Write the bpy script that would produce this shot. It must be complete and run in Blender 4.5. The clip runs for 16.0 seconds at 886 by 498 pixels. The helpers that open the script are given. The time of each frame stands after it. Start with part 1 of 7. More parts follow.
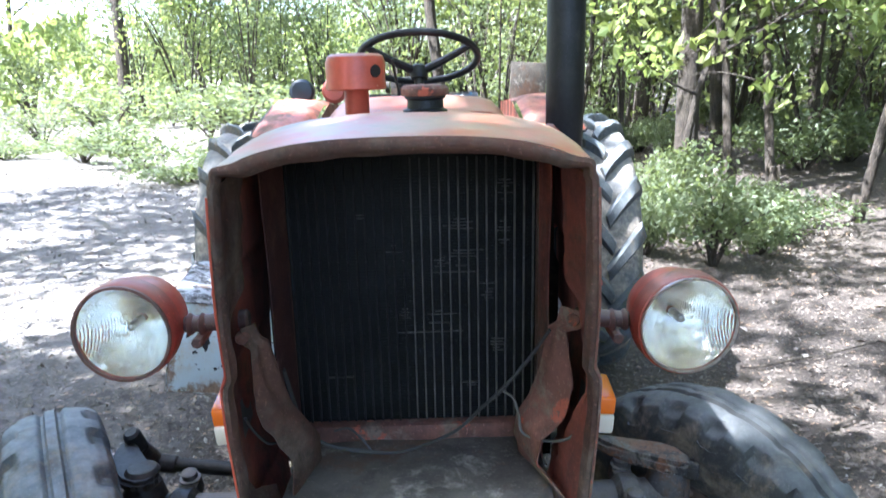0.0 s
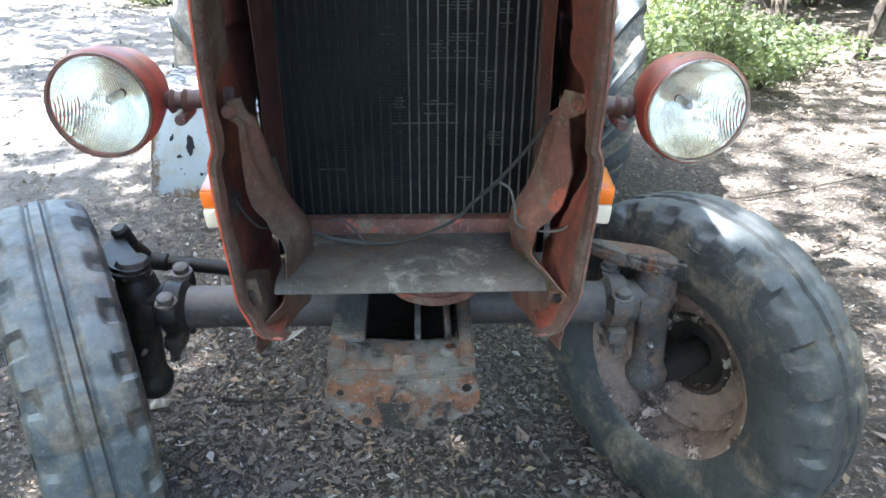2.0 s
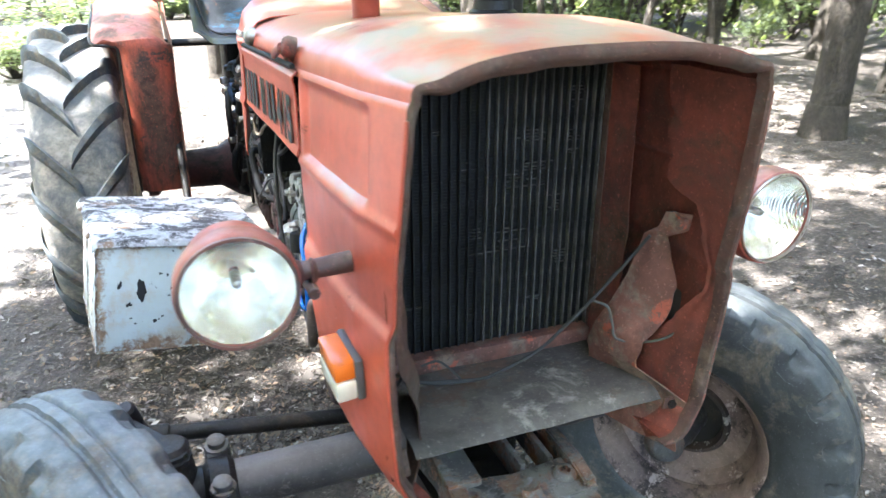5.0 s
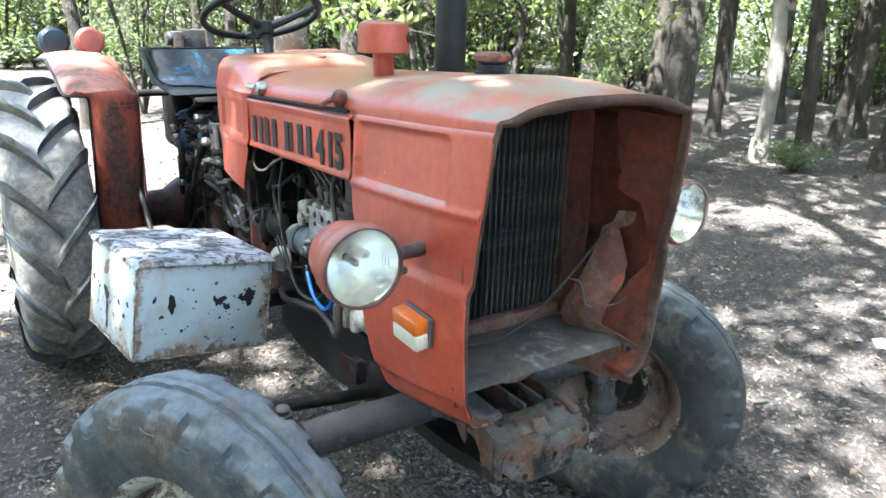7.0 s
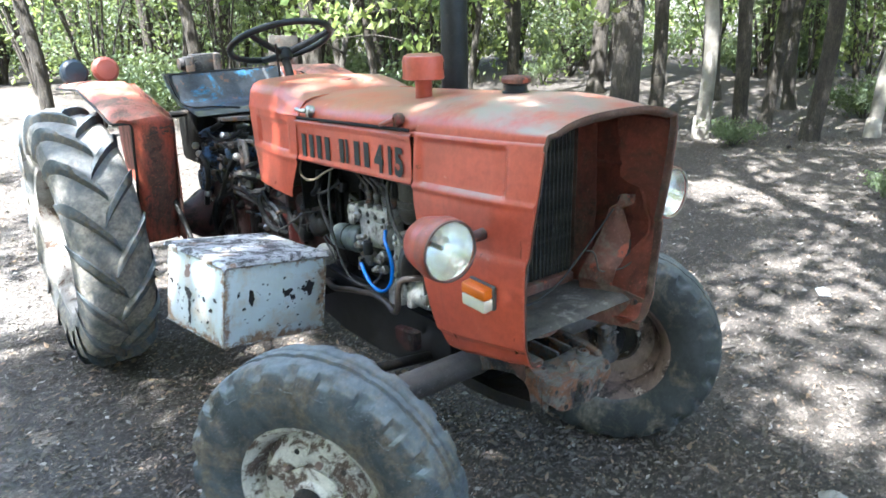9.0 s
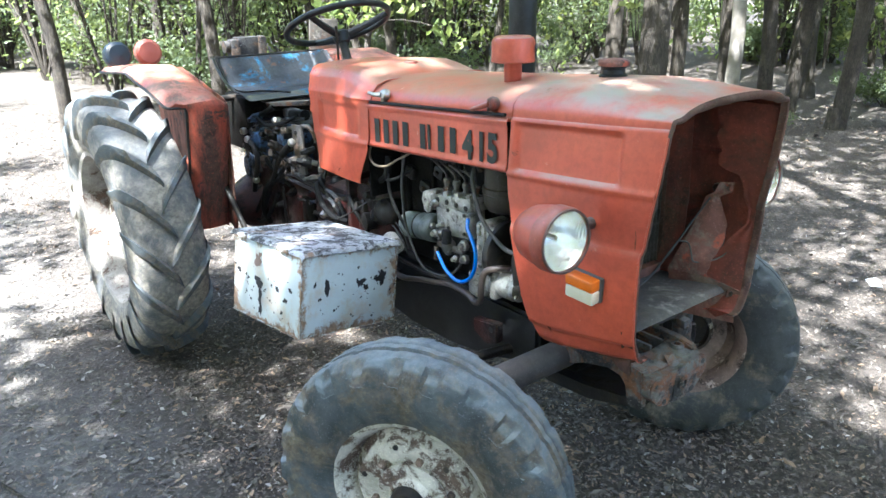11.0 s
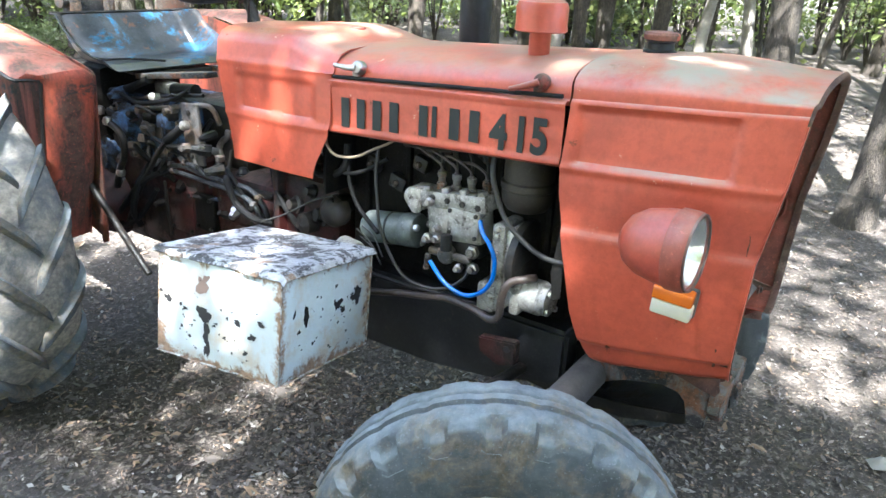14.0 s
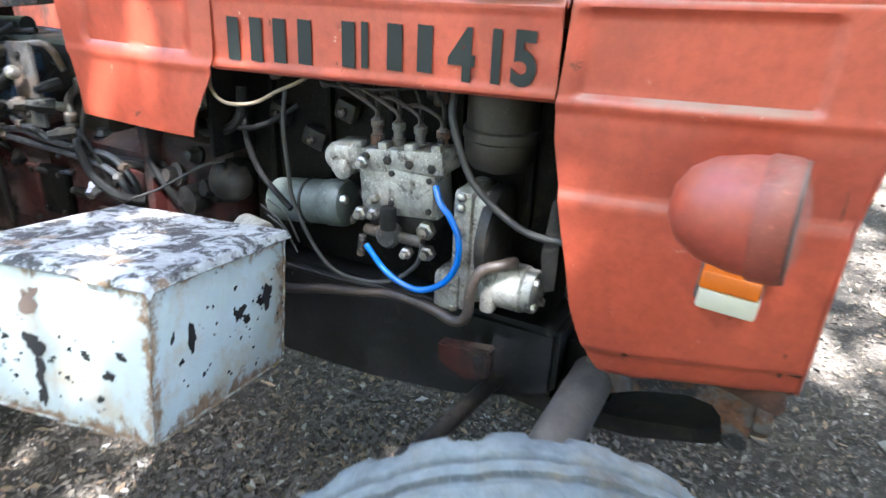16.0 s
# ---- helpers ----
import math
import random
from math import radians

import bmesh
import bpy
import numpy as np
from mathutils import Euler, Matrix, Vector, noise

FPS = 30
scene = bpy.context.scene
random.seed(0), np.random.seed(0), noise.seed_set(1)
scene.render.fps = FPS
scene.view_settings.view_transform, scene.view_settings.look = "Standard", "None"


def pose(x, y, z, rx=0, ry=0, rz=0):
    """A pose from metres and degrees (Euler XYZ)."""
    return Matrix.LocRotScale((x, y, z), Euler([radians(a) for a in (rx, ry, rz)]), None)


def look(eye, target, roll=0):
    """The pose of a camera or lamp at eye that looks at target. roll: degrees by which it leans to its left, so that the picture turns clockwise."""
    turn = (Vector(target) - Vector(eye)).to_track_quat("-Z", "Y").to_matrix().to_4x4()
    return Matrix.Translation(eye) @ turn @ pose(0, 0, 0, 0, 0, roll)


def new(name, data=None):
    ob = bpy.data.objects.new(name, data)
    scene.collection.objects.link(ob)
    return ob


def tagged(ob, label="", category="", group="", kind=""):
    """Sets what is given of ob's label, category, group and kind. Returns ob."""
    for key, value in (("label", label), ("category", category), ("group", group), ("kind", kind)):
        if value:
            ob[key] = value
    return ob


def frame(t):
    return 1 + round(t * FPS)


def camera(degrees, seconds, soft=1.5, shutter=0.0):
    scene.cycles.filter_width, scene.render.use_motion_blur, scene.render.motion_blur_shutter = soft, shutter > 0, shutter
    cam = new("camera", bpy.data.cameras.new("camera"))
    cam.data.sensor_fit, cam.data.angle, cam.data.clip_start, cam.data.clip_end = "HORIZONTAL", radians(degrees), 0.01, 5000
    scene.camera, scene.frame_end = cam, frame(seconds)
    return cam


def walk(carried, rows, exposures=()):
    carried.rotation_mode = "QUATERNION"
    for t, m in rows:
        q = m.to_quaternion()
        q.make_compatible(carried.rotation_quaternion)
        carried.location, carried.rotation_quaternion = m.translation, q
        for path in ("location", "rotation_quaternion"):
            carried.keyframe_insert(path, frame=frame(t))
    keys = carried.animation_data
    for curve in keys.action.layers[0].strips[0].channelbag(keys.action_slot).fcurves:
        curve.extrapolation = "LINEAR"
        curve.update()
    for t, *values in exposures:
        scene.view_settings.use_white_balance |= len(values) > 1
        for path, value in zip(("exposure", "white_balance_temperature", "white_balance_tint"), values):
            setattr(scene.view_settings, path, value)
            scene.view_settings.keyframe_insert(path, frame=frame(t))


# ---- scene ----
cam = camera(63.1, 16.0, shutter=0.35)
# t, eye, point looked at, roll
PATH = [
    (0, (0.069, -0.98, 1.453), (0.063, 0.956, 0.953), -1.3),
    (0.3, (0.079, -0.954, 1.452), (0.073, 0.958, 0.864), -1.1),
    (0.5, (0.071, -0.965, 1.429), (0.069, 0.938, 0.814), -0.8),
    (1, (0.068, -0.996, 1.378), (0.041, 0.806, 0.51), -1.3),
    (1.5, (0.063, -0.977, 1.349), (0.065, 0.79, 0.411), 0.2),
    (2, (0.052, -0.969, 1.352), (0.079, 0.814, 0.446), 0.3),
    (2.5, (0.02, -0.967, 1.363), (-0.007, 0.831, 0.487), -0.5),
    (3, (0.009, -0.964, 1.364), (-0.007, 0.831, 0.481), -0.0),
    (3.5, (0.011, -0.971, 1.36), (0.055, 0.831, 0.492), 1.3),
    (4, (-0.026, -0.944, 1.356), (0.081, 0.858, 0.496), 2.8),
    (4.5, (-0.145, -0.837, 1.383), (0.161, 0.996, 0.644), -0.6),
    (4.7, (-0.281, -0.799, 1.435), (0.189, 0.987, 0.666), -1.0),
    (7, (-0.948, -1.045, 1.505), (0.062, 0.563, 0.875), 1.4),
    (7.5, (-1.016, -1.202, 1.502), (-0.014, 0.378, 0.796), -1.0),
    (8, (-1.092, -1.295, 1.563), (-0.127, 0.346, 0.95), -1.9),
    (8.5, (-1.226, -1.264, 1.587), (-0.118, 0.314, 1.058), 0.6),
    (9, (-1.391, -1.233, 1.627), (-0.27, 0.289, 0.973), -1.4),
    (9.5, (-1.445, -1.201, 1.621), (-0.342, 0.32, 0.936), -2.2),
    (9.7, (-1.472, -1.197, 1.622), (-0.383, 0.338, 0.946), -1.9),
    (11.8, (-1.571, -0.759, 1.585), (-0.388, 0.691, 0.877), 0.2),
    (12, (-1.579, -0.673, 1.558), (-0.356, 0.739, 0.842), 0.3),
    (12.5, (-1.693, -0.415, 1.556), (-0.245, 0.753, 0.822), -0.7),
    (13, (-1.741, -0.295, 1.562), (-0.247, 0.807, 0.817), 0.6),
    (13.5, (-1.741, -0.284, 1.55), (-0.242, 0.807, 0.799), 2.2),
    (14, (-1.725, -0.275, 1.55), (-0.196, 0.78, 0.808), 2.7),
    (14.5, (-1.71, -0.261, 1.548), (-0.161, 0.754, 0.792), 2.7),
    (15, (-1.725, -0.253, 1.543), (-0.175, 0.754, 0.779), 2.3),
    (15.5, (-1.619, -0.174, 1.498), (-0.022, 0.704, 0.674), 4.0),
    (16, (-1.338, 0.052, 1.376), (0.281, 0.886, 0.551), 2.7),
]
EXPOSURES = [(0.0, 3.36, 5550, 12), (0.5, 3.17, 5520, 12), (1.0, 3.32, 5650, 10), (1.6, 4.0, 5850, 9), (4.2, 4.14, 5980, 10), (7.0, 3.60, 5650, 6), (9.7, 3.46, 5620, 6), (12.0, 3.50, 5750, 6), (13.0, 3.67, 5880, 7), (14.5, 3.80, 5780, 8), (16.0, 3.88, 5850, 9)]
walk(cam, [(t, look(eye, target, roll)) for t, eye, target, roll in PATH], EXPOSURES)

# ---------------------------------------------------------------- light
SUN_AZ, SUN_EL = radians(250), radians(58)      # compass turn from +y clockwise, height
world = bpy.data.worlds.new("sky")
scene.world = world
world.use_nodes = True
wn = world.node_tree.nodes
sky = wn.new("ShaderNodeTexSky")
sky.sky_type, sky.sun_disc = "NISHITA", False
sky.air_density, sky.dust_density, sky.ozone_density = 0.85, 2.0, 0.7
sky.sun_elevation, sky.sun_rotation = SUN_EL, SUN_AZ
wn["Background"].inputs["Strength"].default_value = 0.11
world.node_tree.links.new(sky.outputs[0], wn["Background"].inputs["Color"])
sun_data = bpy.data.lights.new("sun", "SUN")
sun_data.energy, sun_data.angle, sun_data.color = 5.0, radians(0.53), (1.0, 0.96, 0.90)
sun = new("sun", sun_data)
to_sun = Vector((math.sin(SUN_AZ) * math.cos(SUN_EL), math.cos(SUN_AZ) * math.cos(SUN_EL), math.sin(SUN_EL)))
sun.matrix_world = look(to_sun * 60, (0, 0, 0))


# ---------------------------------------------------------------- materials
class Nodes:
    """A small wrapper that builds a procedural material."""

    def __init__(self, name):
        self.mat = bpy.data.materials.new(name)
        self.mat.use_nodes = True
        self.tree = self.mat.node_tree
        self.bsdf = self.tree.nodes["Principled BSDF"]
        self.out = self.tree.nodes["Material Output"]
        self.coord = self.add("ShaderNodeTexCoord").outputs["Object"]

    def add(self, kind, **inputs):
        node = self.tree.nodes.new(kind)
        for key, value in inputs.items():
            self.put(node.inputs[key.replace("_", " ")], value)
        return node

    def put(self, socket, value):
        if isinstance(value, bpy.types.NodeSocket):
            self.tree.links.new(value, socket)
        elif isinstance(value, (tuple, list)) and len(value) == 3 and socket.type == "RGBA":
            socket.default_value = (*value, 1)
        else:
            socket.default_value = value

    def noise(self, scale, detail=4.0, rough=0.6, vector=None, warp=0.0):
        return self.add("ShaderNodeTexNoise", Vector=vector or self.coord, Scale=scale, Detail=detail, Roughness=rough, Distortion=warp).outputs["Fac"]

    def ramp(self, fac, lo, hi):
        node = self.add("ShaderNodeMapRange", Value=fac)
        node.inputs["From Min"].default_value, node.inputs["From Max"].default_value = lo, hi
        return node.outputs["Result"]

    def math(self, op, a, b):
        node = self.add("ShaderNodeMath")
        node.operation = op
        self.put(node.inputs[0], a), self.put(node.inputs[1], b)
        return node.outputs[0]

    def mix(self, fac, a, b):
        node = self.add("ShaderNodeMix")
        node.data_type = "RGBA"
        self.put(node.inputs["Factor"], fac), self.put(node.inputs["A"], a), self.put(node.inputs["B"], b)
        return node.outputs["Result"]

    def upward(self, lo=0.3, hi=0.95):
        geo = self.add("ShaderNodeNewGeometry")
        z = self.add("ShaderNodeSeparateXYZ", Vector=geo.outputs["Normal"]).outputs["Z"]
        return self.ramp(z, lo, hi)

    def finish(self, color, rough=0.6, metal=0.0, bump=None, depth=0.002, strength=0.6):
        self.put(self.bsdf.inputs["Base Color"], color)
        self.put(self.bsdf.inputs["Roughness"], rough)
        self.put(self.bsdf.inputs["Metallic"], metal)
        if bump is not None:
            node = self.add("ShaderNodeBump", Height=bump, Distance=depth, Strength=strength)
            self.put(self.bsdf.inputs["Normal"], node.outputs["Normal"])
        return self.mat


def surface(name, c1, c2, scale=6.0, rough=0.6, metal=0.0, fine=70.0, depth=0.002, stain=None, stain_at=(0.54, 0.60), stain_scale=9.0, dust=None, dust_amount=0.6, chips=None, chips_at=(0.60, 0.63), chips_scale=30.0, streak=1.0, grime=0.5, shine=0.5, speckle=0.55, dust_rough=0.9):
    """Two mottled colours under grime, an optional stain or rust with ragged edges, chips, and dust lying on what faces up."""
    n = Nodes(name)
    color = n.mix(n.ramp(n.noise(scale, 6, 0.65), 0.38, 0.62), c1, c2)
    roughness = rough
    grain = n.noise(fine, 5, 0.7)
    color = n.mix(n.math("MULTIPLY", n.ramp(grain, 0.42, 0.68), 0.4), color, tuple(v * 0.45 for v in c1))
    dirt = n.math("MULTIPLY", n.ramp(n.noise(scale * 0.55 + 1.5, 9, 0.74, warp=0.3), 0.46, 0.62), grime)
    color = n.mix(dirt, color, tuple(v * 0.35 + 0.004 for v in c2))
    n.put(n.bsdf.inputs["Specular IOR Level"], shine)
    height = grain
    where = n.coord
    if streak != 1.0:
        where = n.add("ShaderNodeMapping", Vector=n.coord, Scale=(1.0, 1.0, streak)).outputs[0]
    if stain:
        edge = n.ramp(n.noise(stain_scale, 10, 0.74, where, 0.4), *stain_at)
        color = n.mix(edge, color, n.mix(n.ramp(n.noise(46, 6, 0.7), 0.35, 0.65), stain, tuple(v * 0.40 for v in stain)))
        roughness = n.math("ADD", n.math("MULTIPLY", edge, 0.85 - rough), rough)
        height = n.math("SUBTRACT", grain, n.math("MULTIPLY", edge, 0.7))
    if chips:
        flake = n.ramp(n.noise(chips_scale, 8, 0.72, warp=0.2), *chips_at)
        color = n.mix(flake, color, chips)
    specks = n.math("MULTIPLY", n.ramp(n.noise(190, 3, 0.6), 0.62, 0.67), speckle)
    color = n.mix(specks, color, tuple(min(1.0, v * 1.5 + 0.03) for v in c1))
    if dust:
        lying = n.math("MULTIPLY", n.upward(), n.ramp(n.noise(5, 8, 0.7), 0.34, 0.60))
        lying = n.math("MULTIPLY", lying, dust_amount)
        color = n.mix(lying, color, dust)
        roughness = n.math("MAXIMUM", roughness, n.math("MULTIPLY", lying, dust_rough))
    return n.finish(color, roughness, metal, height, depth)


PAINT = surface("faded_orange_red_paint", (0.50, 0.092, 0.048), (0.41, 0.072, 0.038), 3.0, 0.34, fine=45, depth=0.00025,
                stain=(0.13, 0.05, 0.03), stain_at=(0.64, 0.67), stain_scale=12, dust=(0.28, 0.215, 0.160), dust_amount=0.72, dust_rough=0.42, chips=(0.60, 0.40, 0.30), chips_at=(0.665, 0.685), chips_scale=26, grime=0.22, speckle=0.12)
PAINT_NOSE = surface("faded_orange_red_paint_under_dust", (0.50, 0.092, 0.048), (0.41, 0.072, 0.038), 3.0, 0.34, fine=45, depth=0.00025,
                stain=(0.13, 0.05, 0.03), stain_at=(0.64, 0.67), stain_scale=12, dust=(0.31, 0.265, 0.205), dust_amount=1.0, dust_rough=0.45, chips=(0.60, 0.40, 0.30), chips_at=(0.665, 0.685), chips_scale=26, grime=0.22, speckle=0.12)
PAINT_DULL = surface("dull_red_paint", (0.33, 0.05, 0.025), (0.20, 0.035, 0.022), 7.0, 0.55, fine=60, depth=0.001,
                     stain=(0.10, 0.055, 0.04), stain_at=(0.47, 0.58), stain_scale=8, dust=(0.33, 0.25, 0.19), dust_amount=0.6, streak=0.25)
RUST_RED = surface("rusty_bare_sheet", (0.25, 0.105, 0.070), (0.15, 0.060, 0.042), 9.0, 0.75, fine=80, depth=0.0015,
                   stain=(0.235, 0.165, 0.12), stain_at=(0.50, 0.60), stain_scale=11, chips=(0.36, 0.085, 0.045), chips_at=(0.595, 0.63), chips_scale=17, grime=0.8)
SHEET_DUSTY = surface("dusty_sheet_steel", (0.145, 0.125, 0.103), (0.085, 0.074, 0.063), 8.0, 0.75, fine=90, depth=0.0008,
                      stain=(0.40, 0.36, 0.31), stain_at=(0.53, 0.62), stain_scale=10, chips=(0.12, 0.075, 0.05), chips_at=(0.54, 0.62), chips_scale=7, grime=0.7)
IRON_OILY = surface("oily_black_iron", (0.010, 0.010, 0.010), (0.028, 0.024, 0.021), 7.0, 0.45, fine=60, depth=0.002,
                    shine=0.3, stain=(0.07, 0.052, 0.038), stain_at=(0.53, 0.64), stain_scale=12)
# blacker copy of the oily iron, with the engine bay's deep shade in its colour
IRON_BLACK = surface("deep_shade_black_iron", (0.004, 0.004, 0.004), (0.009, 0.008, 0.007), 7.0, 0.55, fine=60, depth=0.002,
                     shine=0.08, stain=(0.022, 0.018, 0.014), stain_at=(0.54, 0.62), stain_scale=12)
IRON_GREY = surface("grey_cast_iron", (0.105, 0.100, 0.097), (0.060, 0.054, 0.051), 9.0, 0.65, metal=0.1, fine=60, depth=0.002,
                    stain=(0.15, 0.095, 0.062), stain_at=(0.47, 0.58), stain_scale=12, chips=(0.020, 0.018, 0.017), chips_at=(0.56, 0.60), chips_scale=15, dust=(0.27, 0.24, 0.215), dust_amount=0.55, grime=0.8)
IRON_MAROON = surface("maroon_painted_casting", (0.062, 0.013, 0.011), (0.022, 0.008, 0.007), 6.0, 0.4, fine=50, depth=0.002,
                      stain=(0.022, 0.018, 0.016), stain_at=(0.47, 0.58), stain_scale=9, dust=(0.20, 0.14, 0.11), dust_amount=0.3, shine=0.3)
AXLE_IRON = surface("dark_worn_axle_iron", (0.070, 0.060, 0.056), (0.040, 0.033, 0.030), 9.0, 0.6, metal=0.1, fine=60, depth=0.0015, stain=(0.20, 0.175, 0.15), stain_at=(0.58, 0.66), stain_scale=10, dust=(0.19, 0.165, 0.145), dust_amount=0.6)
CAST_RUST = surface("rusty_casting_with_old_paint", (0.175, 0.165, 0.145), (0.095, 0.080, 0.068), 11.0, 0.7, fine=55, depth=0.004,
                    stain=(0.21, 0.092, 0.045), stain_at=(0.45, 0.53), stain_scale=10, chips=(0.02, 0.018, 0.017), chips_at=(0.515, 0.56), chips_scale=6.5, dust=(0.30, 0.28, 0.24), dust_amount=0.3)
ALUMINIUM = surface("dirty_cast_aluminium", (0.50, 0.49, 0.455), (0.34, 0.32, 0.29), 14.0, 0.40, metal=0.45, fine=90, depth=0.001,
                    stain=(0.085, 0.070, 0.056), stain_at=(0.53, 0.66), stain_scale=28, grime=0.9)
GREY_PAINT = surface("grey_green_painted_steel", (0.125, 0.143, 0.137), (0.075, 0.086, 0.083), 8.0, 0.45, fine=80, depth=0.0006,
                     stain=(0.06, 0.05, 0.045), stain_at=(0.60, 0.70), stain_scale=14)
STEEL = surface("bright_worn_steel", (0.62, 0.58, 0.53), (0.38, 0.34, 0.30), 20.0, 0.32, metal=0.9, fine=90, depth=0.0006,
                stain=(0.16, 0.08, 0.05), stain_at=(0.55, 0.68), stain_scale=24)
RUBBER = surface("dusty_black_rubber", (0.105, 0.118, 0.126), (0.060, 0.067, 0.072), 6.0, 0.7, fine=55, depth=0.0022,
                 stain=(0.20, 0.165, 0.125), stain_at=(0.47, 0.60), stain_scale=8, dust=(0.30, 0.335, 0.355), dust_amount=0.7, shine=0.2)
RUBBER_DARK = surface("worn_black_rubber", (0.050, 0.054, 0.053), (0.024, 0.026, 0.026), 6.0, 0.7, fine=55, depth=0.0022,
                      stain=(0.165, 0.14, 0.10), stain_at=(0.50, 0.61), stain_scale=7, dust=(0.22, 0.235, 0.24), dust_amount=0.55)
RUBBER_OLD = surface("sun_bleached_grey_rubber", (0.15, 0.15, 0.145), (0.085, 0.088, 0.09), 5.0, 0.8, fine=50, depth=0.0025,
                     stain=(0.38, 0.33, 0.27), stain_at=(0.42, 0.56), stain_scale=6, dust=(0.33, 0.33, 0.33), dust_amount=0.7)
RUBBER_HOSE = surface("black_rubber_hose", (0.008, 0.008, 0.0085), (0.018, 0.0175, 0.017), 14.0, 0.65, fine=90, depth=0.0006, shine=0.15)
BLACK_PAINT = surface("chalky_black_paint", (0.008, 0.0085, 0.010), (0.020, 0.021, 0.023), 8.0, 0.4, fine=70, depth=0.0006,
                      shine=0.3, stain=(0.07, 0.06, 0.05), stain_at=(0.60, 0.68), stain_scale=12)
RIM_PAINT = surface("chipped_cream_wheel_paint", (0.62, 0.58, 0.50), (0.50, 0.46, 0.40), 8.0, 0.6, fine=60, depth=0.0015,
                    stain=(0.14, 0.095, 0.072), stain_at=(0.49, 0.55), stain_scale=14)
RIM_WORN = surface("pale_worn_rim_with_rust", (0.40, 0.37, 0.335), (0.27, 0.235, 0.205), 7.0, 0.65, fine=60, depth=0.0015, stain=(0.15, 0.095, 0.068), stain_at=(0.52, 0.60), stain_scale=11)
RIM_RUST = surface("rust_brown_wheel_steel", (0.26, 0.185, 0.15), (0.15, 0.10, 0.08), 9.0, 0.7, fine=60, depth=0.0015,
                   stain=(0.055, 0.040, 0.032), stain_at=(0.52, 0.60), stain_scale=9, chips=(0.42, 0.33, 0.28), chips_at=(0.58, 0.62), chips_scale=12)
RIM_FLAKED = surface("rust_black_steel_with_pale_flakes", (0.060, 0.036, 0.026), (0.022, 0.017, 0.015), 9.0, 0.7, fine=60, depth=0.0015,
                     stain=(0.46, 0.42, 0.37), stain_at=(0.53, 0.56), stain_scale=22, speckle=0.2)
BOX_SIZE = (0.392, 0.400, 0.274)
g = Nodes("chipped_white_enamel_rusting_from_its_edges")
xyz = g.add("ShaderNodeSeparateXYZ", Vector=g.coord)
near = [g.math("MINIMUM", xyz.outputs[k], g.math("SUBTRACT", BOX_SIZE[k], xyz.outputs[k])) for k in range(3)]
rim = g.math("MAXIMUM", g.math("MINIMUM", near[0], near[1]), g.math("MINIMUM", g.math("MAXIMUM", near[0], near[1]), near[2]))
c = g.mix(g.ramp(g.noise(5, 6), 0.38, 0.62), (0.60, 0.655, 0.67), (0.50, 0.53, 0.53))
c = g.mix(g.math("MULTIPLY", g.ramp(g.noise(9, 8, 0.75), 0.50, 0.62), 0.7), c, (0.52, 0.42, 0.31))
eaten = g.math("SUBTRACT", g.noise(13, 9, 0.74, warp=0.3), g.math("MULTIPLY", rim, 5.5))
c = g.mix(g.ramp(eaten, 0.385, 0.47), c, g.mix(g.ramp(g.noise(40, 7, 0.7), 0.40, 0.62), (0.36, 0.235, 0.15), (0.17, 0.10, 0.065)))
c = g.mix(g.ramp(g.noise(34, 8, 0.72, warp=0.5), 0.655, 0.675), c, (0.035, 0.036, 0.04))
ENAMEL = g.finish(c, 0.5, 0.0, g.math("SUBTRACT", g.noise(60, 5), g.ramp(eaten, 0.3, 0.42)), 0.0012, 0.7)
LID = surface("worn_lid_with_flaking_dark_paint", (0.56, 0.57, 0.59), (0.42, 0.42, 0.43), 12.0, 0.6, fine=60, depth=0.0012,
              stain=(0.085, 0.080, 0.082), stain_at=(0.48, 0.54), stain_scale=17, chips=(0.24, 0.16, 0.11), chips_at=(0.58, 0.64), chips_scale=11)
BOX_RUST = surface("rust_under_worn_white_paint", (0.30, 0.20, 0.13), (0.22, 0.14, 0.09), 14.0, 0.85, fine=70, depth=0.001,
                   stain=(0.58, 0.58, 0.55), stain_at=(0.46, 0.54), stain_scale=22)
SEAT_PAINT = surface("dark_seat_with_blue_paint_left", (0.030, 0.032, 0.038), (0.075, 0.078, 0.086), 5.0, 0.30, metal=0.45, fine=60, depth=0.0006,
                     stain=(0.06, 0.20, 0.33), stain_at=(0.55, 0.61), stain_scale=6, chips=(0.14, 0.075, 0.05), chips_at=(0.58, 0.62), chips_scale=14)
BLUE_IRON = surface("blue_painted_casting", (0.045, 0.13, 0.30), (0.05, 0.07, 0.10), 12.0, 0.5, fine=60, depth=0.002,
                    stain=(0.020, 0.018, 0.017), stain_at=(0.44, 0.54), stain_scale=14)


def plain(name, color, rough, metal=0.0, **more):
    n = Nodes(name)
    mat = n.finish(n.mix(n.math("MULTIPLY", n.noise(30, 5), 0.5), color, tuple(v * 0.6 for v in color)), rough, metal)
    for key, value in more.items():
        n.put(n.bsdf.inputs[key.replace("_", " ")], value)
    return mat


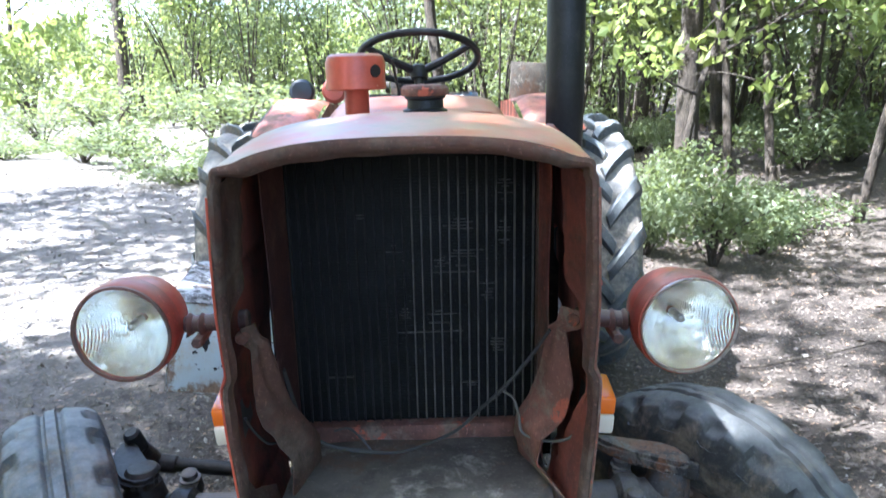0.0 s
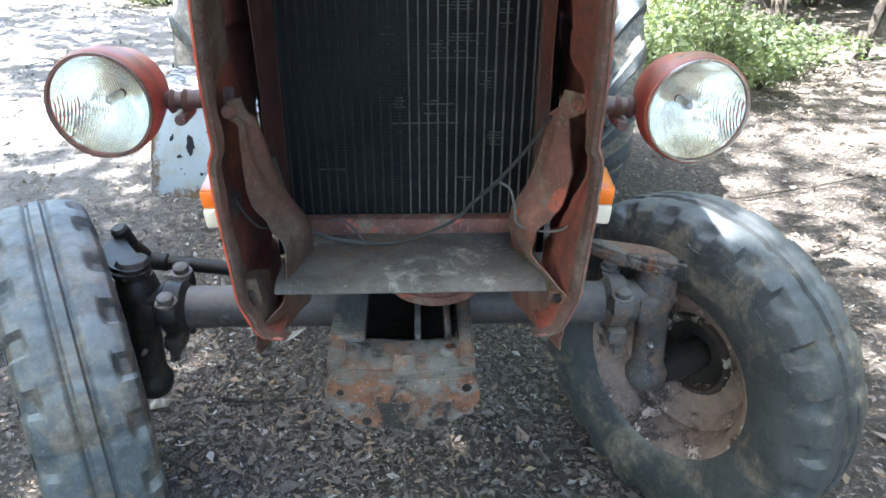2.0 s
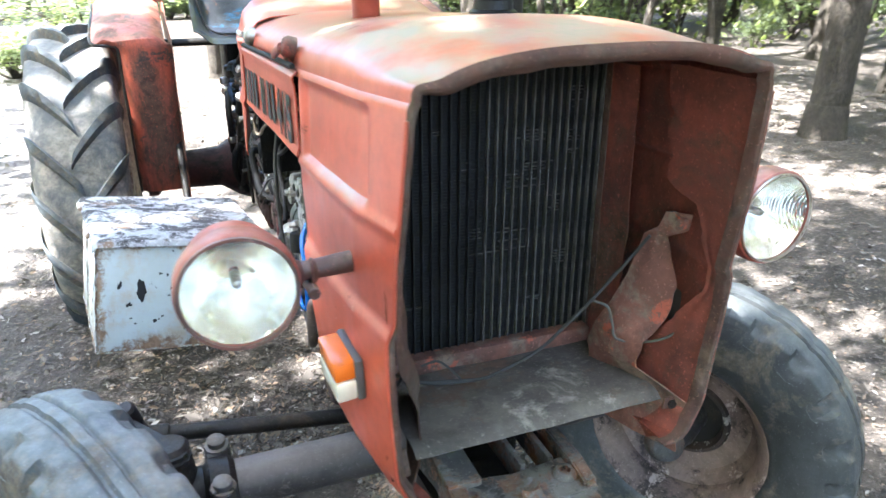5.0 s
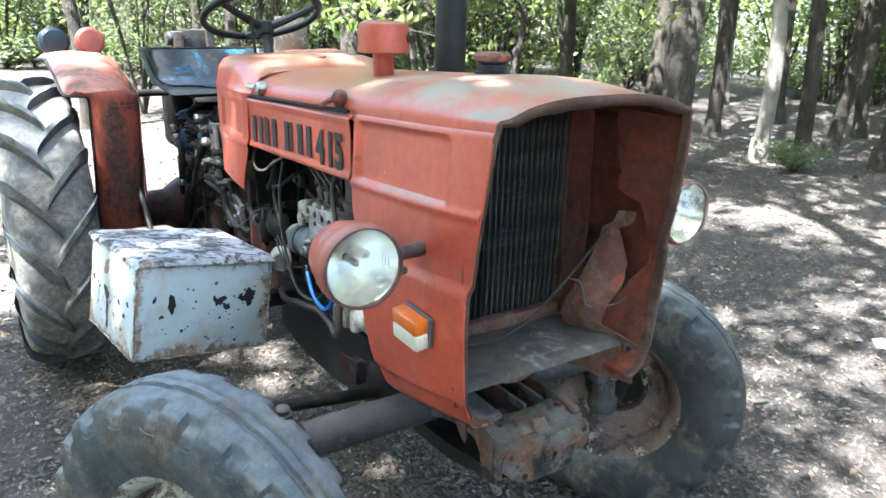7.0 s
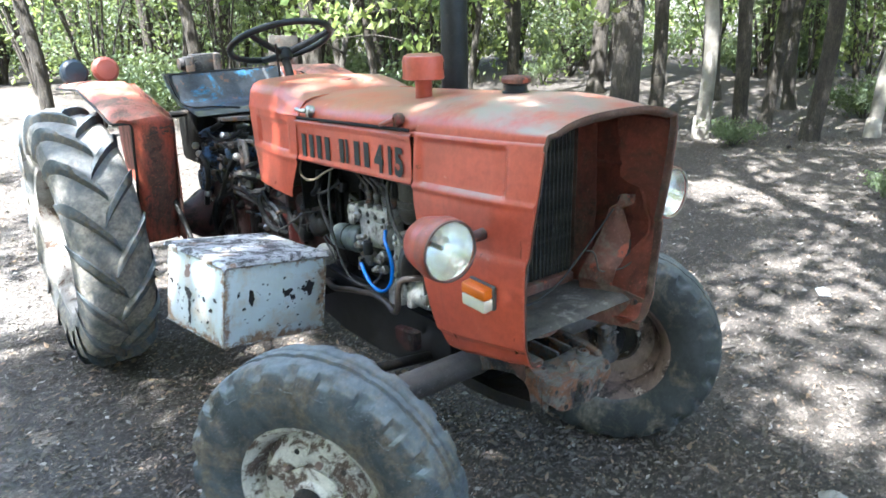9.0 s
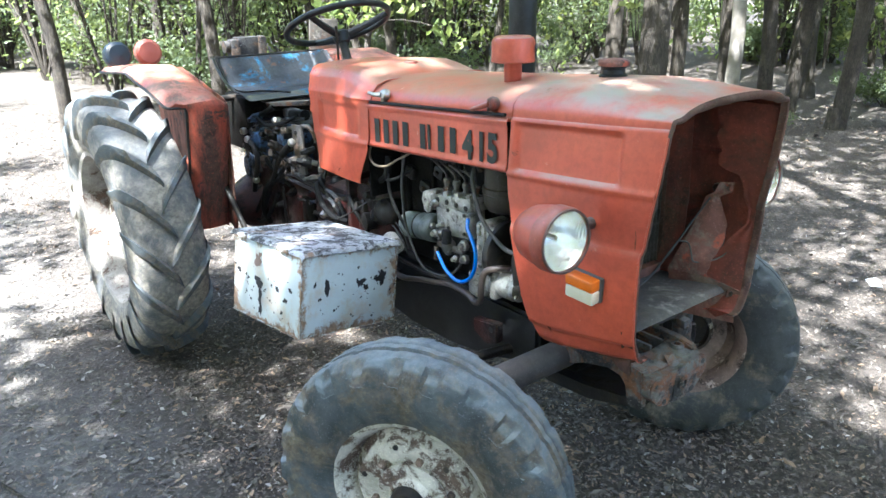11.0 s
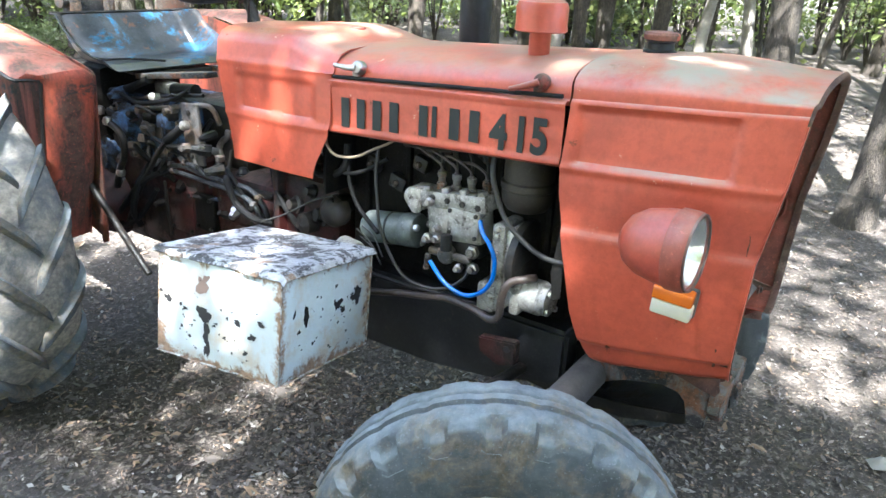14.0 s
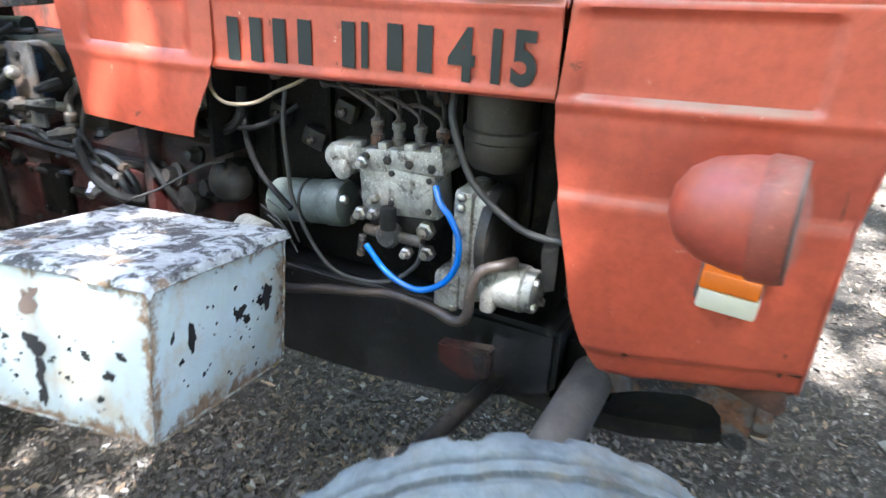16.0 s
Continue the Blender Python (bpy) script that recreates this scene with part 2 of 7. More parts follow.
AMBER = plain("amber_plastic", (0.85, 0.19, 0.015), 0.25, Coat_Weight=0.4)
WHITE_PLASTIC = plain("yellowed_white_plastic", (0.72, 0.66, 0.50), 0.35, Coat_Weight=0.3)
BLUE_HOSE = plain("blue_plastic_hose", (0.006, 0.145, 0.58), 0.25, Coat_Weight=0.5)
INK = plain("faded_black_lettering_paint", (0.016, 0.020, 0.017), 0.7)
g = Nodes("silvered_reflector")
wave = g.add("ShaderNodeTexWave", Vector=g.coord, Scale=95.0, Distortion=1.6)
wave.bands_direction = "X"
REFLECTOR = g.finish(g.mix(g.ramp(g.noise(16, 5), 0.5, 0.75), (0.90, 0.86, 0.78), (0.55, 0.48, 0.38)), 0.09, 0.95, g.math("ADD", g.math("MULTIPLY", wave.outputs["Fac"], 0.5), g.math("MULTIPLY", g.noise(21, 2), 9.0)), 0.002, 0.40)
RIM_BROWN = surface("dark_brown_worn_lamp_rim", (0.17, 0.060, 0.045), (0.075, 0.042, 0.034), 8.0, 0.5, fine=60, depth=0.0006,
                    stain=(0.10, 0.08, 0.06), stain_at=(0.50, 0.60), stain_scale=12, dust=(0.36, 0.30, 0.25), dust_amount=0.7)
RIM_RED = surface("worn_red_lamp_rim", (0.36, 0.075, 0.042), (0.25, 0.060, 0.038), 8.0, 0.45, fine=60, depth=0.0006,
                  stain=(0.22, 0.13, 0.10), stain_at=(0.60, 0.66), stain_scale=18, dust=(0.36, 0.30, 0.25), dust_amount=0.6)
WIRE_GREY = plain("grey_cable_sheath", (0.035, 0.033, 0.030), 0.6)
WIRE_DUSTY = plain("dusty_grey_cable", (0.11, 0.10, 0.086), 0.85)
WIRE_TAN = plain("tan_cable", (0.20, 0.15, 0.10), 0.6)
LENS_RED = plain("faded_red_lamp_shell", (0.40, 0.105, 0.075), 0.5)
NAVY = plain("navy_lamp_shell", (0.010, 0.017, 0.028), 0.4)

g = Nodes("fluted_lens_glass")
wave = g.add("ShaderNodeTexWave", Vector=g.coord, Scale=120.0, Distortion=0.8)
wave.bands_direction = "X"
GLASS = g.finish(g.mix(g.noise(9, 5), (0.92, 0.91, 0.88), (0.75, 0.73, 0.69)), 0.10, 0.0, g.math("ADD", g.math("MULTIPLY", wave.outputs["Fac"], 0.35), g.math("MULTIPLY", g.noise(14, 4), 0.6)), 0.004, 0.4)
clear = g.add("ShaderNodeBsdfTransparent", Color=(0.95, 0.97, 0.96))
dusty = g.add("ShaderNodeMixShader", Fac=g.math("ADD", g.math("MULTIPLY", g.ramp(g.noise(11, 6), 0.45, 0.65), 0.07), 0.035))
g.tree.links.new(clear.outputs[0], dusty.inputs[1])
g.tree.links.new(g.bsdf.outputs[0], dusty.inputs[2])
g.tree.links.new(dusty.outputs[0], g.out.inputs["Surface"])


# ---------------------------------------------------------------- mesh helpers
def bm_new():
    return bmesh.new()


def link_mesh(name, bm, material, smooth=True):
    bmesh.ops.recalc_face_normals(bm, faces=bm.faces)
    me = bpy.data.meshes.new(name)
    bm.to_mesh(me)
    bm.free()
    for one in material if isinstance(material, tuple) else (material,):
        me.materials.append(one)
    if smooth:
        me.polygons.foreach_set("use_smooth", [True] * len(me.polygons))
        me.set_sharp_from_angle(angle=radians(38))
    return new(name, me)


def part(name, bm, material, parent, label="", smooth=True):
    """One mesh object under a thing or under a part."""
    ob = link_mesh(name, bm, material, smooth)
    ob.parent = parent
    return tagged(ob, label)


def thing(name, label, category, place=(0, 0, 0), group="", kind=""):
    ob = new(name)
    ob.location = place
    ob.empty_display_size = 0.2
    return tagged(ob, label, category, group, kind)


def add_box(bm, centre, size, turn=None, bevel=0.004):
    """A bevelled block."""
    m = Matrix.Translation(centre) @ (turn or Matrix()).to_4x4() @ Matrix.Diagonal((*size, 1))
    made = bmesh.ops.create_cube(bm, size=1.0, matrix=m)["verts"]
    if bevel:
        edges = list({e for v in made for e in v.link_edges})
        bmesh.ops.bevel(bm, geom=edges, offset=min(bevel, min(size) * 0.45), segments=2, affect="EDGES", profile=0.5)
    return bm


def frame_of(way):
    w = Vector(way).normalized()
    return w.to_track_quat("Z", "Y").to_matrix()


def add_lathe(bm, base, way, profile, seg=32, closed=False, caps=True):
    """A turned body: profile rows of (radius, distance along way from base)."""
    m = frame_of(way)
    rings = []
    for r, h in profile:
        rings.append([bm.verts.new(Vector(base) + m @ Vector((r * math.cos(6.2832 * i / seg), r * math.sin(6.2832 * i / seg), h))) for i in range(seg)])
    if closed:
        rings.append(rings[0])
    for a, b in zip(rings, rings[1:]):
        for i in range(seg):
            j = (i + 1) % seg
            bm.faces.new((a[i], a[j], b[j], b[i]))
    if caps and not closed:
        for ring, r in ((rings[0], profile[0][0]), (rings[-1], profile[-1][0])):
            if r > 1e-6:
                bm.faces.new(ring)
    return bm


def add_rod(bm, a, b, r, r2=None, seg=14, bevel=0.15):
    """A round bar with softened ends."""
    a, b = Vector(a), Vector(b)
    n = (b - a).length
    r2 = r if r2 is None else r2
    k = min(bevel * min(r, r2), n * 0.3)
    return add_lathe(bm, a, b - a, [(r - k, 0), (r, k), (r2, n - k), (r2 - k, n)], seg)


def curve_points(points, steps=8):
    """A smooth line through the points."""
    p = [Vector(q) for q in points]
    p = [2 * p[0] - p[1], *p, 2 * p[-1] - p[-2]]
    out = []
    for i in range(1, len(p) - 2):
        for k in range(steps):
            t = k / steps
            a, b, c, d = p[i - 1], p[i], p[i + 1], p[i + 2]
            out.append(0.5 * (2 * b + (c - a) * t + (2 * a - 5 * b + 4 * c - d) * t * t + (3 * b - a - 3 * c + d) * t ** 3))
    return [*out, p[-2]]


def add_tube(bm, points, r, seg=10, steps=8, smooth=True, closed=False, taper=None):
    """A hose or pipe along a line."""
    line = curve_points(points, steps) if smooth else [Vector(q) for q in points]
    rings, up = [], Vector((0.31, 0.22, 0.92)).normalized()
    count = len(line)
    for i, p in enumerate(line):
        ahead = line[(i + 1) % count] if closed else line[min(i + 1, count - 1)]
        back = line[i - 1] if closed else line[max(i - 1, 0)]
        way = (ahead - back).normalized()
        side = way.cross(up)
        if side.length < 0.05:
            side = way.cross(Vector((1, 0, 0)))
        side.normalize()
        up = side.cross(way).normalized()
        rad = r if taper is None else r + (taper - r) * i / max(1, count - 1)
        rings.append([bm.verts.new(p + rad * (math.cos(6.2832 * k / seg) * side + math.sin(6.2832 * k / seg) * up)) for k in range(seg)])
    pairs = list(zip(rings, rings[1:] + ([rings[0]] if closed else [])))
    for a, b in pairs[: count if closed else count - 1]:
        for k in range(seg):
            j = (k + 1) % seg
            bm.faces.new((a[k], a[j], b[j], b[k]))
    if not closed:
        bm.faces.new(rings[0]), bm.faces.new(rings[-1])
    return bm


def add_sheet(bm, outline, depth, m=None, bevel=0.0):
    """A flat plate: an outline of (u, v) thickened along w, laid into the world by m."""
    m = m or Matrix()
    lo = [bm.verts.new(m @ Vector((u, v, 0))) for u, v in outline]
    hi = [bm.verts.new(m @ Vector((u, v, depth))) for u, v in outline]
    bm.faces.new(lo), bm.faces.new(hi)
    for i in range(len(lo)):
        j = (i + 1) % len(lo)
        bm.faces.new((lo[i], lo[j], hi[j], hi[i]))
    if bevel:
        bmesh.ops.bevel(bm, geom=list({e for v in lo + hi for e in v.link_edges}), offset=bevel, segments=2, affect="EDGES")
    return bm


def add_grid(bm, point, nu, nv, thick=0.0, lined=False):
    """A pressed sheet: point(u, v) for u, v in 0..1; the second skin lies inside by thick and, if lined, has the second material."""
    rows = [[point(i / nu, j / nv) for j in range(nv + 1)] for i in range(nu + 1)]
    skins = [[[bm.verts.new(p) for p in row] for row in rows]]
    if thick:
        back = []
        for i in range(nu + 1):
            line = []
            for j in range(nv + 1):
                du = rows[min(i + 1, nu)][j] - rows[max(i - 1, 0)][j]
                dv = rows[i][min(j + 1, nv)] - rows[i][max(j - 1, 0)]
                n = du.cross(dv)
                n = n.normalized() if n.length > 1e-12 else Vector((0, 0, 1))
                line.append(bm.verts.new(rows[i][j] + n * thick))
            back.append(line)
        skins.append(back)
    for k, s in enumerate(skins):
        for i in range(nu):
            for j in range(nv):
                f = bm.faces.new((s[i][j], s[i + 1][j], s[i + 1][j + 1], s[i][j + 1]))
                f.material_index = k if lined else 0
    if thick:
        a, b = skins
        for i in range(nu):
            bm.faces.new((a[i][0], a[i + 1][0], b[i + 1][0], b[i][0]))
            bm.faces.new((a[i][nv], a[i + 1][nv], b[i + 1][nv], b[i][nv]))
        for j in range(nv):
            bm.faces.new((a[0][j], a[0][j + 1], b[0][j + 1], b[0][j]))
            bm.faces.new((a[nu][j], a[nu][j + 1], b[nu][j + 1], b[nu][j]))
    return bm


def spread(rows, t):
    """Straight-line value between rows of (key, value...)."""
    if t <= rows[0][0]:
        return rows[0][1:]
    for a, b in zip(rows, rows[1:]):
        if t <= b[0]:
            k = (t - a[0]) / (b[0] - a[0])
            return tuple(x + (y - x) * k for x, y in zip(a[1:], b[1:]))
    return rows[-1][1:]


def ease(a, b, x):
    t = max(0.0, min(1.0, (x - a) / (b - a)))
    return t * t * (3 - 2 * t)


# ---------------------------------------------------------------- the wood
def skylight_and_shade_tint(n, color, share):
    """Puts open skylight into the colour left of the tractor, and canopy shade on the wood's side."""
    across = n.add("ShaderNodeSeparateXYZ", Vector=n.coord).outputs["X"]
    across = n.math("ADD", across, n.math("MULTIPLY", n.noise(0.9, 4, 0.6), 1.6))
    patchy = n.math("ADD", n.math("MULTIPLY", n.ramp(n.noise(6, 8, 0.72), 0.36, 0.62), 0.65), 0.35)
    # greyer and paler to the left, as under open sky; browner and darker right
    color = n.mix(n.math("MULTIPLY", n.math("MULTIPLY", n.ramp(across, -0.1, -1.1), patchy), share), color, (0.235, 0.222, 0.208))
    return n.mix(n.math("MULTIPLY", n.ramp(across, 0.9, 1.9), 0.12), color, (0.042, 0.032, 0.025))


g = Nodes("trodden_soil")
c = g.mix(g.ramp(g.noise(1.1, 5), 0.35, 0.65), (0.060, 0.047, 0.039), (0.105, 0.085, 0.070))
c = g.mix(g.ramp(g.noise(55, 6, 0.7), 0.45, 0.62), c, (0.044, 0.036, 0.030))
c = g.mix(g.math("MULTIPLY", g.ramp(g.noise(34, 8, 0.75), 0.56, 0.61), 0.75), c, (0.25, 0.213, 0.172))
SOIL = g.finish(skylight_and_shade_tint(g, c, 0.85), 0.95, 0.0, g.math("ADD", g.noise(38, 8, 0.75), g.noise(9, 4)), 0.03, 0.9)


def leafy(name, c1, c2, c3, glow=0.42):
    n = Nodes(name)
    rnd = n.add("ShaderNodeNewGeometry").outputs["Random Per Island"]
    col = n.mix(rnd, c1, c2)
    col = n.mix(n.ramp(n.noise(0.7, 3), 0.45, 0.7), col, c3)
    n.finish(col, 0.5)
    thin = n.add("ShaderNodeBsdfTranslucent", Color=n.mix(0.32, col, (0.42, 0.50, 0.10)))
    both = n.add("ShaderNodeMixShader", Fac=glow)
    n.tree.links.new(n.bsdf.outputs[0], both.inputs[1])
    n.tree.links.new(thin.outputs[0], both.inputs[2])
    n.tree.links.new(both.outputs[0], n.out.inputs["Surface"])
    return n.mat


LEAF = leafy("oak_leaves", (0.095, 0.140, 0.045), (0.19, 0.235, 0.085), (0.26, 0.27, 0.10), 0.55)
LEAF_LOW = leafy("undergrowth_leaves", (0.070, 0.100, 0.052), (0.14, 0.17, 0.095), (0.12, 0.135, 0.075), 0.45)

g = Nodes("rough_bark")
stretch = g.add("ShaderNodeMapping", Vector=g.coord, Scale=(1.0, 1.0, 0.22))
ridge = g.add("ShaderNodeTexVoronoi", Vector=stretch.outputs[0], Scale=75.0)
ridge.feature = "DISTANCE_TO_EDGE"
crack = g.math("ADD", g.math("MULTIPLY", g.ramp(ridge.outputs["Distance"], 0.0, 0.30), 0.45), g.math("MULTIPLY", g.ramp(g.noise(26, 8, 0.75, stretch.outputs[0]), 0.38, 0.62), 0.55))
c = g.mix(crack, (0.022, 0.018, 0.014), g.mix(g.ramp(g.noise(3, 6, 0.7), 0.40, 0.60), (0.068, 0.052, 0.038), (0.125, 0.103, 0.078)))
BARK = g.finish(c, 0.9, 0.0, g.math("ADD", crack, g.noise(50, 5)), 0.02, 0.9)
g = Nodes("pale_bark")
c = g.mix(g.ramp(g.noise(7, 6), 0.35, 0.65), (0.30, 0.27, 0.23), (0.17, 0.145, 0.12))
BARK_PALE = g.finish(c, 0.9, 0.0, g.noise(40, 6), 0.01, 0.8)

g = Nodes("dry_leaf_litter")
rnd = g.add("ShaderNodeNewGeometry").outputs["Random Per Island"]
c = g.mix(rnd, (0.185, 0.158, 0.132), (0.040, 0.033, 0.028))
c = g.mix(g.ramp(rnd, 0.92, 0.95), c, (0.40, 0.37, 0.335))
c = g.mix(g.ramp(g.math("FRACT", g.math("MULTIPLY", rnd, 37.0), 0.0), 0.80, 0.85), c, (0.27, 0.185, 0.12))
LITTER = g.finish(skylight_and_shade_tint(g, g.mix(g.math("MULTIPLY", g.noise(60, 4), 0.5), c, (0.12, 0.10, 0.085)), 0.50), 0.85)

rng = np.random.default_rng(7)


def cards(name, centres, sizes, material, flat=0.0, slim=0.55, lift=0.0):
    """Many small folded leaves in one mesh: five corners each, at random turns."""
    n = len(centres)
    a = rng.normal(size=(n, 3)) * (1, 1, 1 - flat)
    a /= np.linalg.norm(a, axis=1)[:, None]
    b = np.cross(a, rng.normal(size=(n, 3)) + (0, 0, 4 * flat))
    b /= np.linalg.norm(b, axis=1)[:, None] + 1e-9
    up = np.cross(a, b)
    s = np.asarray(sizes)[:, None]
    w = s * slim * rng.uniform(0.7, 1.2, (n, 1))
    bend = s * rng.uniform(-0.25, 0.25, (n, 1))
    v = np.stack([centres - a * s * 0.5, centres - a * s * 0.08 + b * w * 0.5 + up * bend, centres + a * s * 0.5 + up * bend * 0.3,
                  centres - a * s * 0.05 - b * w * 0.5 + up * bend * rng.uniform(0.2, 1, (n, 1))], 1).reshape(-1, 3)
    if lift:
        v[:, 2] = np.maximum(v[:, 2], lift)
    k = np.arange(n)[:, None] * 4
    faces = np.concatenate([k + (0, 1, 2), k + (0, 2, 3)], 1).reshape(-1, 3)
    me = bpy.data.meshes.new(name)
    me.from_pydata(v.tolist(), [], faces.tolist())
    me.materials.append(material)
    return me


def clumps(centres, radius, per, squash=0.7):
    """Points scattered in clumps round the centres."""
    c = np.repeat(np.asarray(centres, float), per, axis=0)
    d = rng.normal(size=c.shape)
    d /= np.linalg.norm(d, axis=1)[:, None]
    return c + d * radius * rng.uniform(0.15, 1.0, (len(c), 1)) ** 0.6 * (1, 1, squash)


def make_tree(height, radius, lean, first, limbs, leaves, leaf_size, spread_r, bark, seed, forked=False):
    """Meshes of a trunk with limbs and of a ragged crown."""
    r = random.Random(seed)
    bm = bm_new()
    line = []
    for i in range(9):
        t = i / 8
        line.append((lean[0] * height * t + r.uniform(-0.14, 0.14) * min(1, 2.5 * t), lean[1] * height * t + r.uniform(-0.14, 0.14) * min(1, 2.5 * t), height * t))
    line[0] = (line[0][0], line[0][1], -0.15)
    add_lathe(bm, (0, 0, -0.1), (0, 0, 1), [(radius * 1.55, 0), (radius * 1.25, 0.12), (radius * 1.03, 0.35)], 14)
    add_tube(bm, line, radius, 12, 4, taper=radius * 0.22)
    smooth_line = curve_points(line, 4)
    tips = []
    for k in range(limbs):
        t = first + (0.97 - first) * (k + r.random() * 0.6) / limbs
        p = smooth_line[min(len(smooth_line) - 1, int(t * (len(smooth_line) - 1)))]
        turn = 2.4 * k + r.uniform(-0.5, 0.5)
        n = spread_r * (1.05 - 0.6 * t) * r.uniform(0.7, 1.25)
        rise = r.uniform(0.25, 0.9)
        q = [p + Vector((math.cos(turn + s * 0.25), math.sin(turn + s * 0.25), 0)) * n * s + Vector((0, 0, rise * n * s * (0.6 + 0.5 * s))) for s in (0, 0.35, 0.7, 1)]
        rad = radius * (0.42 - 0.25 * t)
        add_tube(bm, q, rad, 7, 4, taper=rad * 0.25)
        tips += [q[1] + (q[2] - q[1]) * r.random(), q[2], q[3], q[3] + Vector((r.uniform(-.6, .6), r.uniform(-.6, .6), r.uniform(-.4, .6)))]
        for _ in range(3):
            s = q[2] + Vector((r.uniform(-1, 1), r.uniform(-1, 1), r.uniform(-0.6, 0.7))) * n * 0.55
            add_tube(bm, [q[1], (q[1] + s) / 2 + Vector((0, 0, 0.1)), s], rad * 0.35, 5, 3, taper=0.006)
            tips.append(s)
    trunk = bpy.data.meshes.new("trunk")
    bmesh.ops.recalc_face_normals(bm, faces=bm.faces)
    bm.to_mesh(trunk), bm.free()
    trunk.materials.append(bark)
    trunk.polygons.foreach_set("use_smooth", [True] * len(trunk.polygons))
    pts = clumps(tips, spread_r * 0.19, max(4, leaves // len(tips)))
    crown = cards("crown", pts, rng.uniform(0.6, 1.3, len(pts)) * leaf_size, LEAF)
    return trunk, crown


# the ground: one sheet with soft humps, reaching far beyond the trees
def ground_height(x, y):
    far = ease(3.0, 7.0, math.hypot(x - 0.2, y - 0.8))
    hollow = 0.038 * ease(0.15, 0.48, x) * (1 - ease(1.0, 1.9, x)) * math.exp(-((y - 0.4) / 0.7) ** 2)      # soft soil under one front wheel
    return -hollow + (0.05 + 0.16 * far) * (noise.noise((x * 0.23, y * 0.23, 1.7))) * far + 0.012 * noise.noise((x * 1.7, y * 1.7, 4.0)) - 0.006


axis = sorted({round(s * v, 3) for s in (1, -1) for v in [0.12 * i for i in range(42)] + [5.2 * 1.16 ** i for i in range(34)]})
bm = bm_new()
rows = [[bm.verts.new((x, y + 1.0, ground_height(x, y + 1.0))) for y in axis] for x in axis]
for i in range(len(axis) - 1):
    for j in range(len(axis) - 1):
        bm.faces.new((rows[i][j], rows[i + 1][j], rows[i + 1][j + 1], rows[i][j + 1]))
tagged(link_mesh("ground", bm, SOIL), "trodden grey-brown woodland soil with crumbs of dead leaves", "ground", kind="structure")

# dry leaves and chips lying on it
n = 420000
rad = 0.1 + 10.5 * rng.random(n) ** 1.0
ang = rng.uniform(0, 6.2832, n)
xy = np.stack([-0.2 + rad * np.cos(ang), 0.9 + rad * np.sin(ang)], 1)
zz = np.array([ground_height(x, y) for x, y in xy])
centres = np.column_stack([xy, zz + rng.uniform(0.002, 0.012, n)])
size = np.exp(rng.normal(math.log(0.0122), 0.58, n)).clip(0.005, 0.045) * (1 + 0.05 * rad)
size[rng.random(n) < 0.006] *= 2.4
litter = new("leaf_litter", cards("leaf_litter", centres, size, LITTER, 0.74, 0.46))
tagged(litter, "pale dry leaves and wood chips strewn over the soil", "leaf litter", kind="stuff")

# fallen twigs
TWIGS = [((-0.557, 0.706), (-0.327, 0.713)), ((-0.705, 0.507), (-0.541, 0.403)), ((1.595, 1.62), (1.854, 1.829)), ((-1.45, 0.90), (-1.30, 0.955)), ((2.05, 1.25), (2.6, 1.75)), ((1.5, 2.2), (2.3, 2.5)), ((-1.5, 1.4), (-1.75, 1.9))]
for (ax, ay), (bx, by) in TWIGS:
    bm = bm_new()
    mid = ((ax + bx) / 2 + 0.03, (ay + by) / 2 - 0.02)
    add_tube(bm, [(ax, ay, 0.012), (*mid, 0.02), (bx, by, 0.012)], 0.007, 6, 5, taper=0.003)
    add_tube(bm, [(*mid, 0.02), (mid[0] + 0.05, mid[1] + 0.09, 0.015)], 0.004, 5, 3, taper=0.002)
    tagged(link_mesh("twig", bm, BARK), "thin dry grey twig fallen on the soil", "twig", group="fallen twigs")

# scraps on the soil: a crumpled pale paper and two flat stones
def blot(name, place, size, tall, mat, words, kind, seed):
    bm = bm_new()
    add_grid(bm, lambda u, v: Vector(((u - 0.5) * size, (v - 0.5) * size * 0.6, tall * (math.sin(3.14 * u) * math.sin(3.14 * v)) ** 0.6 * (1 + 0.7 * noise.noise((u * 4, v * 4, seed))))), 14, 12, 0.002)
    ob = link_mesh(name, bm, mat)
    ob.matrix_world = pose(*place, 0, 0, seed * 40)
    tagged(ob, words, kind)


blot("paper_scrap", (2.58, 0.53, 0.004), 0.10, 0.022, plain("grubby_pale_paper", (0.52, 0.56, 0.58), 0.8), "crumpled pale scrap of paper on the soil", "litter", 1)
blot("stone", (0.85, -0.38, 0.0), 0.09, 0.028, plain("grey_field_stone", (0.27, 0.255, 0.23), 0.9), "flat grey stone half sunk in the soil", "stone", 3)
blot("stone", (-0.74, 0.70, 0.0), 0.05, 0.015, plain("pale_field_stone", (0.33, 0.30, 0.26), 0.9), "small flat pale stone among dead leaves", "stone", 5)

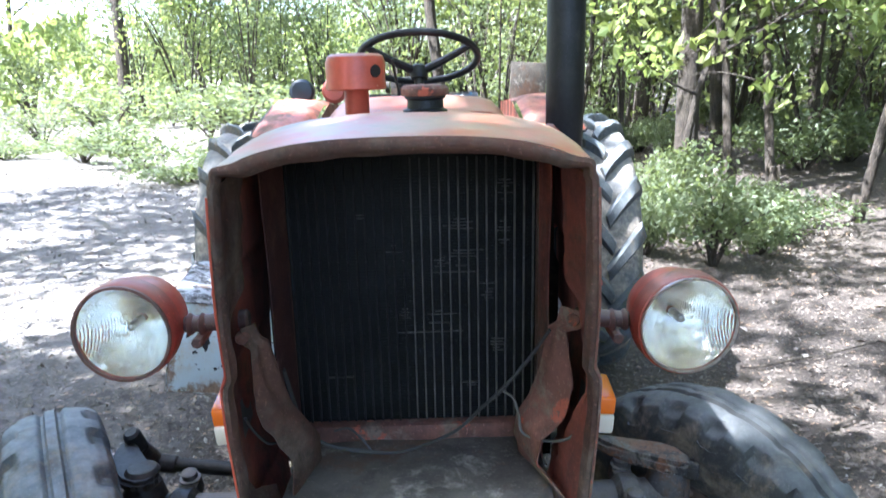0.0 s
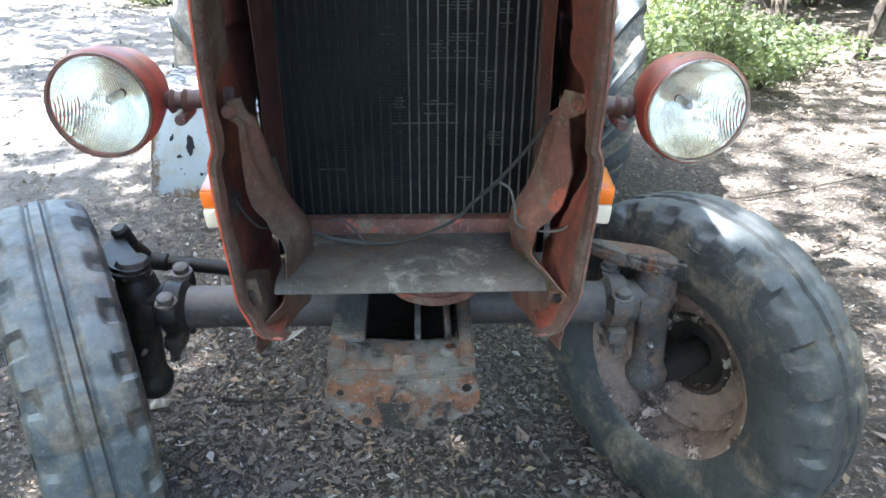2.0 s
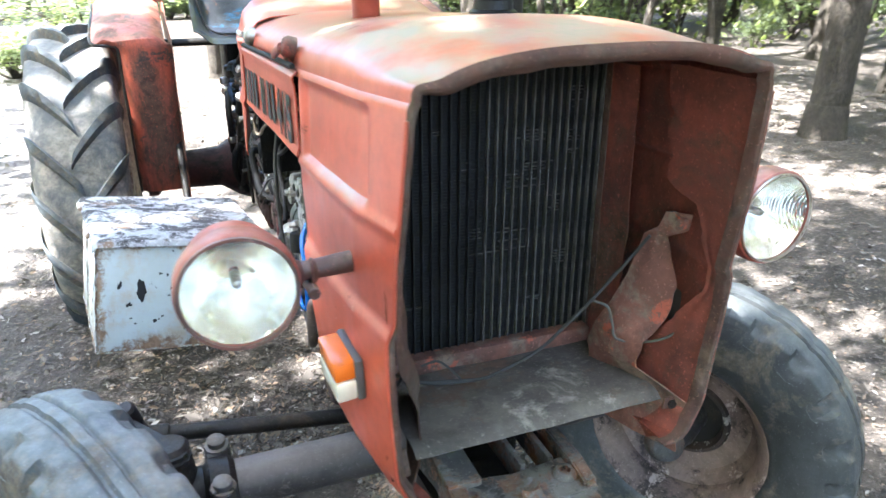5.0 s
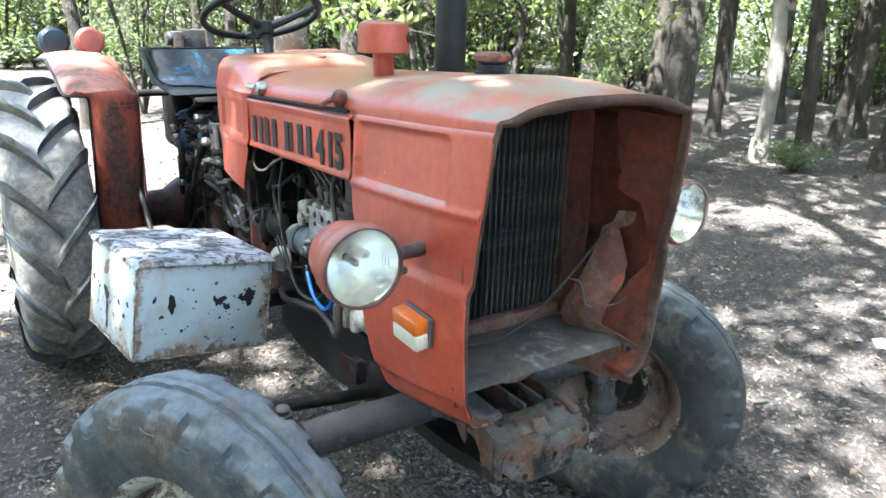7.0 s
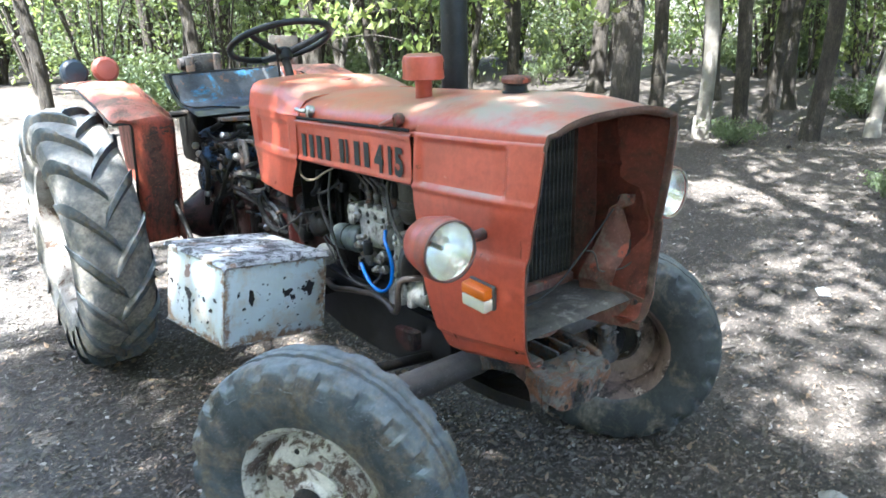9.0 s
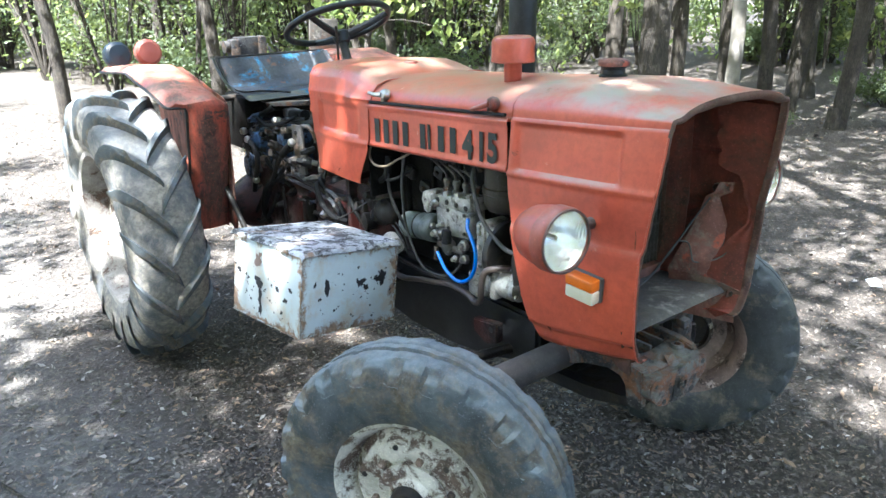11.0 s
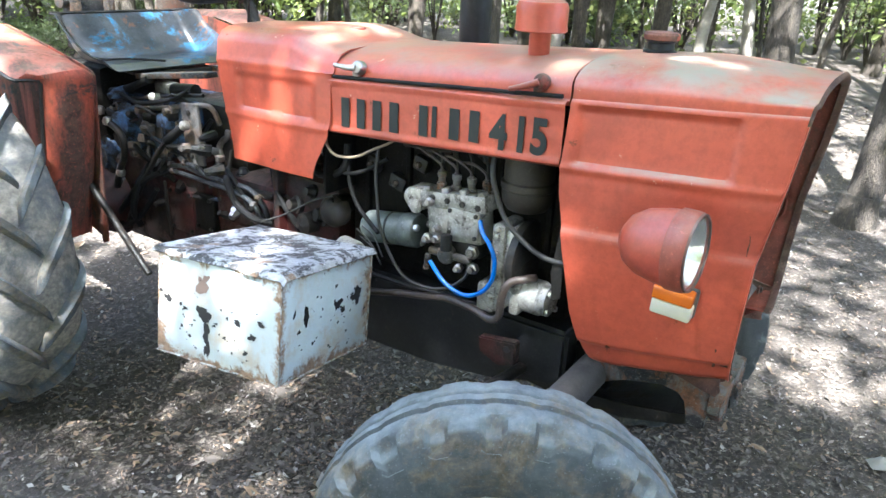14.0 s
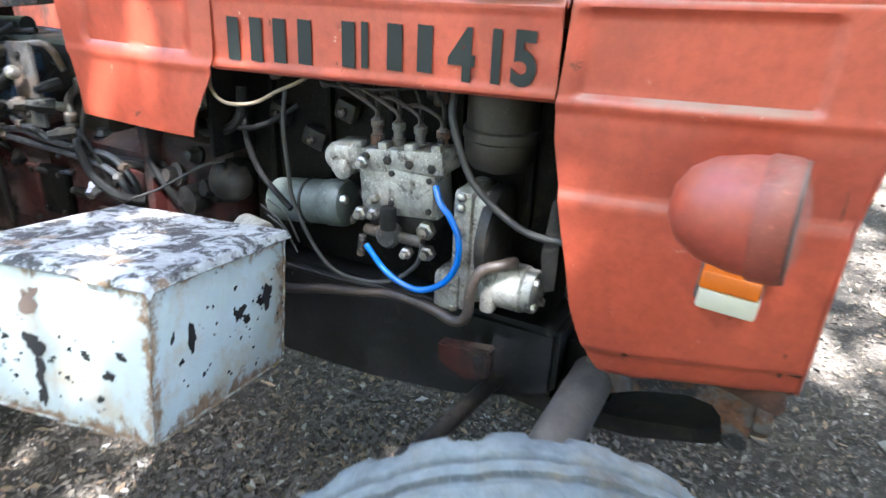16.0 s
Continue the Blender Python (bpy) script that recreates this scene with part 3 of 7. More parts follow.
# trees: (x, y, kind, turn, size)
KINDS = [make_tree(9.5, 0.135, (0.03, 0.0), 0.34, 11, 3300, 0.16, 2.7, BARK, 1),
         make_tree(10.0, 0.095, (-0.05, 0.04), 0.26, 12, 3200, 0.15, 2.4, BARK, 2),
         make_tree(8.0, 0.080, (0.12, 0.05), 0.28, 10, 2400, 0.15, 2.2, BARK_PALE, 3),
         make_tree(11.0, 0.15, (0.02, -0.03), 0.36, 12, 6200, 0.17, 3.1, BARK, 4),
         make_tree(5.5, 0.042, (-0.12, 0.06), 0.26, 12, 3600, 0.11, 1.7, BARK, 5),
         make_tree(9.0, 0.125, (0.16, -0.03), 0.40, 10, 3600, 0.16, 2.9, BARK, 6),
         make_tree(10.5, 0.14, (-0.16, 0.44), 0.45, 14, 7600, 0.17, 3.0, BARK, 9)]
THIN = [make_tree(9.5, 0.135, (0.03, 0.0), 0.34, 11, 1500, 0.16, 2.7, BARK, 1)[1], make_tree(10.0, 0.095, (-0.05, 0.04), 0.26, 12, 1500, 0.15, 2.4, BARK, 2)[1],
        make_tree(8.0, 0.080, (0.12, 0.05), 0.28, 10, 1200, 0.15, 2.2, BARK_PALE, 3)[1], make_tree(11.0, 0.15, (0.02, -0.03), 0.36, 12, 1800, 0.17, 3.1, BARK, 4)[1]]
TREE_WORDS = ["tall oak with dark ridged bark and a green crown", "slender dark-barked tree with a thin leafy crown", "pale leaning young tree with a light green crown",
              "stout dark-trunked oak with a broad green crown", "thin crooked sapling with sparse leaves", "leaning grey tree with ridged pale bark", "unseen leaning tree added to shade the ground"]
TREES = [(4.65, 3.75, 0, 40, 1.18), (5.96, 3.67, 2, 200, 1.05), (6.8, 3.7, 1, 10, 0.95), (7.3, 3.67, 1, 150, 0.9), (6.67, 2.76, 1, 100, 1.0), (7.48, 2.45, 2, 330, 0.95), (7.48, 5.47, 1, 45, 1.1),
         (3.72, 0.09, 5, 0, 0.92), (2.70, 6.8, 0, 120, 0.95), (3.35, 7.2, 4, 350, 1.25), (3.75, 7.0, 4, 0, 1.3), (1.75, 8.2, 1, 70, 0.9), (4.47, 10.7, 1, 30, 1.0), (3.74, 12.7, 3, 60, 1.0), (5.9, 10.4, 1, 10, 1.0), (0.06, 8.9, 1, 90, 0.9), (2.2, 12.2, 1, 140, 1.0), (5.6, 6.3, 4, 20, 1.1),
         (6.7, 14.6, 3, 10, 1.0), (9.6, 4.6, 1, 250, 1.0), (9.2, 2.2, 2, 80, 1.1), (7.9, 1.2, 4, 190, 1.2), (10.5, 0.4, 1, 300, 1.0), (1.2, 17.5, 1, 20, 1.0), (9.0, 8.0, 3, 0, 1.0),
         # unseen trees, added so that their crowns shade the tractor and the soil
         (1.7, -2.4, 6, 0, 1.05), (-4.6, -0.7, 3, 270, 1.1), (-6.3, -1.9, 3, 140, 1.05), (-3.3, -1.8, 3, 20, 0.66), (-6.8, 5.6, 0, 30, 0.9), (-6.5, 3.6, 0, 200, 0.9), (-4.9, 1.0, 2, 260, 0.85), (3.4, -3.8, 0, 290, 1.0), (-1.9, -5.4, 0, 20, 1.2), (5.4, -1.9, 1, 100, 1.0)]
r = random.Random(11)


def is_open(x, y):
    """Where no trunk stands: round the tractor, and the clearing beyond it."""
    return math.hypot(x + 0.3, y - 0.6) < 4.3 or (-15 < x < 0.6 and 1.0 < y < 17) or (-6 < x < 1.6 and 1 < y < 9)


tries = 0
while len(TREES) < 112 and tries < 30000:
    tries += 1
    ang, rad = r.uniform(0, 6.2832), 4.6 + (9.5 * r.random() ** 0.8 if len(TREES) < 85 else 9 + 14 * r.random())
    x, y = rad * math.cos(ang), 1 + rad * math.sin(ang)
    if is_open(x, y) or y < -7 or any(math.hypot(x - a, y - b) < 1.25 for a, b, *_ in TREES):
        continue
    TREES.append((x, y, r.choice((0, 1, 1, 2, 3, 4, 4, 4)), r.uniform(0, 360), r.uniform(0.85, 1.15)))
TREES = [t for t in TREES if math.hypot(t[0] - 4.9, t[1] - 2.1) > 0.4]
for i, (x, y, k, turn, size) in enumerate(TREES):
    tree = thing("tree", TREE_WORDS[k], "tree", group="trees of the wood")
    tree.matrix_world = pose(x, y, ground_height(x, y) - 0.02, 0, 0, turn) @ Matrix.Diagonal((size, size, size, 1))
    for piece, me in zip(("trunk", "crown"), (KINDS[k][0], THIN[k]) if k < 4 and (x > 4.5 or x > 2.5 and y > -1) else KINDS[k]):
        new(piece, me).parent = tree

# undergrowth
BUSHES = []
for k in range(4):
    bm, tips = bm_new(), []
    for s in range((9, 9, 8, 7)[k]):
        turn, tall = r.uniform(0, 6.28), r.uniform(0.5, 1.0) * (0.55, 0.9, 1.6, 5.0)[k]
        out = r.uniform(0.2, 0.7) * (0.8, 1.0, 1.2, 2.5)[k]
        q = [Vector((0, 0, -0.05)), Vector((math.cos(turn) * out * 0.4, math.sin(turn) * out * 0.4, tall * 0.6)), Vector((math.cos(turn) * out, math.sin(turn) * out, tall))]
        add_tube(bm, q, 0.012 + 0.006 * k, 5, 4, taper=0.004)
        tips += [q[1], (q[1] + q[2]) / 2, q[2], q[2] + Vector((r.uniform(-.2, .2), r.uniform(-.2, .2), 0.05))]
        if k == 3:
            tips += [q[1] * r.uniform(0.6, 0.9) + Vector((r.uniform(-.5, .5), r.uniform(-.5, .5), 0)), q[2] * 0.85 + Vector((r.uniform(-.6, .6), r.uniform(-.6, .6), 0))]
    stems = bpy.data.meshes.new("stem")
    bm.to_mesh(stems), bm.free()
    stems.materials.append(BARK)
    pts = clumps(tips, (0.22, 0.30, 0.44, 0.60)[k], (50, 46, 42, 40)[k])
    BUSHES.append((stems, cards("foliage", pts, rng.uniform(0.6, 1.4, len(pts)) * (0.06, 0.065, 0.075, 0.10)[k], LEAF_LOW)))
BUSH_WORDS = ["low leafy green bush on the forest floor", "knee-high bush of small green leaves", "tall loose shrub with small green leaves", "tall thin understorey shrub with leafy stems"]
SPOTS = [(1.6, 4.35, 0), (2.0, 4.05, 1), (2.45, 4.3, 0), (1.85, 4.9, 1), (2.5, 5.0, 1), (2.9, 4.9, 0), (2.2, 6.0, 1), (3.2, 5.9, 0), (1.4, 6.4, 1), (-3.2, 8.2, 0), (-4.4, 9.6, 1), (-2.4, 10.2, 1), (-5.8, 10.8, 1), (-7.5, 11.5, 0), (-6.2, 12.8, 2), (-9.5, 12.6, 1), (-3.6, 12.5, 2), (-8.5, 14.6, 2), (-11, 13.5, 1), (-1.6, 11.8, 2), (-4.9, 14.6, 2), (5.7, 3.1, 0), (9.2, 3.3, 0), (4.75, 1.05, 0), (4.8, -0.2, 0)]
for k in range(270):
    ang, rad = radians(r.uniform(-18, 128)), 8.5 + 16 * r.random() ** 0.9
    x, y = rad * math.cos(ang), 1 + rad * math.sin(ang)
    if not is_open(x, y) and (rad > 13 or ang > 0.85):
        SPOTS.append((x, y, r.choice((0, 0, 1, 2, 3, 3, 3, 3)) if rad > 10.5 else r.choice((0, 0, 1, 3))))
tries = 0
while len(SPOTS) < 285 and tries < 12000:
    tries += 1
    ang, rad = r.uniform(0, 6.2832), 10.0 + 18 * r.random()
    x, y = rad * math.cos(ang), 1 + rad * math.sin(ang)
    if is_open(x, y) or (-50 < math.degrees(math.atan2(y, x)) < 52 and rad < 13):
        continue
    SPOTS.append((x, y, r.choice((1, 2, 2, 3, 3, 3)) if rad > 9 else r.choice((0, 1, 2, 3))))
for i, (x, y, k) in enumerate(SPOTS):
    bush = thing("shrub", BUSH_WORDS[k], "shrub", group="undergrowth")
    s, squat = r.uniform(0.7, 1.25) * (0.62 if i < 9 else 1.0), r.uniform(0.75, 1.2)
    if i in (21, 23, 24):
        s *= 0.42
    if 9 <= i < 21:
        s, squat = s * 1.35, 0.5
    bush.matrix_world = pose(x, y, ground_height(x, y) - 0.01, 0, 0, r.uniform(0, 360)) @ Matrix.Diagonal((s * r.uniform(0.75, 1.4), s * r.uniform(0.75, 1.4), s * squat, 1))
    for piece, me in zip(("stem", "foliage"), BUSHES[k]):
        new(piece, me).parent = bush

# leafy thicket closing the view between the trunks
hubs = []
while len(hubs) < 1500:
    ang, rad = r.uniform(-0.45, 2.5), 12.0 + 13 * r.random()
    x, y = rad * math.cos(ang), 1 + rad * math.sin(ang)
    if not is_open(x, y):
        hubs.append((x, y, 0.3 + 4.2 * r.random() ** 1.3))
pts = clumps(hubs, 0.85, 44, 0.8)
thicket = new("thicket", cards("thicket", pts, rng.uniform(0.07, 0.17, len(pts)), LEAF, 0.0, 0.6))
tagged(thicket, "loose bright green thicket of leaves between the trunks", "undergrowth", kind="stuff")

# the wood going on in the distance
n = 66000
ang, rad = rng.uniform(0, 6.2832, n), rng.uniform(24, 42, n)
high = 12.5 * rng.random(n) ** 0.8 * (0.75 + 0.25 * np.sin(ang * 9) * np.sin(ang * 23))
high = np.where((ang > 3.7) & (ang < 5.6), high * 0.4, high)
high = np.where((ang > 1.5) & (ang < 2.2), high * 0.35, high)
pts = np.column_stack([rad * np.cos(ang), 1 + rad * np.sin(ang), high])
pts = pts + 0.5 * np.column_stack([np.sin(pts[:, 2] * 2.1 + ang * 31), np.cos(pts[:, 2] * 1.7 + ang * 27), np.zeros(n)])
far = new("far_wood", cards("far_wood", pts, rng.uniform(0.25, 0.6, n), LEAF, 0.0, 0.6))
tagged(far, "distant green foliage of the surrounding wood", "foliage", kind="stuff")


# ---------------------------------------------------------------- the tractor
# its own axes: x across (its right-hand side is minus), y from the nose to the rear, z up from the soil
tractor = thing("tractor", "weathered orange-red farm tractor with an open grille standing on soil", "tractor")
tractor.matrix_world = pose(0.016, 0, 0, 0, 0, 1.2)
DROP = 0.055                                   # the bonnet line falls this much a metre towards the rear


def line_z(z, y):
    return z + 0.011 * ease(0.80, 1.15, z) - DROP * (y - 0.2)


def half_width(y):
    return spread([(-0.1, 0.258), (0.0, 0.273), (0.10, 0.284), (0.40, 0.293), (1.6, 0.291)], y)[0]


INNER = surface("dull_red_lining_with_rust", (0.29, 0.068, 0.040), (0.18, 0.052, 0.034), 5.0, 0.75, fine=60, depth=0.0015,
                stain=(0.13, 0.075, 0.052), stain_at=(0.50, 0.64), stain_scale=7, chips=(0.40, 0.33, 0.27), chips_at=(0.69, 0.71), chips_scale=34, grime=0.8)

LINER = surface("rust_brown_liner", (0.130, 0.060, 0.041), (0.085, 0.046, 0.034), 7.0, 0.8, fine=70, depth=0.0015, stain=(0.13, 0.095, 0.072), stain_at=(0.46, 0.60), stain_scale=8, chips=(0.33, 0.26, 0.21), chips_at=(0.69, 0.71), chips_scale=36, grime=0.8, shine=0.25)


# --- front cowl: a pressed shell from the nose to the seam, open in front and below
BEND = 0.668                                   # share of the half section at which the crown begins
SIDE = [(0.0, -0.070, 0.687), (0.012, -0.052, 0.6865), (0.024, -0.036, 0.693), (0.036, -0.027, 0.704), (0.06, -0.020, 0.738), (0.071, -0.010, 0.747), (0.16, -0.004, 0.83), (0.26, 0.002, 0.92), (0.33, 0.003, 0.985), (0.345, -0.006, 1.000),
        (0.46, -0.004, 1.10), (0.60, -0.009, 1.225), (0.652, -0.012, 1.279), (0.660, -0.0165, 1.284), (BEND, -0.0165, 1.288)]
for k in range(1, 33):
    turn = k / 32 * math.pi / 2
    SIDE.append((BEND + (1 - BEND) * k / 32, 0.2735 * math.cos(turn) ** 0.77 - 0.29, 1.288 + 0.077 * math.sin(turn) ** 0.77))


def hem_shift(y):
    """The lower hem falls towards the rear."""
    return spread([(-0.02, 0.012), (0.10, -0.003), (0.235, -0.026), (0.30, -0.030)], y)[0]


def cowl_section(s, y):
    """Half of the cross-section: s from 0 at the lower hem to 1 on the crown."""
    inset, z = spread(SIDE, s)
    half = half_width(y)
    x = half + inset if s < BEND else (0.29 + inset) * (half - 0.0165) / 0.2735
    if s >= 1.0:
        x = 0.0
    z += hem_shift(y) * max(0.0, 1 - s / 0.24)
    return x, z - 0.028 * ease(0.66, 0.80, s) * (1 - ease(-0.09, 0.22, y))


def nose_y(z):
    return spread([(0.66, -0.010), (0.77, -0.013), (0.875, -0.015), (0.99, -0.020), (1.06, -0.031), (1.15, -0.045), (1.235, -0.054), (1.31, -0.060), (1.335, -0.063), (1.40, -0.064)], z)[0]


def seam_y(z):
    return spread([(0.690, 0.283), (0.70, 0.302), (0.725, 0.320), (0.77, 0.342), (0.81, 0.358), (0.87, 0.371), (0.94, 0.388), (0.98, 0.396), (1.07, 0.415), (1.13, 0.420), (1.20, 0.415), (1.30, 0.411), (1.32, 0.416), (1.36, 0.421)], z)[0]


def cowl_point(u, v):
    side = -1 if u < 0.5 else 1
    s = min(1.0, 2 * u if u < 0.5 else 2 - 2 * u)
    _, z0 = spread(SIDE, s)
    y = nose_y(z0) + (seam_y(z0) - nose_y(z0)) * v
    x, z = cowl_section(s, y)
    # sunk field in the upper side, and a wave of wear along the sheet
    sunk = ease(1.138, 1.150, z0) * (1 - ease(1.262, 1.272, z0)) * ease(0.048, 0.064, y) * (1 - ease(0.385, 0.40, y))
    x -= 0.010 * sunk
    ridge = math.exp(-((z0 - 1.132) / 0.008) ** 2) * 0.005
    x += ridge
    rough = 0.0025 * noise.noise((x * 3 * side, y * 5, z * 5)) + 0.0010 * noise.noise((x * 14 * side, y * 17, z * 17))
    hem = 0.004 * noise.noise((3.3 * side, y * 24, 1.0)) * (1 - ease(0.0, 0.05, s))
    return Vector((side * (x + rough), y + 0.0035 * noise.noise((z * 17, side * 4.0, s * 9)) * (1 - ease(0.0, 0.06, v)), line_z(z, y) + hem))


cowl = part("front_cowl", add_grid(bm_new(), cowl_point, 300, 60, -0.0028, True), (PAINT_NOSE, INNER), tractor, "faded orange-red bonnet nose with pressed side fields")


# rolled lip round the open nose, bare and rusty inside
def lip_point(u, v):
    side = -1 if u < 0.5 else 1
    s = min(1.0, 2 * u if u < 0.5 else 2 - 2 * u)
    _, z0 = spread(SIDE, s)
    y0 = nose_y(z0)
    x, z = cowl_section(s, y0)
    deep = 0.011 + 0.010 * ease(0.66, 0.80, s)
    inward = Vector((-0.4 * x, 0, min(0.0, 1.22 - z))).normalized()
    ragged = (0.004 * noise.noise((side * 2.0, z * 23, v * 3)) + 0.003 * noise.noise((x * 21, side * 5, 7)))
    k = v * (deep + ragged)
    p = Vector((x, y0 + 0.002 + 0.012 * v - 0.010 * math.sin(v * 3.1), line_z(z, y0))) + inward * (k + 0.0005)
    return Vector((side * p.x, p.y, p.z))


part("nose_lip", add_grid(bm_new(), lip_point, 150, 6, -0.0025), LINER, cowl, "rusty rolled lip with chipped paint")

# red paint left along the rim of the nose
for side in (-1, 1):
    bm, pts = bm_new(), []
    for k in range(30):
        s = 0.64 * k / 29
        _, z0 = spread(SIDE, s)
        x, z = cowl_section(s, nose_y(z0))
        pts.append((side * (x + 0.001), nose_y(z0) - 0.001, line_z(z, nose_y(z0))))
    add_tube(bm, pts, 0.0026, 6, 2)
    part("rim_bead", bm, PAINT if side < 0 else RUST_RED, cowl, "bright red bead on the cowl's edge" if side < 0 else "rusty bead on the cowl's edge")


# liner sheets from the nose's edge inward, torn along the rear edge
def liner(side, rows):
    heights = [(z, sh) for sh, _, z in SIDE if sh <= BEND]

    def point(u, v):
        z = rows[0][0] + (rows[-1][0] - rows[0][0]) * u
        at = spread(heights, z)[0]
        y0 = nose_y(z)
        xa, xb, yb = cowl_section(at, y0)[0] - 0.006, *spread(rows, z)
        k = v * (1 + 0.10 * noise.noise((z * 31, side * 2, 0)) + 0.06 * noise.noise((z * 90, side * 2, 3)))
        return Vector((side * (xa + (xb - xa) * k - 0.004 * noise.noise((z * 7, v * 3, side * 5))), y0 + 0.004 + (yb - y0 - 0.004) * k, line_z(z, y0) - 0.035 * v * (1 - ease(0.70, 0.77, z))))
    # rusty on both sides; the minus-x sheet's darker colour also holds its shade
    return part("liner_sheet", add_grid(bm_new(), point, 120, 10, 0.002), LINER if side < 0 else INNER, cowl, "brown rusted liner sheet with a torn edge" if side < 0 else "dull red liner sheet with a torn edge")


liner(-1, [(0.702, 0.215, 0.04), (0.72, 0.226, 0.10), (0.755, 0.238, 0.122), (0.785, 0.258, 0.05), (0.844, 0.264, 0.012), (0.95, 0.266, 0.0), (1.05, 0.266, 0.0), (1.085, 0.258, 0.025), (1.104, 0.252, 0.063), (1.17, 0.249, 0.078), (1.28, 0.246, 0.10)])
liner(1, [(0.702, 0.212, 0.05), (0.72, 0.224, 0.12), (0.755, 0.238, 0.127), (0.80, 0.242, 0.12), (0.85, 0.248, 0.09), (0.911, 0.256, 0.053), (0.948, 0.262, 0.021), (0.987, 0.263, 0.016), (1.024, 0.260, 0.034), (1.078, 0.256, 0.05), (1.095, 0.246, 0.11), (1.28, 0.239, 0.135)])
for side, x, y, z in ((-1, 0.250, 0.020, 0.775), (1, 0.236, 0.030, 0.755)):
    lug = part("liner_lug", add_box(bm_new(), (side * x, y, z), (0.030, 0.006, 0.050 if side < 0 else 0.022), Matrix.Rotation(side * 0.15, 3, "Y"), 0.004), LINER, cowl, "small rusty fixing lug")
    part("lug_bolt", add_lathe(bm_new(), (side * x, y - 0.003, z), (0, -1, 0), [(0.008, 0), (0.008, 0.005), (0, 0.006)], 6), IRON_OILY, lug)

# torn guide plates beside the radiator
def guide_plate(side, rows):
    """Rows of height, inner edge (x, y), outer edge (x, y)."""
    def point(u, v):
        z = rows[0][0] + (rows[-1][0] - rows[0][0]) * u
        xa, ya, xb, yb = spread(rows, z)
        k = v * (1 + 0.05 * noise.noise((z * 40, side * 2, 0)) + 0.09 * noise.noise((z * 11, side * 2, 3)))
        swell = 0.006 * noise.noise((z * 9, v * 3, side * 5)) + 0.010 * math.sin(3.14 * v) * math.exp(-((z - 0.88) / 0.07) ** 2)
        return Vector((side * (xa + (xb - xa) * k - swell), ya + (yb - ya) * k, z))
    # the darker plate on minus x has that side's shade in its colour
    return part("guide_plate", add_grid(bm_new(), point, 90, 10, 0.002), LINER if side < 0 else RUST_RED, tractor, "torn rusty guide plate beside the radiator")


guide_plate(-1, [(0.670, 0.186, 0.17, 0.244, 0.008), (0.715, 0.180, 0.19, 0.246, 0.006), (0.735, 0.178, 0.195, 0.214, 0.045), (0.76, 0.176, 0.19, 0.204, 0.055), (0.82, 0.174, 0.18, 0.200, 0.075), (0.86, 0.186, 0.15, 0.218, 0.065),
                 (0.91, 0.204, 0.12, 0.236, 0.045), (0.97, 0.214, 0.09, 0.243, 0.040), (1.04, 0.222, 0.08, 0.244, 0.040), (1.052, 0.230, 0.065, 0.252, 0.030), (1.078, 0.236, 0.055, 0.254, 0.030)])
guide_plate(1, [(0.665, 0.186, 0.17, 0.244, 0.008), (0.72, 0.184, 0.19, 0.247, 0.004), (0.765, 0.182, 0.20, 0.247, 0.004), (0.785, 0.180, 0.20, 0.222, 0.050), (0.80, 0.174, 0.20, 0.200, 0.085), (0.85, 0.176, 0.18, 0.206, 0.080),
                (0.89, 0.196, 0.17, 0.238, 0.070), (0.95, 0.212, 0.15, 0.250, 0.070), (1.030, 0.222, 0.130, 0.246, 0.100), (1.046, 0.232, 0.108, 0.262, 0.072), (1.075, 0.238, 0.100, 0.264, 0.070)])


def cheek_panel(side, rows):
    """A flat inner panel from the radiator forward."""
    def point(u, v):
        z = rows[0][0] + (rows[-1][0] - rows[0][0]) * u
        xa, ya, xb, yb = spread(rows, z)
        return Vector((side * (xa + (xb - xa) * v + 0.003 * noise.noise((z * 6, v * 3, side * 3))), ya + (yb - ya) * v * (1 + 0.04 * noise.noise((z * 18, side, 4))), z))
    part("cheek_panel", add_grid(bm_new(), point, 50, 8, 0.002), INNER_SHADED if side < 0 else INNER, tractor, "rusted inner panel beside the radiator, toned as its side is lit")


# darker copy of the lining, carrying the shade on the minus-x cheek
INNER_SHADED = surface("shaded_maroon_lining", (0.085, 0.034, 0.026), (0.045, 0.020, 0.017), 6.0, 0.8, fine=60, depth=0.0012, stain=(0.14, 0.075, 0.055), stain_at=(0.52, 0.64), stain_scale=7, shine=0.2)
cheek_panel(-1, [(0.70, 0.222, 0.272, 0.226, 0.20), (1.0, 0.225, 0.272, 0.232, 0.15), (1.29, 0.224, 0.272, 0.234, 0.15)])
cheek_panel(1, [(0.70, 0.222, 0.272, 0.226, 0.21), (1.0, 0.225, 0.272, 0.232, 0.19), (1.29, 0.224, 0.272, 0.234, 0.205)])
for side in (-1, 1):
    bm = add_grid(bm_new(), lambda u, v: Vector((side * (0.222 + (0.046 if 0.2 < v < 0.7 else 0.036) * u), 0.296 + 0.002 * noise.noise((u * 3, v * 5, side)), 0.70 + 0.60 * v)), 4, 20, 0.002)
    part("baffle", bm, IRON_BLACK, tractor, "near-black baffle strip beside the radiator")
for side, y, z in ((-1, 0.050, 1.062), (1, 0.092, 1.060)):
    bm = add_lathe(bm_new(), (side * 0.252, y - 0.012, z), (0, -1, 0), [(0.0105, 0), (0.0105, 0.006), (0.0085, 0.009), (0.0, 0.0095)], 12)
    part("rivet", bm, RUST_RED, tractor)

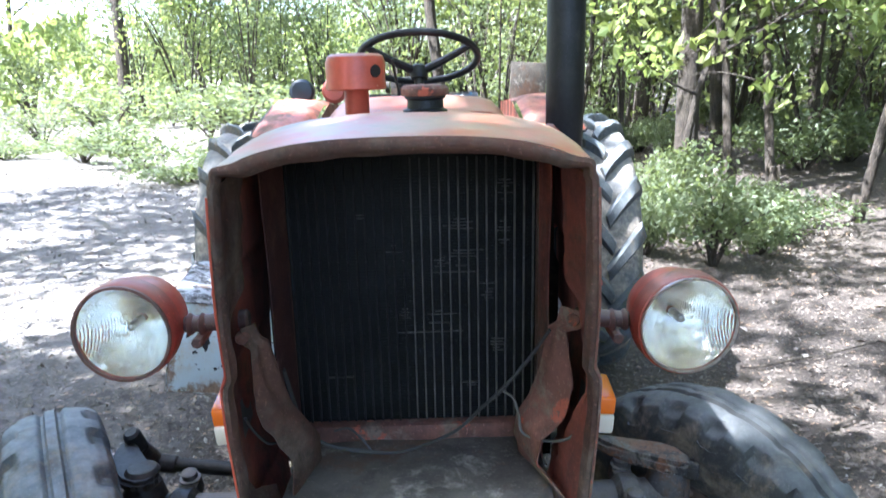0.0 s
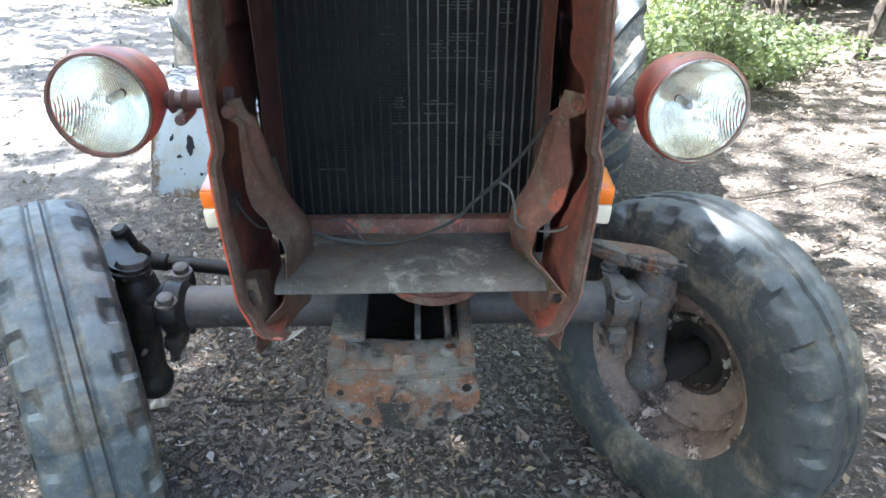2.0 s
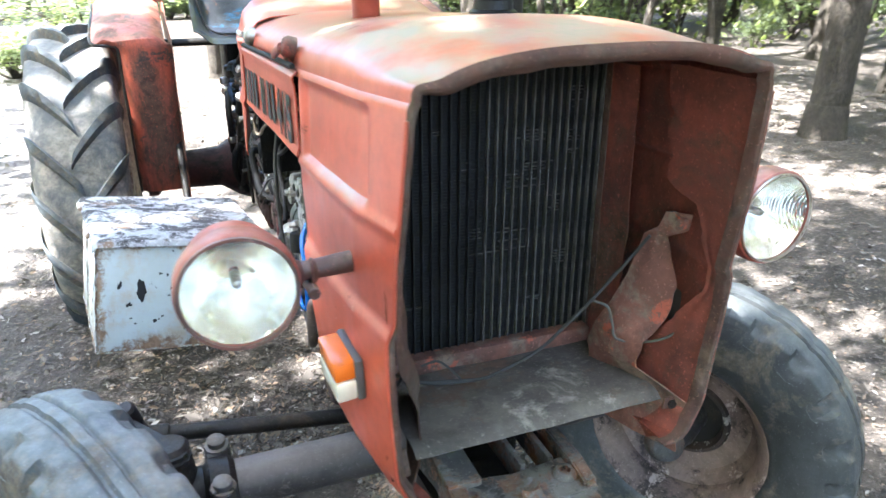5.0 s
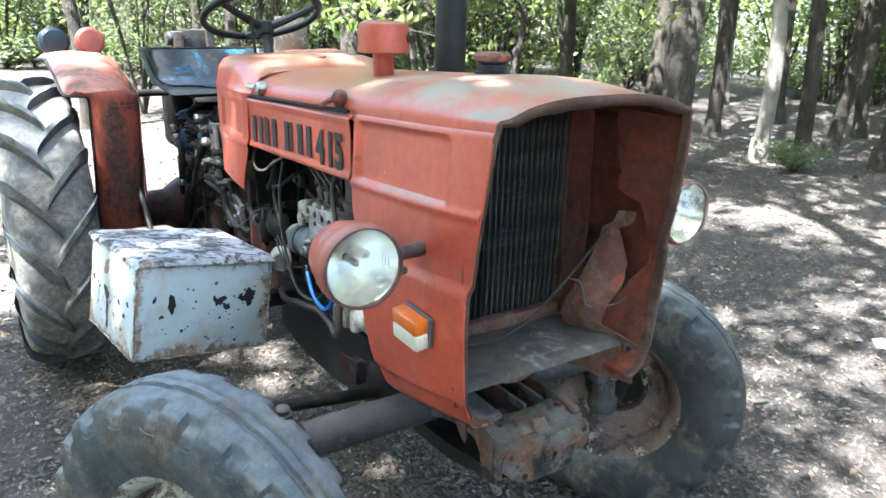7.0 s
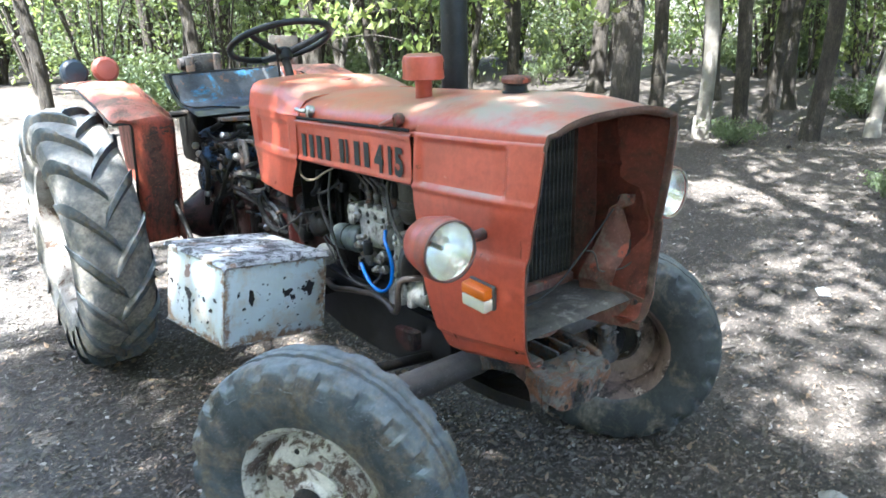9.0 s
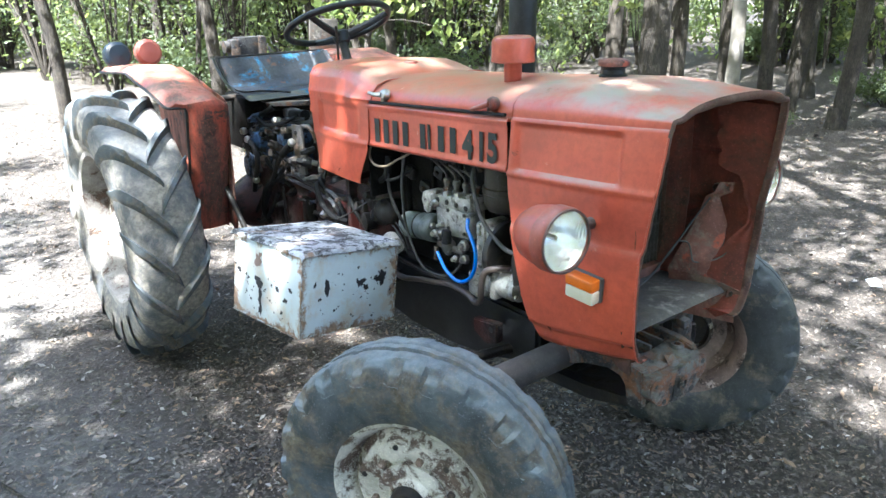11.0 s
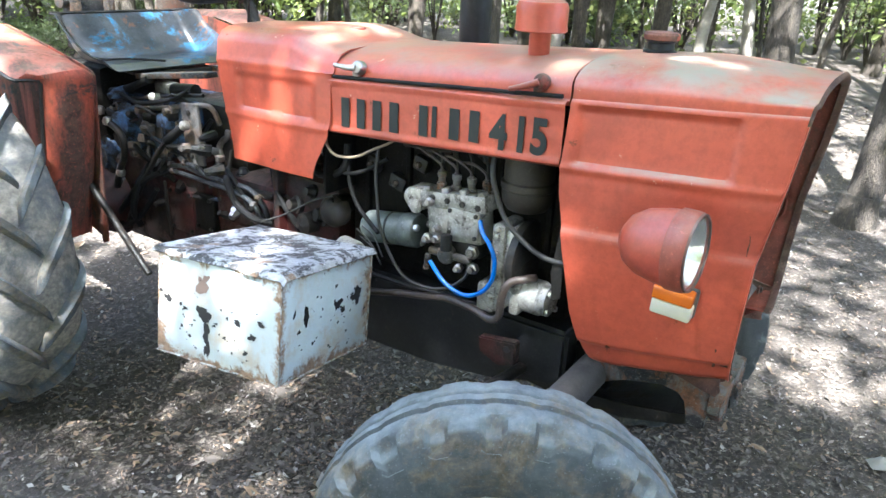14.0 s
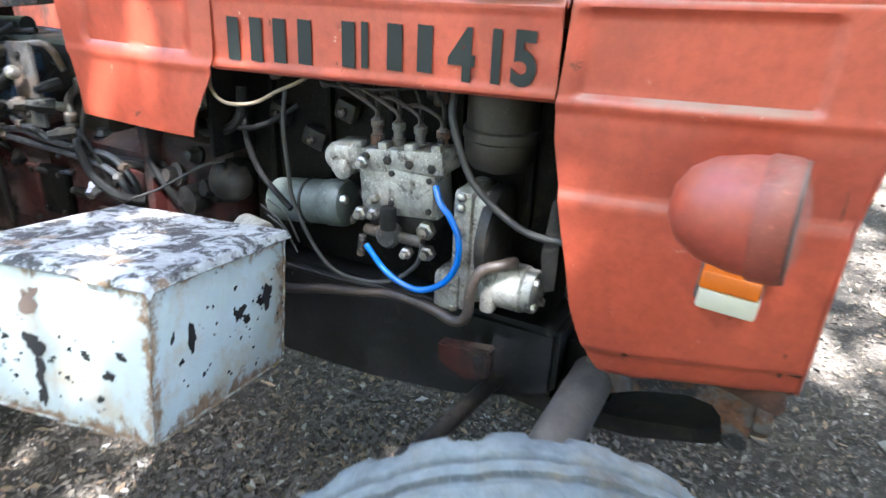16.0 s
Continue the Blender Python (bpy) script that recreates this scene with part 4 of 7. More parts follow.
# --- tray under the radiator, its rail, and the loose wires lying on it
bm = bm_new()
add_grid(bm, lambda u, v: Vector((-0.218 + 0.438 * u, 0.036 + 0.234 * v, 0.774 - 0.014 * v + 0.004 * noise.noise((u * 5, v * 4, 1)) - 0.012 * ease(0.08, 0.0, v))), 34, 18, 0.0025)
part("tray", bm, SHEET_DUSTY, tractor, "dusty bent sheet-steel tray below the radiator")
part("radiator_rail", add_box(bm_new(), (0.0, 0.268, 0.773), (0.43, 0.030, 0.040)), RUST_RED, tractor, "dull red rail under the radiator")
for pts, rr, words in (([(-0.232, 0.17, 0.835), (-0.188, 0.18, 0.815), (-0.155, 0.185, 0.793), (-0.105, 0.185, 0.781), (-0.050, 0.180, 0.779), (-0.014, 0.182, 0.783), (0.036, 0.178, 0.803), (0.075, 0.172, 0.828), (0.112, 0.165, 0.868), (0.148, 0.155, 0.908), (0.189, 0.140, 0.965), (0.222, 0.115, 1.03)], 0.0030, "frayed dark wire slung across the tray"),
                       ([(-0.230, 0.172, 0.834), (-0.186, 0.184, 0.812), (-0.152, 0.181, 0.796), (-0.103, 0.189, 0.782), (-0.048, 0.176, 0.782), (-0.012, 0.186, 0.781), (0.038, 0.174, 0.806), (0.077, 0.176, 0.826), (0.113, 0.161, 0.870), (0.150, 0.158, 0.906), (0.186, 0.143, 0.962)], 0.0024, ""),
                       ([(-0.150, 0.20, 0.815), (-0.124, 0.195, 0.822), (-0.104, 0.190, 0.808), (-0.084, 0.185, 0.784)], 0.0022, ""),
                       ([(0.150, 0.155, 0.905), (0.166, 0.135, 0.900), (0.174, 0.128, 0.872), (0.180, 0.120, 0.843), (0.214, 0.095, 0.842), (0.246, 0.070, 0.858), (0.262, 0.045, 0.898), (0.262, 0.040, 0.930)], 0.0024, "thin wire hooked through the torn plate"),
                       ([(-0.262, 0.045, 0.925), (-0.255, 0.060, 0.895), (-0.240, 0.080, 0.862), (-0.226, 0.100, 0.853), (-0.205, 0.130, 0.850)], 0.0024, ""),
                       ([(-0.198, 0.205, 0.800), (-0.212, 0.200, 0.845), (-0.222, 0.19, 0.905), (-0.228, 0.18, 0.945)], 0.0050, "")):
    part("wire", add_tube(bm_new(), pts, rr, 7, 8), WIRE_DUSTY if words.startswith("thin") else WIRE_GREY, tractor, words)

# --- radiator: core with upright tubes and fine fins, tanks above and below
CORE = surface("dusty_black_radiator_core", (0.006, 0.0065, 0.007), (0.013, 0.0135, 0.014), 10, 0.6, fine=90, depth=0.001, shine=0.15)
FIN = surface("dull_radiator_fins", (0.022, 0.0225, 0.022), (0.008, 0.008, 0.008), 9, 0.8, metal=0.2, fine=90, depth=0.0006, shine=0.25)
# two tube colours: the cowl's shade in one half, skylight in the other
TUBE_SHADED = surface("shaded_half_radiator_tubes", (0.030, 0.030, 0.028), (0.012, 0.012, 0.012), 14, 0.8, metal=0.0, fine=90, depth=0.0005, shine=0.3, stain=(0.012, 0.012, 0.012), stain_at=(0.46, 0.58), stain_scale=7, streak=0.4)
TUBE_LIT = surface("lit_half_radiator_tubes", (0.115, 0.105, 0.09), (0.040, 0.038, 0.034), 14, 0.75, metal=0.0, fine=90, depth=0.0005, stain=(0.020, 0.019, 0.018), stain_at=(0.55, 0.66), stain_scale=7, streak=0.4)
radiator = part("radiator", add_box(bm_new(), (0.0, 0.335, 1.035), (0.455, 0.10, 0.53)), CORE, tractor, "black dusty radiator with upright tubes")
tube_me = None
for k in range(27):
    x = -0.218 + 0.436 * k / 26
    if tube_me is None:
        first = part("radiator_tube", add_box(bm_new(), (0, 0.281, 1.035), (0.0030, 0.012, 0.515), bevel=0.001), TUBE_SHADED, radiator)
        first.location.x, tube_me = x, first.data
        lit_me = tube_me.copy()
        lit_me.materials[0] = TUBE_LIT
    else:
        o = new("radiator_tube", tube_me if k < 13 else lit_me)
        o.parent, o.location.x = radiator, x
bm = bm_new()
for k in range(88):
    add_box(bm, (0, 0.2865, 0.785 + 0.5 * k / 87), (0.436, 0.006, 0.0009), bevel=0)
fins = part("radiator_fin", bm, FIN, radiator, "fine flat cooling fins", smooth=False)
tagged(fins, kind="stuff")
r = random.Random(5)
FIN_PALE = surface("scraped_pale_fins", (0.105, 0.10, 0.088), (0.03, 0.028, 0.026), 60, 0.7, metal=0.1, fine=90, depth=0.0004, shine=0.3)
bm = bm_new()
PITCH = 0.5 / 87
for cx, cz, wide, count in ((0.085, 1.165, 0.045, 7), (0.095, 1.085, 0.05, 12), (0.05, 1.09, 0.03, 5), (-0.03, 1.125, 0.03, 3), (0.135, 1.03, 0.035, 6), (0.06, 0.985, 0.04, 4), (-0.09, 1.19, 0.02, 2), (0.165, 1.21, 0.03, 8), (0.165, 1.13, 0.025, 9), (0.15, 0.93, 0.04, 5), (-0.14, 0.88, 0.03, 1), (0.10, 0.86, 0.04, 2), (0.02, 0.965, 0.16, 2), (0.045, 0.985, 0.045, 8), (0.05, 1.065, 0.06, 7), (-0.10, 0.94, 0.03, 1), (-0.16, 0.885, 0.03, 1), (-0.02, 1.0, 0.02, 4)):
    first = round((cz - 0.785) / PITCH)
    for k in range(count):
        if r.random() < 0.4:
            continue
        w = wide * r.uniform(0.3, 1.1)
        add_box(bm, (cx + r.uniform(-0.15, 0.15) * wide, 0.281, 0.785 + PITCH * (first + k)), (w, 0.005, 0.0012), Matrix.Rotation(r.uniform(-0.02, 0.02), 3, "Y"), bevel=0)
tagged(part("bent_fin", bm, FIN_PALE, radiator, "scraped pale bent fins", smooth=False), kind="stuff")
for side in (-1, 1):
    part("radiator_cheek", add_box(bm_new(), (side * 0.232, 0.29, 1.03), (0.018, 0.05, 0.55)), LINER, radiator)
part("radiator_tank", add_box(bm_new(), (0, 0.335, 1.305), (0.41, 0.10, 0.05), bevel=0.02), BLACK_PAINT, radiator)

# --- filler cap on the bonnet's crown
cap_z = line_z(1.366, 0.335)
cap = part("filler_neck", add_lathe(bm_new(), (0.03, 0.335, cap_z - 0.01), (0, 0, 1), [(0.040, 0), (0.040, 0.012), (0.033, 0.016), (0.032, 0.03), (0.037, 0.034), (0.037, 0.040)], 28), BLACK_PAINT, tractor, "black rubber-ringed filler neck")
part("filler_cap", add_lathe(bm_new(), (0.03, 0.335, cap_z + 0.028), (0, 0, 1), [(0.041, 0), (0.043, 0.003), (0.043, 0.012), (0.038, 0.017), (0.02, 0.019), (0, 0.0195)], 28), RUST_RED, cap, "brown screw cap")

# --- middle bonnet: crown, text panels, latches
def crown_point(u, v):
    side = -1 if u < 0.5 else 1
    s = 0.645 + 0.355 * min(1.0, 2 * u if u < 0.5 else 2 - 2 * u)
    _, z0 = spread(SIDE, s)
    y = seam_y(z0) + 0.006 + (1.145 - seam_y(z0)) * v
    x, z = cowl_section(s, y)
    z -= 0.002
    return Vector((side * (x - 0.002 + 0.0015 * noise.noise((side * 4, y * 4, z * 4))), y, line_z(z, y) + 0.002 * noise.noise((x * 3, y * 3, 8))))


crown = part("bonnet_top", add_grid(bm_new(), crown_point, 90, 40, -0.0028), PAINT, tractor, "faded orange-red bonnet top")


def text_panel(side):
    def point(u, v):
        y = 0.421 + 0.698 * v
        top, low = line_z(1.281, y) + 0.006 * v, line_z(1.128, y) + 0.006 * v
        x = half_width(y) - 0.004
        prof = spread([(0.0, -0.014), (0.03, -0.002), (0.06, 0.003), (0.10, 0.004), (0.16, 0.0), (0.84, 0.0), (0.90, 0.003), (0.95, 0.003), (1.0, -0.006)], u)[0]
        return Vector((side * (x + prof + 0.0012 * noise.noise((y * 5, u * 3, side)) * 2), y, low + (top - low) * u))
    return point


panels = {}
for side in (-1, 1):
    panels[side] = part("side_panel", add_grid(bm_new(), text_panel(side), 34, 30, 0.0028 * side), PAINT, tractor, "orange-red bonnet side panel with a black name in relief" if side < 0 else "orange-red bonnet side panel")

# the maker's name as plain bars, and the number after it
def on_panel(y, z):
    return Vector((-(half_width(y) - 0.0005), y, z))


LETTERS = [(1.078, 0.046), (1.024, 0.046), (0.970, 0.046), (0.915, 0.048), (0.820, 0.044), (0.776, 0.022), (0.730, 0.048), (0.672, 0.046)]
for y, w in LETTERS:
    top, low = line_z(1.242, y) - 0.004 * y, line_z(1.170, y) - 0.010 * y
    bm = bm_new()
    add_box(bm, on_panel(y - w / 2, (top + low) / 2), (0.0010, w * 0.60, top - low), bevel=0)
    part("letter_bar", bm, INK, panels[-1], smooth=False)
for char, y in (("4", 0.604), ("1", 0.545), ("5", 0.498)):
    curve = bpy.data.curves.new("numeral", "FONT")
    curve.body, curve.size, curve.extrude, curve.offset = char, 0.112, 0.0004, 0.0042
    holder = bpy.data.objects.new("numeral", curve)
    scene.collection.objects.link(holder)
    me = bpy.data.meshes.new_from_object(holder.evaluated_get(bpy.context.evaluated_depsgraph_get()))
    bpy.data.objects.remove(holder)
    me.materials.append(INK)
    ob = new("numeral", me)
    ob.parent = panels[-1]
    spot = on_panel(y, line_z(1.158, y))
    ob.matrix_local = Matrix.Translation(spot) @ Matrix(((0, 0, -1, 0), (-0.80, 0, 0, 0), (0, 1, 0, 0), (0, 0, 0, 1)))

# dark slot between crown and panel, with two latches
for side in (-1, 1):
    bm = bm_new()
    add_tube(bm, [(side * (half_width(y) - 0.0055), y, line_z(1.2885, y)) for y in (0.43, 0.60, 0.80, 1.0, 1.10)], 0.0050, 8, 6)
    part("rubber_seal", bm, RUBBER_HOSE, tractor, "black rubber seal strip in the bonnet slot")
    for y, fall in ((0.488, 0.020), (1.018, -0.004)):
        z = line_z(1.313, y)
        x = side * (half_width(y) - 0.016)
        bm = add_lathe(bm_new(), (x - side * 0.006, y, z), (side, 0, 0.25), [(0.019, 0), (0.019, 0.014), (0.015, 0.021), (0.006, 0.024), (0, 0.024)], 18)
        add_box(bm, (x + side * 0.004, y + 0.006, z - 0.012), (0.016, 0.022, 0.022), bevel=0.005)
        latch = part("latch", bm, PAINT_DULL if y < 0.6 else STEEL, tractor, "sprung bonnet latch")
        bm = bm_new()
        add_tube(bm, [(x + side * 0.016, y, z + 0.003), (x + side * 0.022, y + 0.030, z - fall * 0.4), (x + side * 0.020, y + 0.070, z - fall)], 0.0085, 10, 6, taper=0.0055)
        part("latch_lever", bm, STEEL if y > 0.6 else RIM_RED, latch, "worn latch lever")

# --- rear cowl over the tank and dash
REAR = [(0.0, 0.004, 0.956), (0.02, 0.006, 0.963), (0.30, 0.004, 1.085), (0.33, 0.010, 1.098), (0.36, 0.003, 1.11), (0.60, 0.0, 1.245), (0.62, 0.003, 1.255), (0.645, -0.004, 1.268),
        (0.72, -0.020, 1.318), (0.77, -0.045, 1.343), (0.82, -0.078, 1.354), (0.90, -0.17, 1.360), (1.0, -0.29, 1.363)]


def rear_point(u, v):
    side = -1 if u < 0.5 else 1
    s = min(1.0, 2 * u if u < 0.5 else 2 - 2 * u)
    inset, z = spread(REAR, s)
    y0 = 1.108 + 0.070 * (1 - ease(0.0, 0.42, s)) ** 1.2
    y1 = 1.578 + 0.080 * ease(0.0, 0.8, s)
    y = y0 + (y1 - y0) * v
    x = 0.0 if s == 1.0 else (0.290 + inset) * (1 - 0.24 * ease(1.14, 1.75, y))
    sunk = ease(1.115, 1.125, z) * (1 - ease(1.215, 1.225, z)) * ease(1.17, 1.18, y) * (1 - ease(1.53, 1.54, y))
    x -= 0.008 * sunk
    rise = ease(0.60, 0.70, s)
    z += -rise * 0.046 * (1 - ease(1.12, 1.34, y))
    return Vector((side * (x + 0.002 * noise.noise((side * 3, y * 6, z * 6))), y, line_z(z, y) + 0.045))


rear_cowl = part("rear_cowl", add_grid(bm_new(), rear_point, 130, 34, -0.0028), PAINT, tractor, "orange-red tank cover with a pressed side field")
bm = bm_new()
add_lathe(bm, (0.01, 1.28, line_z(1.363, 1.28) + 0.020), (0, 0, 1), [(0.034, 0), (0.034, 0.010), (0.030, 0.016), (0.0, 0.018)], 24)
part("tank_cap", bm, PAINT_DULL, tractor, "flat dull red tank cap")
part("dash", add_grid(bm_new(), lambda u, v: Vector((-0.205 + 0.41 * u, 1.635 - 0.03 * abs(2 * u - 1) + 0.012 * v, 0.95 + 0.36 * v)), 20, 10, 0.003), BLACK_PAINT, tractor, "dark dash plate behind the tank cover")

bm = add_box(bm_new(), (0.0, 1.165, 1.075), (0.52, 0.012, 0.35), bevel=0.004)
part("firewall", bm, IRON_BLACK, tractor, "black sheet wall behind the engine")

# --- air cleaner mushroom beside the crown
px, py, pz = -0.115, 0.585, line_z(1.370, 0.585)
stack = part("intake_stem", add_lathe(bm_new(), (px, py, pz - 0.06), (0, 0, 1), [(0.026, 0), (0.026, 0.105), (0.030, 0.112)], 24), PAINT, tractor, "orange-red air intake stem")
part("intake_hood", add_lathe(bm_new(), (px, py, pz + 0.042), (0, 0, 1), [(0.030, 0.004), (0.060, 0.0), (0.064, 0.003), (0.062, 0.020), (0.063, 0.055), (0.058, 0.068), (0.049, 0.073), (0.0, 0.075)], 32), PAINT, stack, "orange-red mushroom air intake with a dark hole")
part("intake_hole", add_lathe(bm_new(), (px + 0.044, py - 0.0425, pz + 0.080), (0.72, -0.69, 0), [(0.0, 0.0025), (0.013, 0.0025), (0.0135, 0.0)], 18), BLACK_PAINT, stack)

# --- exhaust stack
exhaust = part("exhaust_pipe", add_lathe(bm_new(), (0.426, 1.107, 0.88), (0.0, 0.0, 1), [(0.028, 0), (0.028, 0.20), (0.052, 0.24), (0.054, 0.5), (0.052, 0.98), (0.035, 1.04), (0.033, 1.30), (0.030, 1.30)], 28), BLACK_PAINT, tractor, "tall black exhaust stack beside the bonnet")
bm = bm_new()
add_tube(bm, [(0.426, 1.107, 0.92), (0.41, 1.10, 0.86), (0.33, 1.06, 0.83), (0.20, 1.03, 0.84)], 0.032, 14, 6)
part("exhaust_elbow", bm, IRON_OILY, exhaust)

# --- headlights on stub arms
PAINT_LAMP = surface("dusty_worn_red_lamp_paint", (0.44, 0.078, 0.044), (0.32, 0.058, 0.036), 6.0, 0.36, fine=60, depth=0.0006,
                     stain=(0.30, 0.20, 0.16), stain_at=(0.64, 0.69), stain_scale=18, dust=(0.42, 0.30, 0.25), dust_amount=0.4, speckle=0.2, grime=0.35)


def headlight(side):
    x, y, z = (-0.440, 0.060, 1.064) if side < 0 else (0.428, 0.058, 1.052)
    k = 0.84 if side < 0 else 0.865
    way = Vector((-0.035 if side < 0 else 0.04, -1.0, 0.02)).normalized()
    shell = add_lathe(bm_new(), Vector((x, y, z)) - way * 0.145, way, [(r * k, h) for r, h in [(0.0, 0.0), (0.030, 0.003), (0.058, 0.018), (0.078, 0.045), (0.088, 0.085), (0.090, 0.108)]], 44, caps=False)
    lamp = part("headlight", shell, PAINT_LAMP, tractor, "round red headlight with a fluted glass")
    part("lamp_rim", add_lathe(bm_new(), Vector((x, y, z)) - way * 0.040, way, [(r * k, h) for r, h in [(0.091, 0.0), (0.0945, 0.004), (0.0945, 0.030), (0.0925, 0.039), (0.0885, 0.042), (0.0860, 0.040), (0.0860, 0.030)]], 44, True), RIM_RED, lamp, "red rim ring with worn brown edge")
    part("lamp_ring", add_lathe(bm_new(), Vector((x, y, z)) + way * 0.001, way, [(r * k, h) for r, h in [(0.0915 if side < 0 else 0.0895, 0.0), (0.0905 if side < 0 else 0.0885, 0.004), (0.0855, 0.004), (0.085, 0.0)]], 44, True), RIM_BROWN if side < 0 else STEEL, lamp, "thin worn metal bezel")
    bowl = [(0.008, -0.080)] + [(0.085 * k / 10, -0.080 + 0.076 * (k / 10) ** 2) for k in range(2, 11)]
    part("reflector", add_lathe(bm_new(), Vector((x, y, z)), way, [(r * k, h) for r, h in bowl], 40, caps=False), REFLECTOR, lamp, "silvered bowl reflector")
    part("bulb", add_lathe(bm_new(), Vector((x, y, z)) - way * 0.070, way, [(r * k, h) for r, h in [(0.009, 0), (0.009, 0.012), (0.0075, 0.02), (0.009, 0.032), (0.006, 0.040), (0, 0.042)]], 14), STEEL, lamp, "small bulb")
    lens = part("lens", add_lathe(bm_new(), Vector((x, y, z)), way, [(r * k, h) for r, h in [(0.0, 0.017), (0.03, 0.0155), (0.057, 0.011), (0.076, 0.004), (0.0855, -0.001)]], 44, caps=False), GLASS, lamp, "fluted clear headlight glass")
    lens.visible_shadow = False
    bm = bm_new()
    hub = Vector((x, y, z)) - way * 0.06
    add_rod(bm, hub + Vector((-side * 0.070, 0.0, -0.008)), (side * 0.262, hub.y + 0.005, z - 0.004), 0.013, 0.016, 16, 0.3)
    for k in range(2):
        add_rod(bm, hub + Vector((-side * (0.078 + 0.020 * k), 0.0, -0.008)), hub + Vector((-side * (0.088 + 0.020 * k), 0.0, -0.008)), 0.019, 0.017, 16, 0.3)
    add_rod(bm, hub + Vector((-side * 0.098, -0.03, -0.03)), hub + Vector((-side * 0.098, 0.03, -0.03)), 0.009, 0.009, 8)
    part("lamp_arm", bm, RIM_BROWN, lamp, "worn brown stub arm with a bolt")
    return lamp


for side in (-1, 1):
    headlight(side)

# --- corner indicators: amber over white on a grey base
for side in (-1, 1):
    y, z = 0.118, 0.898
    x = side * (half_width(y) - 0.002)
    turn = Matrix.Rotation(side * radians(-3), 3, "Z") @ Matrix.Rotation(radians(4), 3, "X") @ Matrix.Rotation(side * radians(4), 3, "Y")
    base = part("indicator", add_box(bm_new(), (x + side * 0.006, y, z), (0.014, 0.094, 0.070), turn, 0.005), plain("dark_grey_lamp_base", (0.09, 0.085, 0.08), 0.6), tractor, "small amber and white corner lamp")
    part("amber_lens", add_box(bm_new(), (x + side * 0.027, y - 0.001, z + 0.016), (0.034, 0.086, 0.031), turn, 0.005), AMBER, base, "amber plastic lens")
    part("white_lens", add_box(bm_new(), (x + side * 0.026, y - 0.001, z - 0.0165), (0.032, 0.086, 0.034), turn, 0.005), WHITE_PLASTIC, base, "yellowed white plastic lens")

# --- front axle: nose casting, beam, clamps, king pins, arms and tie rods
ACROSS = Matrix(((1, 0, 0, 0), (0, 0, 1, 0), (0, 1, 0, 0), (0, 0, 0, 1)))        # outlines of (x, z), thickened along y
ALONG = Matrix(((0, 0, 1, 0), (1, 0, 0, 0), (0, 1, 0, 0), (0, 0, 0, 1)))         # outlines of (y, z), thickened along x
bm = bm_new()
face = [(-0.118, 0.616), (-0.133, 0.598), (-0.136, 0.566), (-0.104, 0.535), (-0.078, 0.515), (-0.030, 0.505), (0.040, 0.504), (0.072, 0.512), (0.112, 0.545), (0.128, 0.566), (0.124, 0.598), (0.112, 0.616), (0.03, 0.610), (0.0, 0.614), (-0.03, 0.610)]
add_sheet(bm, face, 0.032, Matrix.Translation((0, 0.004, 0)) @ ACROSS, 0.004)
nose = part("front_casting", bm, CAST_RUST, tractor, "rusty nose casting with flaking pale paint")
cheek = [(0.034, 0.510), (0.034, 0.630), (0.090, 0.640), (0.300, 0.646), (0.350, 0.610), (0.360, 0.530), (0.315, 0.535), (0.240, 0.578), (0.150, 0.600), (0.105, 0.594), (0.084, 0.572), (0.078, 0.505)]
part("casting_cheek", add_sheet(bm_new(), cheek, 0.030, Matrix.Translation((-0.132, 0, 0)) @ ALONG, 0.004), CAST_RUST, nose, "side cheek of the casting with an open window")
part("casting_cheek", add_sheet(bm_new(), cheek, 0.024, Matrix.Translation((0.096, 0, 0)) @ ALONG, 0.004), CAST_RUST, nose)
part("casting_leg", add_box(bm_new(), (-0.101, 0.195, 0.640), (0.062, 0.21, 0.016), Matrix.Rotation(radians(1.5), 3, "X"), 0.005), CAST_RUST, nose, "broad leg with pale rubbed paint")
bm = bm_new()
add_grid(bm, lambda u, v: Vector((-0.125 + 0.245 * u, 0.030 + 0.085 * v, 0.617 + 0.006 * v + 0.003 * noise.noise((u * 6, v * 3, 2)) - 0.008 * math.exp(-((u - 0.55) / 0.18) ** 2) * v)), 26, 10, -0.014)
part("casting_shelf", bm, CAST_RUST, nose, "shelf with stained grey paint")
for x in (-0.094, 0.081):
    bm = add_lathe(bm_new(), (x, 0.076, 0.612), (0, 0, 1), [(0.021, 0), (0.021, 0.012), (0.017, 0.018), (0.010, 0.018), (0.010, 0.002)], 20, True)
    eye_ob = part("lug_eye", bm, CAST_RUST, nose, "bored lug")
    part("lug_bore", add_lathe(bm_new(), (x, 0.076, 0.6185), (0, 0, 1), [(0.0104, 0), (0.0, 0.0006)], 14), IRON_BLACK, eye_ob)
for x, z, r in ((0.0, 0.572, 0.0085), (-0.066, 0.528, 0.0085), (0.060, 0.524, 0.0085), (0.104, 0.596, 0.008), (-0.108, 0.590, 0.006)):
    part("bolt_hole", add_lathe(bm_new(), (x, 0.0035, z), (0, -1, 0), [(r, 0), (r * 1.03, 0.0012), (0.0, 0.0012)], 14), IRON_OILY, nose)
